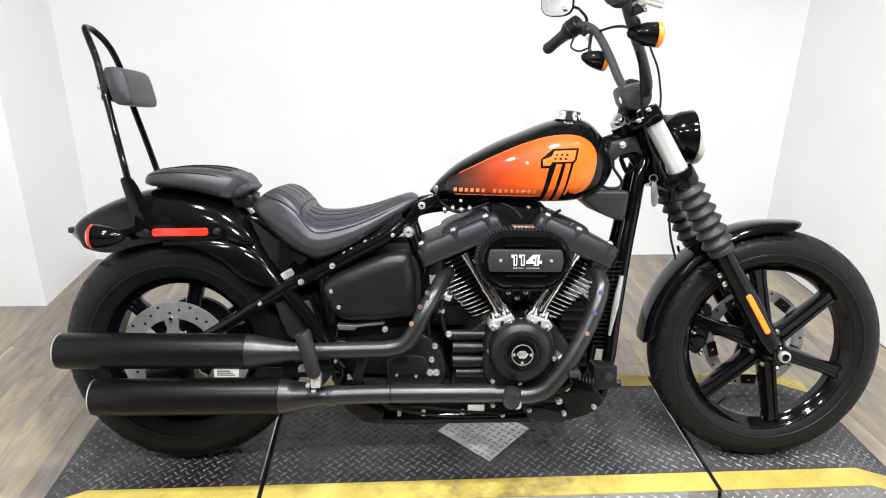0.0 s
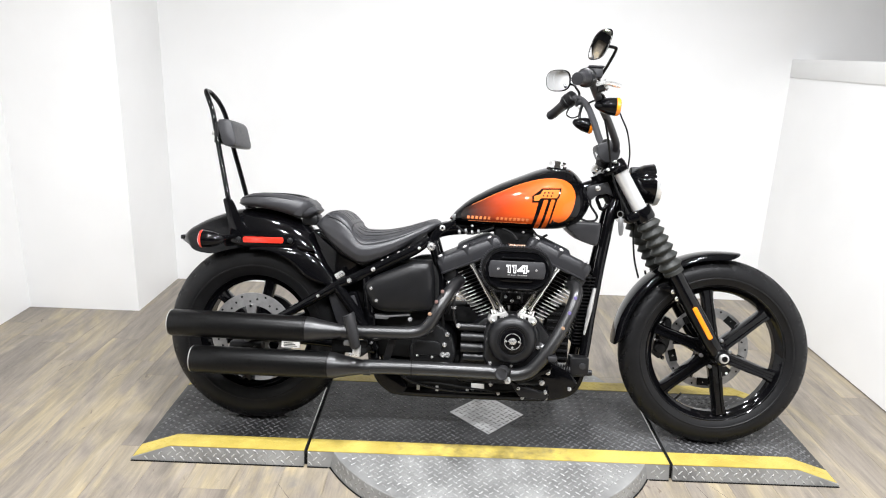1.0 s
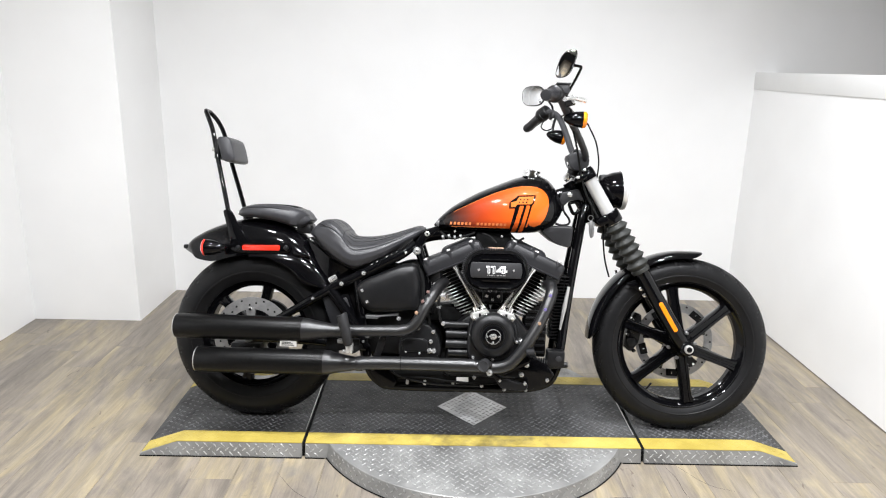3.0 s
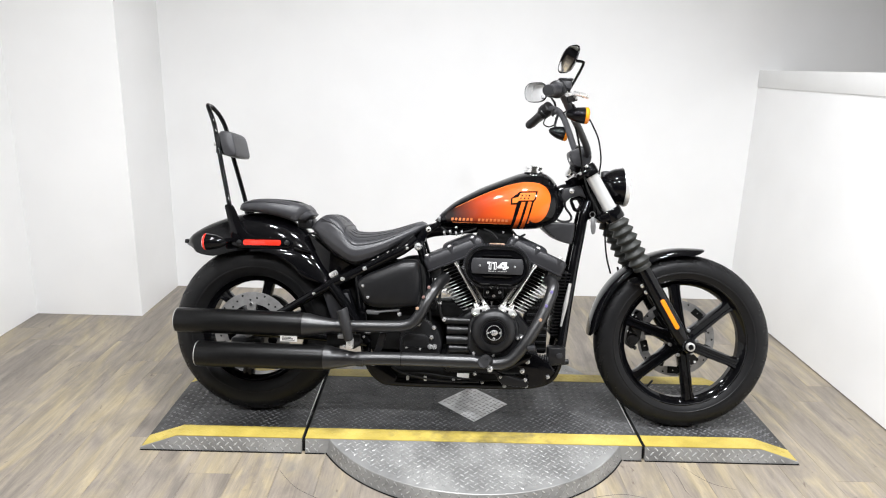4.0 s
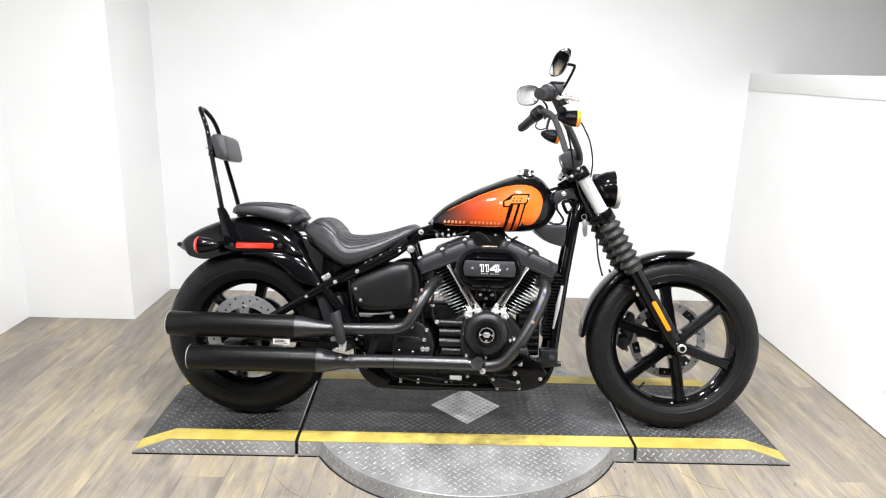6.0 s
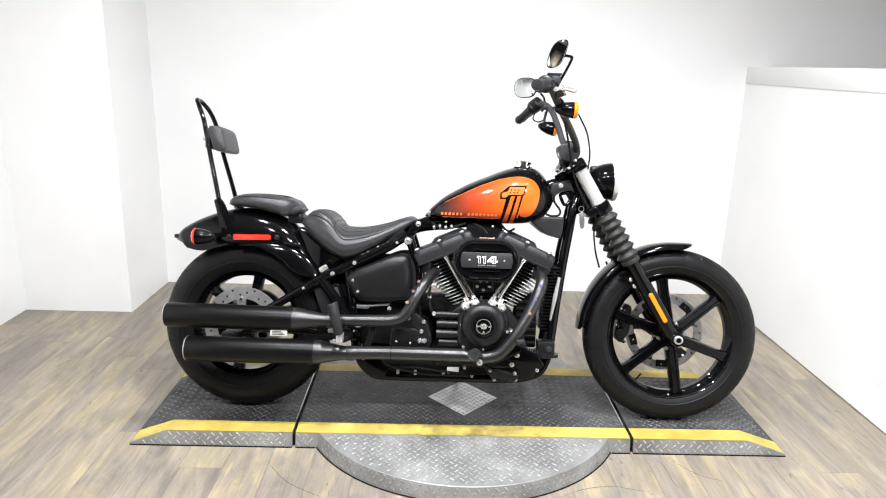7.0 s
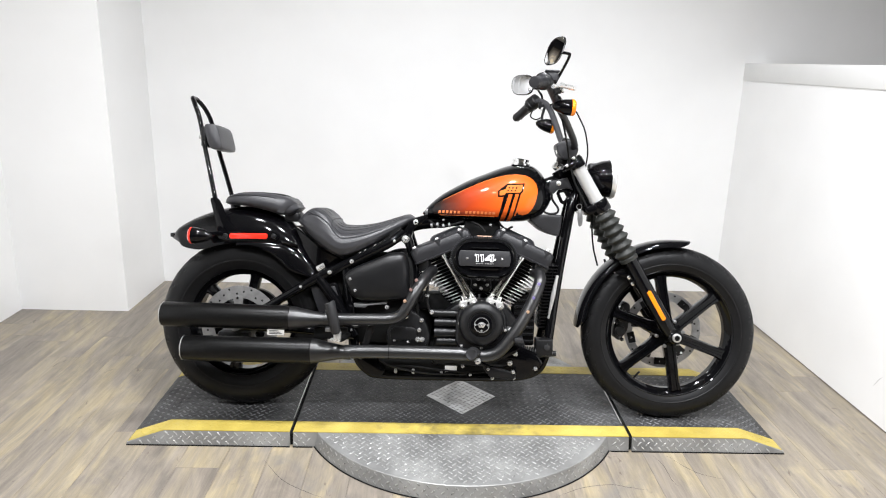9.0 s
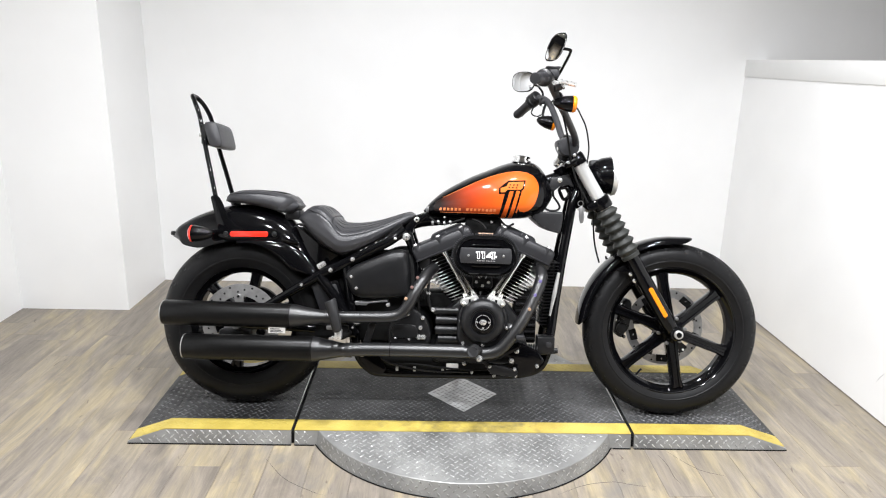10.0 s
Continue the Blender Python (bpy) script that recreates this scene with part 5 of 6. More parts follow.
    # push rod tubes and lifter blocks
    for k, (xa, za, xb, zb, yy) in enumerate(((CXX + sgn * 0.141, 0.612, CXX + sgn * 0.056, 0.474, -0.192), (CXX + sgn * 0.112, 0.600, CXX + sgn * 0.038, 0.474, -0.178))):
        tb = part("pushrod_tube", tube([(xa, yy + 0.02, za), (xa + (xb - xa) * 0.45, yy + 0.01, za + (zb - za) * 0.45), (xb, yy, zb)], [0.0075, 0.0078, 0.0078], 14, 3), CHROME, eng, "chrome push rod tube")
        d = Vector((xb - xa, -0.02, zb - za)).normalized()
        for s, r in ((0.98, 0.0115), (0.62, 0.0098), (0.02, 0.0105)):
            c = Vector((xa, yy + 0.02, za)) + Vector((xb - xa, -0.02, zb - za)) * s
            part("tube_collar", lathe([(-0.006, 0.006), (-0.006, r), (0.006, r), (0.006, 0.006)], c, d, 16, closed=True), CHROME, tb)
    lb = part("lifter_block", slab(rounded([(CXX + sgn * 0.020, 0.440), (CXX + sgn * 0.070, 0.424), (CXX + sgn * 0.082, 0.438), (CXX + sgn * 0.074, 0.452), (CXX + sgn * 0.050, 0.458), (CXX + sgn * 0.024, 0.468), (CXX + sgn * 0.014, 0.456)][:: sgn], 0.004), -0.212, -0.150, 0.003), STEEL, eng, "bright cast lifter block")
    for u, w, r in ((0.032, 0.466, 0.013), (0.060, 0.456, 0.014)):
        part("lifter_cup", lathe([(-0.012, r), (0.006, r), (0.010, r * 0.8), (0.018, r * 0.72), (0.018, 0.0)], (CXX + sgn * u, -0.188, w), (sgn * 0.45, 0, 0.89), 18), CHROME, lb)
    bolts("block_bolt", [(CXX + sgn * 0.028, -0.213, 0.450), (CXX + sgn * 0.068, -0.213, 0.436)], 0.0070, lb, CHROME, 0.012)
    part("block_groove", box(CXX + sgn * 0.047 - 0.004, -0.2135, 0.428, CXX + sgn * 0.047 + 0.004, -0.200, 0.452), BLACK, lb)
    # exhaust flange
    part("exhaust_port", lathe([(0, 0.03), (0.01, 0.032), (0.02, 0.03), (0.02, 0)], (CXX + sgn * 0.215, -0.09, 0.578), (sgn * 0.4, -0.9, -0.1), 20), MATTE, eng)

# gear case with the round cover
gc = rounded([(0.812, 0.300), (0.835, 0.268), (0.975, 0.268), (0.998, 0.300), (0.996, 0.395), (0.975, 0.440), (0.940, 0.458), (0.868, 0.458), (0.832, 0.440), (0.812, 0.395)], 0.02)
gcase = part("gear_cover", slab(gc, -0.205, -0.120, 0.012, 3), MATTE, eng, "black gear cover")
cc = part("cam_cover", lathe([(0.02, 0.082), (-0.014, 0.081), (-0.024, 0.078), (-0.032, 0.072), (-0.038, 0.063), (-0.041, 0.053), (-0.040, 0.047), (-0.036, 0.045), (-0.036, 0.0)], (0.903, -0.205, 0.376), (0, 1, 0), 48), MATTE, eng, "round black cam cover")
part("timer_cover", lathe([(0.0, 0.0385), (-0.006, 0.0385), (-0.007, 0.036), (-0.007, 0.0)], (0.903, -0.241, 0.376), (0, 1, 0), 40), GLOSS, cc)
part("timer_ring", lathe([(0.0, 0.0270), (-0.0095, 0.0270), (-0.0095, 0.0248), (0.0, 0.0248)], (0.903, -0.241, 0.376), (0, 1, 0), 40, closed=True), ZINC, cc)
part("emblem", slab(rounded([(0.888, 0.378), (0.896, 0.386), (0.910, 0.386), (0.918, 0.378), (0.910, 0.367), (0.896, 0.367)], 0.002), -0.2510, -0.247, 0.0008), ZINC, cc, "small chrome shield shape")
bolts("timer_screw", [(0.882, -0.248, 0.376), (0.924, -0.248, 0.376), (0.903, -0.248, 0.356)], 0.0042, cc, depth=0.004)
bolts("case_bolt", [(0.825, -0.206, 0.372), (0.842, -0.206, 0.434), (0.966, -0.206, 0.434), (0.903, -0.206, 0.452), (0.835, -0.206, 0.292), (0.905, -0.206, 0.287), (0.990, -0.206, 0.352)], 0.0065, gcase)
part("oil_pump_plug", lathe([(0.02, 0.012), (-0.016, 0.012), (-0.020, 0.008), (-0.020, 0)], (1.005, -0.19, 0.352), (-0.3, 1, 0), 6), DSTEEL, gcase)

# air cleaner
AX, AZ, AW, AH = 0.906, 0.608, 0.121, 0.079


def oval(hw, hh, n=48, y=0.0, cx=AX, cz=AZ):
    out = []
    s = hw - hh
    for k in range(n):
        a = 2 * math.pi * k / n
        out.append((cx + hh * math.cos(a) + (s if math.cos(a) > 0 else -s), y, cz + hh * math.sin(a)))
    return out


ac = part("air_cleaner", rings([oval(AW - 0.022, AH - 0.022, y=-0.120), oval(AW - 0.010, AH - 0.010, y=-0.150), oval(AW - 0.008, AH - 0.008, y=-0.212)]), BLACK, bike, "black oval air cleaner")
for k in range(58):
    a = 2 * math.pi * k / 58
    s = AW - AH
    t = Vector((math.cos(a), 0, math.sin(a)))
    c = Vector((AX + (s if math.cos(a) > 0 else -s), 0, AZ)) + t * (AH - 0.004)
    part("filter_rib", tube([c + Vector((0, -0.165, 0)), c + Vector((0, -0.216, 0))], 0.0034, 6, 1, smooth=False), ROCKER, ac)
for k in range(9):
    for sg in (-1, 1):
        c = Vector((AX - 0.035 + k * 0.00875, 0, AZ + sg * (AH - 0.004)))
        part("filter_rib", tube([c + Vector((0, -0.165, 0)), c + Vector((0, -0.216, 0))], 0.0034, 6, 1, smooth=False), ROCKER, ac)
cover = part("air_cleaner_cover", rings([oval(AW - 0.018, AH - 0.018, y=-0.205), oval(AW - 0.013, AH - 0.013, y=-0.216), oval(AW - 0.014, AH - 0.014, y=-0.228), oval(AW - 0.019, AH - 0.019, y=-0.234), oval(AW - 0.022, AH - 0.022, y=-0.231), oval(AW - 0.029, AH - 0.029, y=-0.230)]), GLOSS, ac, "gloss black cover", smooth=30)
bd = rounded([(AX - 0.088, AZ - 0.026), (AX + 0.088, AZ - 0.026), (AX + 0.093, AZ), (AX + 0.088, AZ + 0.029), (AX - 0.088, AZ + 0.029), (AX - 0.093, AZ)], 0.006)
band = part("cover_band", slab(bd, -0.237, -0.228, 0.002), GREYP, cover, "satin grey band with white number")
part("cover_rib", slab(rounded([(AX - 0.055, AZ + 0.036), (AX + 0.055, AZ + 0.036), (AX + 0.045, AZ + 0.042), (AX - 0.045, AZ + 0.042)], 0.002), -0.236, -0.230, 0.001), GLOSS, cover)
part("cover_rib", slab(rounded([(AX - 0.055, AZ - 0.033), (AX + 0.055, AZ - 0.033), (AX + 0.045, AZ - 0.039), (AX - 0.045, AZ - 0.039)], 0.002), -0.236, -0.230, 0.001), GLOSS, cover)
bolts("cover_screw", [(AX - 0.061, -0.237, AZ + 0.002), (AX + 0.062, -0.237, AZ + 0.002)], 0.0045, cover, depth=0.003)
ONE = [(0.0, 0.0265), (0.0140, 0.0265), (0.0140, 0.0), (0.0052, 0.0), (0.0052, 0.0195), (0.0, 0.0195)]
FOUR = [(0.0, 0.0050), (0.0, 0.0100), (0.0170, 0.0265), (0.0330, 0.0265), (0.0318, 0.0115), (0.0392, 0.0115), (0.0378, 0.0050), (0.0312, 0.0050), (0.0306, 0.0), (0.0190, 0.0), (0.0195, 0.0050)]
for shape, dx, slots in ((ONE, 0.0, ((0.0076, 0.0025, 0.0118, 0.0240),)), (ONE, 0.0180, ((0.0076, 0.0025, 0.0118, 0.0240),)), (FOUR, 0.0358, ((0.0165, 0.0112, 0.0215, 0.0175), (0.0245, 0.0020, 0.0275, 0.0235)))):
    digit = part("digit", slab([(AX - 0.0352 + dx + x, AZ - 0.0095 + z) for x, z in shape], -0.2385, -0.2368), WHITEINK, band, "white digit of the number 114")
    for x0, z0, x1, z1 in slots:
        part("digit_inset", box(AX - 0.0352 + dx + x0, -0.2392, AZ - 0.0095 + z0, AX - 0.0352 + dx + x1, -0.2380, AZ - 0.0095 + z1), GREYP, digit, "dark line inside the digit")
for k in range(12):
    part("small_print_bar", box(AX - 0.030 + k * 0.0054, -0.2380, AZ - 0.0175, AX - 0.0265 + k * 0.0054, -0.2368, AZ - 0.0145), GREYP if k == 5 else STEEL, band)
for k, (x, z) in enumerate(((0.880, 0.505), (0.902, 0.492), (0.924, 0.505), (0.891, 0.525), (0.914, 0.525))):
    part("manifold_bolt", lathe([(0.01, 0.006), (-0.005, 0.006), (-0.007, 0.003), (-0.007, 0)], (x, -0.125 - 0.004 * (k % 2), z), (0, 1, 0), 10), ZINC, eng)
part("intake_manifold", slab(rounded([(0.862, 0.480), (0.942, 0.480), (0.936, 0.540), (0.868, 0.540)], 0.015), -0.122, -0.080, 0.006), MATTE, eng)
part("intake_bracket", box(0.878, -0.185, 0.676, 0.935, -0.150, 0.688, 0.003), BRONZE, ac, "bronze-tinted bracket on the air cleaner")

# transmission
tr = rounded([(0.565, 0.262), (0.560, 0.330), (0.585, 0.378), (0.630, 0.408), (0.665, 0.402), (0.706, 0.362), (0.722, 0.300), (0.706, 0.262)], 0.02)
gbx = part("transmission", slab(tr, -0.165, 0.120, 0.010), MATTE, bike, "black transmission case")
part("end_cover", slab(rounded([(0.578, 0.296), (0.572, 0.335), (0.590, 0.347), (0.655, 0.347), (0.672, 0.335), (0.670, 0.298)], 0.012), -0.172, -0.160, 0.004), MATTE, gbx)
bolts("case_bolt", [(0.560, -0.166, 0.416), (0.634, -0.167, 0.414), (0.632, -0.167, 0.384), (0.688, -0.167, 0.372), (0.680, -0.167, 0.336)], 0.0085, gbx)
bolts("case_bolt", [(0.676, -0.170, 0.302), (0.692, -0.170, 0.302)], 0.0100, gbx)
bolts("case_bolt", [(0.506, -0.150, 0.350), (0.494, -0.150, 0.340), (0.505, -0.150, 0.318), (0.430, -0.150, 0.325), (0.590, -0.167, 0.296), (0.640, -0.167, 0.292)], 0.0050, gbx)
part("pivot_cover", lathe([(0.02, 0.024), (-0.01, 0.024), (-0.012, 0.020), (-0.004, 0.014), (-0.004, 0)], (0.444, -0.135, 0.356), (0, 1, 0), 24), MATTE, bike)
part("pivot_ring", lathe([(0, 0.017), (-0.003, 0.017), (-0.003, 0.013), (0, 0.013)], (0.444, -0.147, 0.356), (0, 1, 0), 24, closed=True), STEEL, bike)
for z, x0, r in ((0.398, 0.726, 0.014), (0.364, 0.735, 0.016), (0.328, 0.735, 0.018), (0.296, 0.745, 0.014)):
    part("oil_line_fitting", tube([(x0, -0.150, z), (x0 + 0.04, -0.150, z), (0.835, -0.150, z)], [r, r, r * 0.85], 16, 1, smooth=False), MATTE, eng)
bolts("fitting_bolt", [(0.724, -0.158, 0.402)], 0.009, eng, ALU)
part("breather_hose", tube([(0.640, -0.120, 0.470), (0.655, -0.150, 0.455), (0.668, -0.155, 0.430), (0.672, -0.150, 0.390)], 0.006, 10), BLACK, bike)
part("sensor_plug", box(0.655, -0.165, 0.425, 0.672, -0.140, 0.465, 0.004), BLACK, bike)
part("hose_loop", tube([(0.675, -0.150, 0.440), (0.668, -0.155, 0.458), (0.680, -0.158, 0.472), (0.692, -0.155, 0.460), (0.688, -0.150, 0.440)], 0.004, 8), BLACK, bike)
# black filler added to darken the gap between rear pipe and engine
part("rear_gap_block", box(0.655, -0.060, 0.395, 0.800, 0.060, 0.455, 0.012), BLACK, bike)
fit = part("oil_line_union", lathe([(-0.016, 0.0), (-0.016, 0.008), (-0.004, 0.008), (-0.004, 0.012), (0.006, 0.012), (0.006, 0.009), (0.018, 0.008), (0.020, 0.0)], (0.706, -0.150, 0.503), (0.5, -0.2, 0.85), 6), CHROME, bike, "bright steel oil line union")
part("union_nut", lathe([(-0.008, 0.0), (-0.008, 0.009), (0.008, 0.009), (0.008, 0.0)], (0.722, -0.152, 0.497), (1, -0.2, -0.3), 6), CHROME, fit)
part("union_nut", lathe([(-0.006, 0.0), (-0.006, 0.007), (0.006, 0.007), (0.006, 0.0)], (0.695, -0.152, 0.495), (1, 0.2, 0.2), 6), ZINC, fit)
part("oil_line", tube([(0.706, -0.150, 0.495), (0.704, -0.152, 0.470), (0.708, -0.150, 0.430), (0.718, -0.145, 0.400)], 0.0055, 10), MATTE, fit)
part("oil_line_clip", lathe([(-0.004, 0.006), (-0.004, 0.0085), (0.004, 0.0085), (0.004, 0.006)], (0.705, -0.151, 0.462), (0, 0, 1), 14, closed=True), ZINC, fit)
# finned black filler, added to darken the opening before the front cylinder
part("front_gap_block", box(1.030, -0.060, 0.270, 1.112, 0.060, 0.470, 0.008), BLACK, bike)
for k in range(7):
    part("gap_block_fin", box(1.034, -0.072, 0.285 + k * 0.026, 1.108, -0.058, 0.293 + k * 0.026, 0.001), MATTE, bike)
part("throttle_body", box(0.840, -0.100, 0.470, 0.965, 0.020, 0.600, 0.015), BLACK, bike)
part("oil_pan", box(0.480, -0.112, 0.150, 1.080, 0.112, 0.262, 0.012), BLACK, bike)
part("primary_cover", slab(rounded([(0.560, 0.260), (0.600, 0.400), (0.700, 0.440), (0.900, 0.460), (1.010, 0.420), (1.030, 0.330), (0.980, 0.260), (0.800, 0.230)], 0.05), 0.125, 0.205, 0.014), MATTE, bike, "black primary cover")

# ---- under the tank
part("wiring_cover", slab(rounded([(1.076, 0.748), (1.090, 0.769), (1.196, 0.769), (1.193, 0.720), (1.186, 0.690), (1.160, 0.694), (1.126, 0.708), (1.100, 0.728)], 0.008), -0.085, 0.085, 0.006), GREYP, bike, "dark grey plastic cover under the tank")
part("coil", box(0.835, -0.060, 0.620, 0.970, 0.060, 0.737, 0.008), BLACK, bike)
for pts in ([(0.700, -0.060, 0.735), (0.740, -0.080, 0.712), (0.790, -0.085, 0.722), (0.830, -0.080, 0.735)], [(0.860, -0.090, 0.735), (0.890, -0.110, 0.722), (0.910, -0.130, 0.700)], [(0.960, -0.080, 0.737), (0.985, -0.110, 0.712), (1.010, -0.120, 0.722)]):
    part("wire", tube(pts, 0.004, 8), BLACK, bike)
for k in range(4):
    part("wire_clip", lathe([(-0.004, 0.006), (-0.004, 0.0085), (0.004, 0.0085), (0.004, 0.006)], (0.712 + 0.022 * k, -0.088, 0.716 + 0.004 * (k % 2)), (1, 0, 0.3), 12, closed=True), DSTEEL, bike)
bolts("tank_mount_bolt", [(0.755, -0.060, 0.738), (0.930, -0.095, 0.726)], 0.005, bike)

# ---- oil cooler between the down tubes
oc = part("oil_cooler", box(1.136, -0.062, 0.330, 1.172, 0.062, 0.590, 0.006), BLACK, bike, "black finned oil cooler")
for k in range(20):
    z = 0.345 + k * 0.0122
    part("cooler_fin", box(1.120 + (z - 0.33) * 0.12, -0.080, z, 1.160 + (z - 0.33) * 0.12, 0.080, z + 0.0035), MATTE, oc)
part("cooler_edge", tube([(1.156, -0.108, 0.385), (1.172, -0.100, 0.470), (1.186, -0.092, 0.545)], [0.004, 0.0090, 0.006], 10, 3), STEEL, oc, "bright steel edge of the oil cooler")

# ---- right foot controls
fp = part("foot_peg", tube([(0.905, -0.205, 0.262), (0.885, -0.245, 0.275), (0.877, -0.262, 0.281), (0.868, -0.325, 0.287), (0.867, -0.330, 0.287)], [0.013, 0.014, 0.020, 0.0215, 0.017], 18, 2), PEGRUB, bike, "black rubber foot peg")
bolts("peg_bolt", [(0.893, -0.250, 0.248)], 0.012, fp, ALU, 0.012)
pedal = part("brake_pedal", slab(rounded([(0.918, 0.244), (0.930, 0.226), (0.962, 0.238), (1.030, 0.272), (1.044, 0.290), (1.030, 0.302), (0.996, 0.284), (0.940, 0.258)], 0.006), -0.212, -0.196, 0.003), GLOSS, bike, "black brake pedal lever")
part("pedal_pad", box(1.020, -0.255, 0.318, 1.050, -0.190, 0.334, 0.004), GREYP, pedal)
part("control_bracket", slab(rounded([(0.930, 0.262), (0.985, 0.250), (1.020, 0.222), (1.040, 0.166), (1.100, 0.186), (1.136, 0.226), (1.110, 0.262), (1.020, 0.300), (1.005, 0.300), (0.990, 0.275)], 0.01), -0.165, -0.145, 0.004), GLOSS, bike, "black forward control bracket")
part("control_bracket_arm", slab(rounded([(0.900, 0.235), (0.940, 0.215), (0.985, 0.205), (1.040, 0.190), (1.030, 0.168), (0.940, 0.176)], 0.008), -0.185, -0.165, 0.004), MATTE, bike)
mc = part("brake_master_cylinder", box(1.108, -0.150, 0.252, 1.172, -0.090, 0.312, 0.005), MATTE, bike, "black rear brake master cylinder")
part("reservoir_window", lathe([(0, 0.011), (-0.002, 0.011), (-0.003, 0.008), (-0.003, 0)], (1.150, -0.150, 0.284), (0, 1, 0), 20), GREYP, mc)
part("master_bore", tube([(1.040, -0.135, 0.252), (1.060, -0.135, 0.253), (1.062, -0.135, 0.253), (1.120, -0.135, 0.256), (1.185, -0.135, 0.260)], [0.009, 0.009, 0.014, 0.0145, 0.010], 16, 1, smooth=False), MATTE, mc)
for k in range(6):
    part("dust_boot_rib", lathe([(-0.0045, 0.013), (-0.001, 0.0235 - 0.0006 * k), (0.001, 0.0235 - 0.0006 * k), (0.0045, 0.013)], (1.060 + k * 0.009, -0.140, 0.263), (1, 0, -0.12), 18), MATTE, mc)
bolts("bracket_bolt", [(1.032, -0.168, 0.262), (1.014, -0.168, 0.226)], 0.0105, bike, ZINC, 0.012)
bolts("bracket_bolt", [(1.025, -0.188, 0.198), (1.108, -0.168, 0.208), (1.035, -0.125, 0.160), (0.955, -0.125, 0.158), (0.935, -0.180, 0.205), (0.843, -0.150, 0.205), (0.872, -0.130, 0.170)], 0.0075, bike)
bolts("frame_lug_bolt", [(0.468, -0.150, 0.228), (0.520, -0.150, 0.235)], 0.0095, bike, STEEL)
part("frame_lug", slab(rounded([(0.445, 0.262), (0.500, 0.262), (0.560, 0.175), (0.540, 0.150), (0.500, 0.158), (0.458, 0.205)], 0.012), -0.140, -0.110, 0.004), GLOSS, bike)
part("side_label", box(0.778, -0.142, 0.179, 0.822, -0.139, 0.202), STICKER, bike, "small white label low on the engine")
part("brake_hose", tube([(0.560, -0.130, 0.190), (0.660, -0.145, 0.196), (0.760, -0.145, 0.186), (0.900, -0.145, 0.182), (1.020, -0.150, 0.212)], 0.004, 8), BLACK, bike)
part("lower_hose", tube([(0.500, -0.125, 0.250), (0.560, -0.140, 0.200), (0.700, -0.140, 0.172), (0.860, -0.140, 0.172)], 0.0035, 8), MATTE, bike)
for x in (0.590, 0.655, 0.760):
    part("hose_clip", box(x, -0.130, 0.165, x + 0.010, -0.118, 0.182, 0.002), STEEL, bike)
stand = part("kick_stand", tube([(0.780, 0.130, 0.165), (0.800, 0.200, 0.130), (0.830, 0.290, 0.068), (0.838, 0.315, 0.070)], [0.012, 0.012, 0.011, 0.014], 12), GLOSS, bike, "black kick stand, folded out")

# ---- front end
FD = Vector((0.519, 0, -0.855))
FY = 0.090
TOPP = Vector((1.232, 0, 0.972))


def on_fork(s, y=0.0):
    return TOPP + FD * s + Vector((0, y, 0))


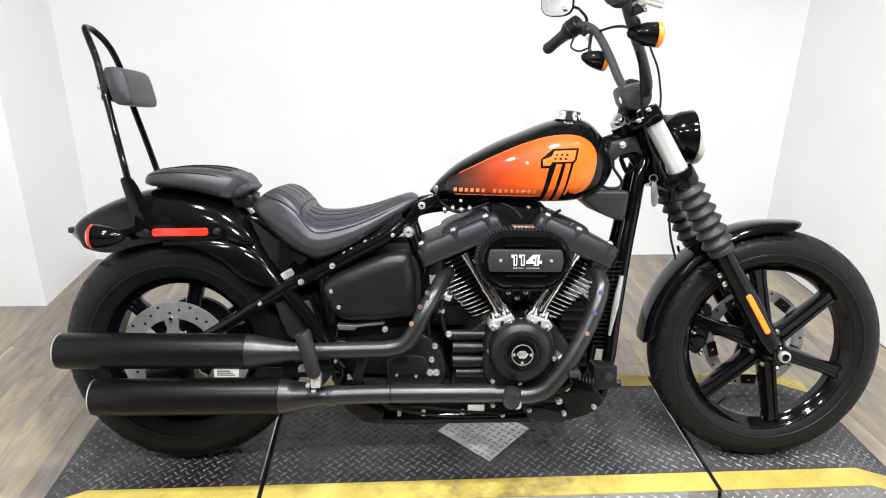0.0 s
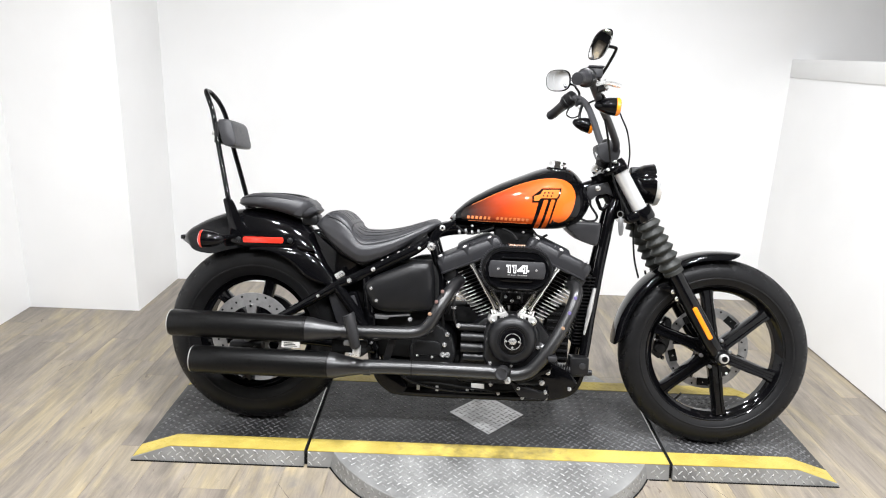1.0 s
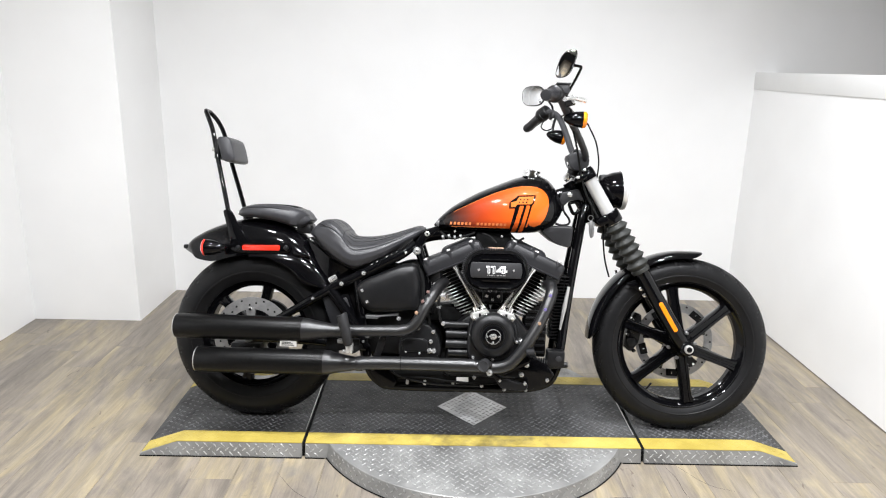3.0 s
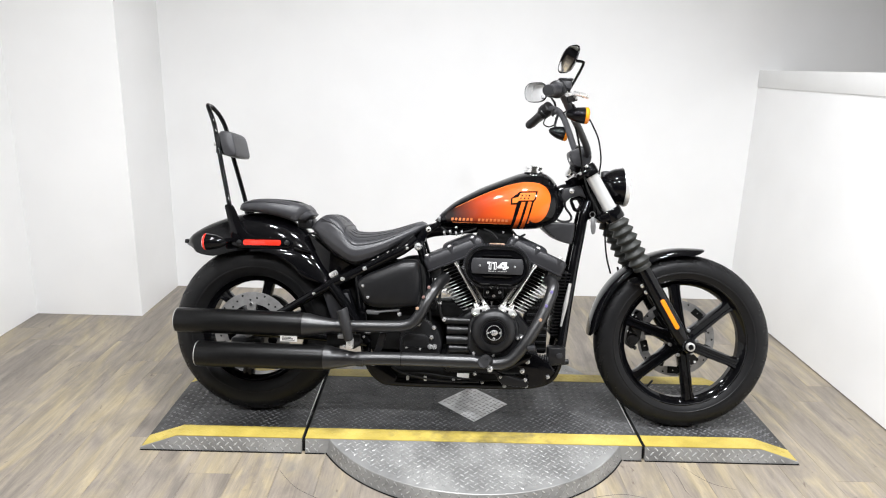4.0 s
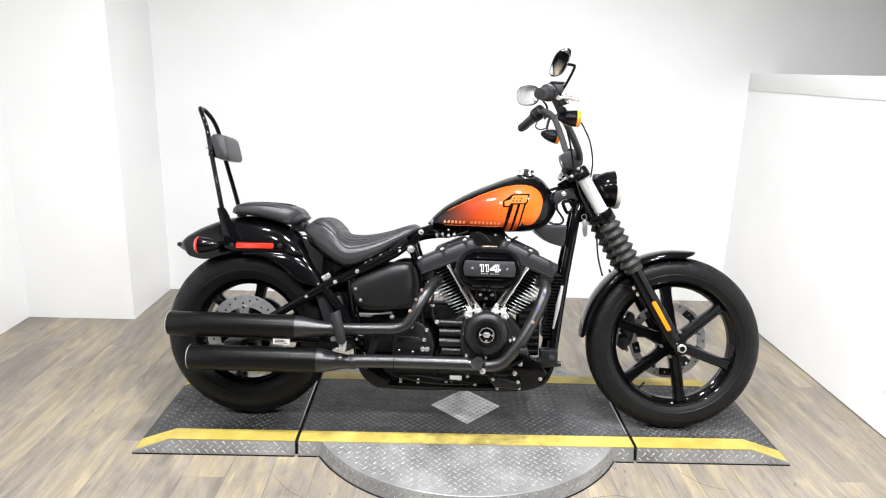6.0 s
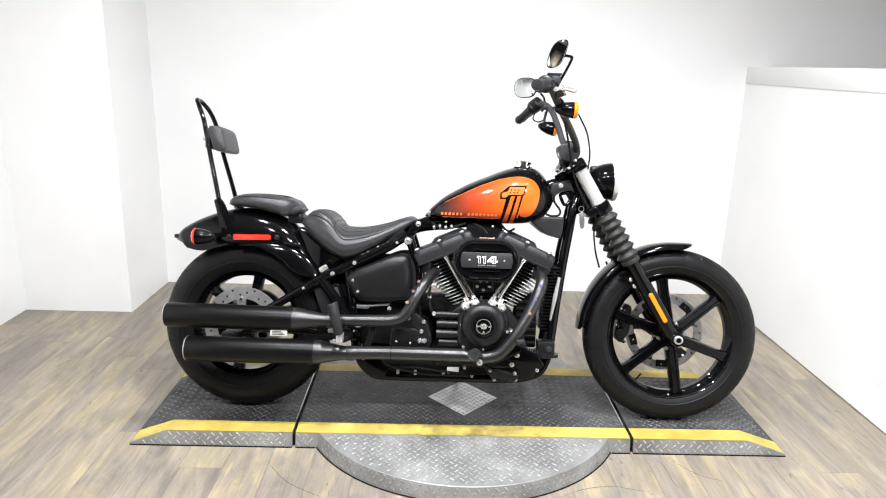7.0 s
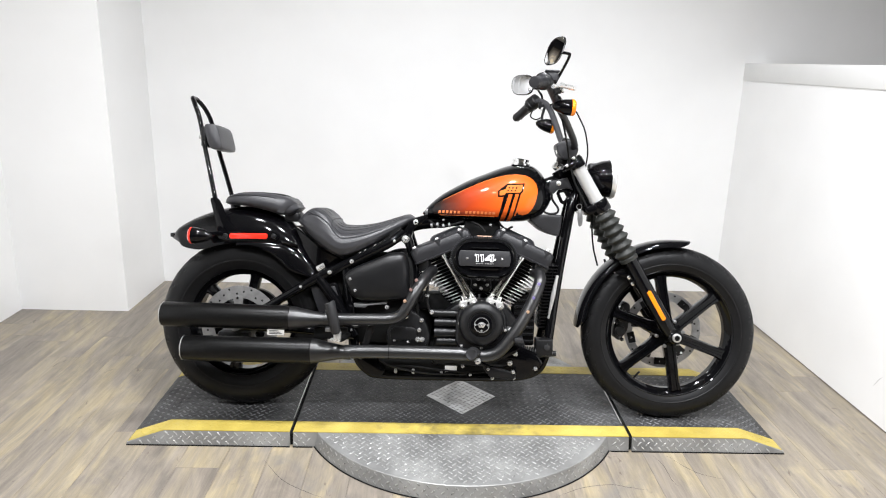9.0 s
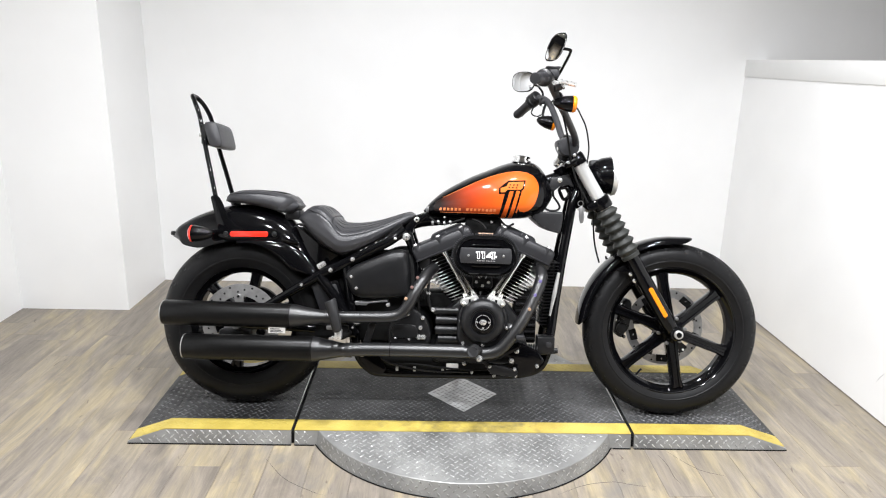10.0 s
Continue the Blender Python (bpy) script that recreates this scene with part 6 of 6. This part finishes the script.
fk = part("fork", lathe([(-0.012, 0.0), (-0.012, 0.026), (0.0, 0.030), (0.030, 0.030), (0.034, 0.0)], on_fork(0.0, -FY), FD, 28), GLOSS, bike, "telescopic fork with rubber boots")
for sgn in (-1, 1):
    if sgn > 0:
        part("fork_cap", lathe([(-0.012, 0.0), (-0.012, 0.026), (0.0, 0.030), (0.030, 0.030), (0.034, 0.0)], on_fork(0.0, FY), FD, 28), GLOSS, fk)
    part("fork_tube", lathe([(0.030, 0.0), (0.030, 0.0245), (0.260, 0.0245), (0.260, 0.0)], on_fork(0.0, FY * sgn), FD, 28), FORKT, fk, "chrome upper fork tube")
    part("lower_clamp", lathe([(0.172, 0.026), (0.172, 0.034), (0.178, 0.036), (0.210, 0.036), (0.216, 0.034), (0.216, 0.026)], on_fork(0.0, FY * sgn), FD, 28, closed=True), GLOSS, fk)
    prof = [(0.218, 0.0)]
    for k in range(6):
        s = 0.220 + k * 0.0312
        prof += [(s, 0.0285), (s + 0.0150, 0.0415), (s + 0.0175, 0.0420), (s + 0.0195, 0.0405)]
    prof += [(0.408, 0.031), (0.412, 0.035), (0.424, 0.034), (0.426, 0.0)]
    part("fork_boot", lathe(prof, on_fork(0.0, FY * sgn), FD, 32), BOOT, fk, "ribbed black rubber fork boot", smooth=25)
    leg = part("fork_leg", lathe([(0.410, 0.0), (0.410, 0.0275), (0.60, 0.0285), (0.690, 0.0280), (0.735, 0.024), (0.752, 0.014), (0.754, 0.0)], on_fork(0.0, FY * sgn), FD, 32), GLOSS, fk, "gloss black lower fork leg")
    part("axle_lug", lathe([(-0.024, 0.0), (-0.024, 0.022), (-0.020, 0.026), (0.020, 0.026), (0.024, 0.022), (0.024, 0)], (WB, (FY + 0.004) * sgn, FZ), (0, 1, 0), 28), GLOSS, leg)
    part("axle_nut", lathe([(0, 0.016), (0.012, 0.016), (0.014, 0.013), (0.014, 0.009), (0.006, 0.008), (0.006, 0)], (WB, (FY + 0.026) * sgn, FZ), (0, sgn, 0), 24), STEEL, leg, "bare steel axle end")
    part("axle_bore", lathe([(0.0065, 0.0), (0.0065, 0.009), (0.0145, 0.010), (0.0146, 0.0085), (0.0075, 0.007), (0.0075, 0)], (WB, (FY + 0.026) * sgn, FZ), (0, sgn, 0), 20), BLACK, leg)
    # amber reflector strip on the leg's outer face
    o = rounded([(-0.008, 0.552), (0.008, 0.552), (0.008, 0.676), (-0.008, 0.676)], 0.007)
    side = Vector((FD.z, 0, -FD.x))
    rr_ = [[TOPP + FD * s + side * u + Vector((0, (FY + d) * sgn, 0)) for u, s in o] for d in (0.026, 0.0305, 0.0320)]
    rr_[2] = [TOPP + FD * (0.614 + (s - 0.614) * 0.97) + side * u * 0.75 + Vector((0, (FY + 0.0325) * sgn, 0)) for u, s in o]
    part("fork_reflector", rings(rr_), AMBER, leg, "amber reflector strip")
part("front_axle", lathe([(-0.12, 0), (-0.12, 0.011), (0.12, 0.011), (0.12, 0)], (WB, 0, FZ), (0, 1, 0), 20), STEEL, fk)
for s, hx, th, nm in ((0.012, 0.040, 0.026, "upper_triple_clamp"), (0.190, 0.044, 0.034, "lower_triple_clamp")):
    c = on_fork(s)
    bm_t = box(-hx, -FY - 0.030, -th / 2, hx * 0.8, FY + 0.030, th / 2, 0.010)
    bmesh.ops.transform(bm_t, matrix=Matrix.Translation(c + Vector((-0.012, 0, -0.004))) @ pose(0, 0, 0, 0, -31.3, 0), verts=bm_t.verts)
    part(nm, bm_t, GLOSS, fk)
bolts("clamp_bolt", [(1.200, -0.118, 0.950), (1.222, -0.120, 0.978)], 0.0065, fk)
part("fork_lock", lathe([(0, 0.016), (0.012, 0.016), (0.014, 0.012), (0.014, 0)], (1.178, -0.02, 0.952), (-0.6, -0.4, 0.4), 18), CHROME, fk)

# headlamp
hl = part("headlamp", lathe([(-0.094, 0.0), (-0.092, 0.012), (-0.080, 0.034), (-0.055, 0.055), (-0.025, 0.067), (0.0, 0.0705), (0.010, 0.0705), (0.010, 0.06)], (1.374, 0, 0.912), (1, 0, 0.02), 40), GLOSS, bike, "gloss black headlamp with a bright rim")
part("headlamp_rim", lathe([(0.006, 0.066), (0.006, 0.0735), (0.012, 0.0755), (0.022, 0.0735), (0.026, 0.066), (0.018, 0.062)], (1.374, 0, 0.912), (1, 0, 0.02), 44, closed=True), FORKT, hl, "chrome headlamp rim")
part("headlamp_lens", lathe([(0.018, 0.065), (0.026, 0.050), (0.031, 0.025), (0.032, 0.0)], (1.374, 0, 0.912), (1, 0, 0.02), 40), GLASS, hl, "clear headlamp lens")
part("headlamp_mount", box(1.300, -0.022, 0.895, 1.345, 0.022, 0.970, 0.008), MATTE, hl)
for k in range(3):
    part("wire", tube([(1.255 + 0.008 * k, -0.055, 0.900 - 0.01 * k), (1.262 + 0.010 * k, -0.070, 0.850), (1.275 + 0.012 * k, -0.060, 0.790 + 0.006 * k)], 0.0045, 8), BLACK, bike)

# front fender


def fender_round(n=44):
    rs = []
    for k in range(n):
        f = k / (n - 1)
        a = radians(178 - (178 - 80) * f)
        tip = min(1, min(f, 1 - f) / 0.06)
        w = 0.036 + 0.025 * math.sqrt(max(tip * (2 - tip), 0))
        R0 = 0.3575 + 0.004 * max(0, (f - 0.92) / 0.08)
        dep = 0.008 + 0.018 * tip
        ring = []
        for j in range(13):
            t = -math.pi / 2 + math.pi * j / 12
            u = math.copysign(abs(math.sin(t)) ** 0.75, t)
            v = abs(math.cos(t)) ** 0.75
            r = R0 - dep * (1 - v)
            ring.append((WB + r * math.cos(a), w * u, FZ + r * math.sin(a)))
        rs.append(ring)
    bm = rings(rs, closed=False, cap=False)
    bmesh.ops.recalc_face_normals(bm, faces=bm.faces)
    bmesh.ops.solidify(bm, geom=bm.faces[:], thickness=0.002)
    return bm


ff = part("front_fender", fender_round(), GLOSS, bike, "gloss black front fender", smooth=50)
for sgn in (-1, 1):
    part("fender_bracket", slab(rounded([(1.395, 0.560), (1.470, 0.585), (1.520, 0.520), (1.480, 0.500), (1.440, 0.545)], 0.01), 0.070 * sgn, 0.080 * sgn, 0.002), GLOSS, ff)
    for bx, bz in ((1.455, 0.546), (1.470, 0.522)):
        part("fender_bolt", lathe([(0, 0.008), (0.006, 0.008), (0.009, 0.004), (0.009, 0)], (bx, 0.080 * sgn, bz), (0, sgn, 0), 14), CHROME, ff)
fc = part("front_caliper", slab(rounded([(1.432, 0.300), (1.462, 0.278), (1.492, 0.322), (1.500, 0.375), (1.498, 0.430), (1.468, 0.440), (1.448, 0.390), (1.438, 0.350)], 0.012), 0.045, 0.105, 0.006), MATTE, bike, "black front brake caliper")
for cz_, cx_ in ((0.322, 1.462), (0.375, 1.473)):
    part("caliper_piston_boss", lathe([(0.004, 0.022), (-0.010, 0.020), (-0.013, 0.014), (-0.013, 0)], (cx_, 0.045, cz_), (0, 1, 0), 22), MATTE, fc)
for bx, bz in ((1.462, 0.412), (1.446, 0.350), (1.470, 0.288)):
    part("caliper_bolt", lathe([(0.004, 0.0075), (-0.008, 0.0075), (-0.011, 0.004), (-0.011, 0)], (bx, 0.045, bz), (0, 1, 0), 12), CHROME, fc)
part("brake_line", tube([(1.448, 0.060, 0.430), (1.420, 0.060, 0.470), (1.410, 0.070, 0.540), (1.395, 0.075, 0.600)], 0.004, 8), BLACK, fc)

# ---- handlebar and controls
part("riser", lathe([(-0.045, 0.0), (-0.045, 0.020), (-0.020, 0.026), (0.020, 0.034), (0.045, 0.034), (0.052, 0.028), (0.052, 0)], (1.212, 0, 1.005), (0.35, 0, 0.94), 28), MATTE, bike, "black handlebar riser")
part("riser_clamp", slab(rounded([(1.166, 1.026), (1.172, 1.040), (1.219, 1.054), (1.252, 1.026), (1.246, 0.990), (1.208, 0.976), (1.180, 0.988)], 0.014), -0.062, 0.022, 0.005, 2), GREYP, bike, "dark grey handlebar clamp")
part("clamp_bolt", lathe([(0, 0.009), (0.012, 0.009), (0.014, 0)], (1.182, -0.045, 1.008), (-0.9, 0, -0.3), 12), CHROME, bike)
# right (sgn -1) and left side, a little apart as the steering is turned
SIDES = {
    -1: dict(path=[(1.224, 0.0, 1.022), (1.233, -0.045, 1.020), (1.226, -0.090, 1.044), (1.185, -0.165, 1.098), (1.145, -0.225, 1.146), (1.113, -0.275, 1.187), (1.097, -0.305, 1.203), (1.070, -0.345, 1.210), (1.036, -0.425, 1.192)],
             mirror=(1.106, -0.362, 1.306), face=(-0.25, -0.93, -0.21), size=(0.028, 0.043), lean=(-0.35, -0.10), signal=(1.117, -0.255, 1.144),
             stem=[(1.120, -0.285, 1.215), (1.142, -0.310, 1.258), (1.158, -0.335, 1.296), (1.152, -0.343, 1.303), (1.125, -0.350, 1.304)],
             lever=[(1.192, -0.267, 1.203), (1.170, -0.277, 1.206), (1.143, -0.300, 1.206), (1.118, -0.345, 1.196), (1.096, -0.425, 1.180)], pivot=(1.140, -0.272, 1.205), drop=-0.05),
    1: dict(path=[(1.222, 0.0, 1.030), (1.221, 0.050, 1.034), (1.208, 0.100, 1.065), (1.194, 0.165, 1.135), (1.178, 0.235, 1.203), (1.160, 0.272, 1.234), (1.136, 0.310, 1.246), (1.105, 0.355, 1.232), (1.050, 0.425, 1.184)],
            mirror=(1.074, 0.385, 1.327), face=(-0.75, -0.66, -0.03), size=(0.064, 0.043), lean=(0.0, 0.08), signal=(1.117, 0.205, 1.144),
            stem=[(1.150, 0.285, 1.240), (1.150, 0.300, 1.268), (1.142, 0.330, 1.290), (1.136, 0.360, 1.306), (1.105, 0.400, 1.322)],
            lever=[(1.158, 0.285, 1.212), (1.150, 0.320, 1.226), (1.135, 0.375, 1.232), (1.095, 0.430, 1.205), (1.078, 0.450, 1.190)], pivot=(1.147, 0.280, 1.216), drop=-0.22),
}
for sgn in (-1, 1):
    S = SIDES[sgn]
    hb = part("handlebar", tube(S["path"], 0.0125, 16), BARCOAT, bike, "dark grey ape-hanger handlebar")
    g0, g1 = Vector(S["path"][-2]), Vector(S["path"][-1])
    d = (g1 - g0).normalized()
    part("grip", lathe([(-0.004, 0.0), (-0.004, 0.021), (0.004, 0.0235), (0.010, 0.019), (0.070, 0.0172), (0.086, 0.0190), (0.094, 0.0172), (0.096, 0.0)], g0, d, 24), ROCKER, hb, "black rubber grip")
    cb = g0 - d * 0.024
    sw = part("switch_housing", lathe([(-0.030, 0.0), (-0.030, 0.020), (-0.026, 0.027), (-0.006, 0.029), (-0.004, 0.0265), (0.0, 0.0265), (0.002, 0.030), (0.018, 0.029), (0.022, 0.024), (0.022, 0.0)], cb, d, 22), MATTE, hb, "black switch housing")
    part("switch_button", box(cb.x - 0.032, cb.y - 0.008, cb.z - 0.004, cb.x - 0.020, cb.y + 0.008, cb.z + 0.012, 0.003), GREYP, sw)
    part("switch_button", box(cb.x - 0.028, cb.y - 0.006, cb.z - 0.022, cb.x - 0.018, cb.y + 0.006, cb.z - 0.010, 0.003), GREYP, sw)
    perch = Vector(S["path"][5])
    part("lever", tube(S["lever"], [0.0075, 0.0085, 0.0065, 0.0055, 0.0065], 12), ALU if sgn < 0 else MATTE, hb, "bare aluminium lever" if sgn < 0 else "black lever")
    pv = Vector(S["pivot"])
    lc = part("lever_clamp", tube([perch + d * 0.006 + Vector((0, 0, 0.004)), perch.lerp(pv, 0.6), pv + Vector((0.004, 0, -0.006))], [0.019, 0.019, 0.015], 14), MATTE, hb)
    part("lever_pivot", lathe([(-0.013, 0.0), (-0.013, 0.008), (-0.010, 0.0095), (0.010, 0.0095), (0.013, 0.008), (0.013, 0.0)], pv + Vector((0.006, -0.010, 0)), (0.15, 0.1, 1), 16), ALU, lc, "bare aluminium lever pivot")
    part("pivot_bolt", lathe([(0, 0.006), (-0.006, 0.006), (-0.008, 0.003), (-0.008, 0)], pv + Vector((0.008, -0.011, -0.012)), (0.15, 0.1, 1), 12), CHROME, lc)
    for dd in (0.034, 0.040, 0.046):
        part("housing_ring", lathe([(-0.002, 0.024), (0, 0.0268), (0.002, 0.024)], g0 - d * dd, d, 20), GREYP, sw)
    ms = part("mirror_stem", tube(S["stem"], 0.0048, 10), GLOSS, hb, "black mirror stem")
    mo = []
    mc_, nrm = Vector(S["mirror"]), Vector(S["face"]).normalized()
    sx = nrm.cross(Vector((0, 0, 1))).normalized()
    sy = sx.cross(nrm)
    for dpt, k_ in ((0.0, 1.0), (0.004, 1.03), (0.014, 0.85), (0.022, 0.45)):
        ring = []
        for j in range(28):
            a = 2 * math.pi * j / 28
            u = math.copysign(abs(math.cos(a)) ** 0.72, math.cos(a)) * S["size"][0]
            v = math.copysign(abs(math.sin(a)) ** 0.72, math.sin(a)) * S["size"][1]
            u, v = u + v * S["lean"][0], v + u * S["lean"][1]
            ring.append(mc_ - nrm * dpt + sx * u * k_ + sy * v * k_)
        mo.append(ring)
    mh = part("mirror_shell", rings(mo), GLOSS, ms, "black mirror shell")
    part("mirror_glass", rings([[p + (mc_ - p) * 0.05 + nrm * 0.0006 for p in mo[0]], [p + (mc_ - p) * 0.07 + nrm * 0.0012 for p in mo[0]]]), MIRROR, mh, "mirror glass")
    tc_ = Vector(S["signal"])
    ts = part("turn_signal", lathe([(0.0, 0.0), (0.004, 0.009), (0.020, 0.019), (0.042, 0.026), (0.068, 0.0285), (0.070, 0.0)], tc_, (1, 0, S["drop"]), 28), GLOSS, hb, "gloss black bullet turn signal")
    part("lens", lathe([(0.067, 0.0), (0.067, 0.0285), (0.076, 0.0285), (0.081, 0.024), (0.084, 0.0)], tc_, (1, 0, S["drop"]), 28), AMBER, ts, "amber lens")
    part("stalk", tube([tc_ + Vector((0.027, 0, 0.010)), tc_ + Vector((0.028, 0.012, 0.030)), perch + Vector((0.004, 0.004, -0.006))], 0.0055, 10), MATTE, ts)
rsv = part("front_master_cylinder", box(1.084, -0.330, 1.216, 1.126, -0.294, 1.246, 0.006), GREYP, bike, "dark grey front brake reservoir")
part("reservoir_lid", box(1.081, -0.333, 1.245, 1.129, -0.291, 1.251, 0.002), GREYP, rsv)
part("brake_hose", tube([(1.120, -0.265, 1.180), (1.180, -0.160, 1.172), (1.235, -0.050, 1.158), (1.262, 0.010, 1.140), (1.285, 0.020, 1.098), (1.297, 0.025, 1.051), (1.300, 0.020, 1.006), (1.292, 0.010, 0.950)], 0.0030, 8), BLACK, bike)
part("clutch_cable", tube([(1.180, 0.255, 1.222), (1.181, 0.100, 1.211), (1.177, -0.040, 1.190), (1.172, -0.140, 1.158), (1.160, -0.190, 1.130), (1.175, -0.185, 1.074), (1.196, -0.140, 1.017), (1.211, -0.115, 0.960), (1.234, -0.115, 0.886), (1.279, -0.118, 0.805)], 0.0036, 8), BLACK, bike)
part("throttle_cable", tube([(1.312, -0.060, 0.790), (1.313, -0.060, 0.722), (1.322, -0.060, 0.648), (1.340, -0.060, 0.584)], 0.0032, 8), BLACK, bike)
part("wire_loop", tube([(1.115, 0.300, 1.210), (1.105, 0.290, 1.180), (1.125, 0.270, 1.165), (1.145, 0.240, 1.170)], 0.0028, 8), BLACK, bike)
kt = part("key_ring", lathe([(0, 0.011), (-0.002, 0.011), (-0.002, 0.009), (0, 0.009)], (1.258, -0.085, 0.803), (0.6, 1, 0), 24, closed=True), DSTEEL, bike, "bright steel key ring")
part("key_tag", slab(rounded([(1.252, 0.790), (1.264, 0.796), (1.272, 0.760), (1.270, 0.732), (1.258, 0.728), (1.252, 0.755)], 0.007), -0.090, -0.086, 0.001), DSTEEL, kt)

# ---------------------------------------------------------------- floor planks
PLANK_W, PLANK_L = 0.150, 1.22


def plank_mesh(w, l):
    bm = box(-w / 2 + 0.0003, -l / 2 + 0.0003, -0.006, w / 2 - 0.0003, l / 2 - 0.0003, 0.0)
    top = [e for e in bm.edges if all(v.co.z > -0.001 for v in e.verts)]
    bmesh.ops.bevel(bm, geom=top, offset=0.0004, segments=1, affect="EDGES")
    me = bpy.data.meshes.new("plank")
    bm.to_mesh(me)
    bm.free()
    me.materials.append(FLOOR)
    return me


full_plank = plank_mesh(PLANK_W, PLANK_L)
rng = random.Random(5)
cols = int((X_FAR - X_L) / PLANK_W) + 1
for i in range(cols):
    x = X_L + (i + 0.5) * PLANK_W
    y = Y_F - rng.random() * PLANK_L
    while y < Y_B:
        ob = new("plank", full_plank)
        ob.location = (x, y + PLANK_L / 2, 0)
        ob.parent = floor
        y += PLANK_L

# thin dark scratches in the vinyl
SCUFF = mat("dark_scratch", (0.07, 0.06, 0.055), rough=0.7, var=0.3, scale=60)
for pts in ([(0.72, 1.367), (0.738, 1.296), (0.739, 1.211), (0.749, 1.173)], [(0.321, 1.109), (0.416, 1.16), (0.516, 1.181), (0.571, 1.169), (0.642, 1.152)],
            [(-0.674, 1.297), (-0.587, 1.183), (-0.491, 1.117), (-0.432, 1.088)], [(0.757, 1.386), (0.837, 1.263), (0.937, 1.215)]):
    sc_ = tube([(x, y, -0.0004) for x, y in pts], [0.0005] + [0.0011] * (len(pts) - 2) + [0.0004], 6, 6)
    part("scratch", sc_, SCUFF, floor)
WALLSCUFF = mat("grey_wall_scuff", (0.42, 0.42, 0.42), rough=0.6, var=0.2, scale=60)
scuff_mark = finish("wall_scuff", tube([(X_R + 0.0003, 1.666, 0.145), (X_R - 0.0002, 1.648, 0.176), (X_R + 0.0003, 1.626, 0.202)], [0.0004, 0.0012, 0.0004], 8, 5), WALLSCUFF)
tagged(scuff_mark, "faint grey scuff streak on the white partition", "scuff", kind="structure")
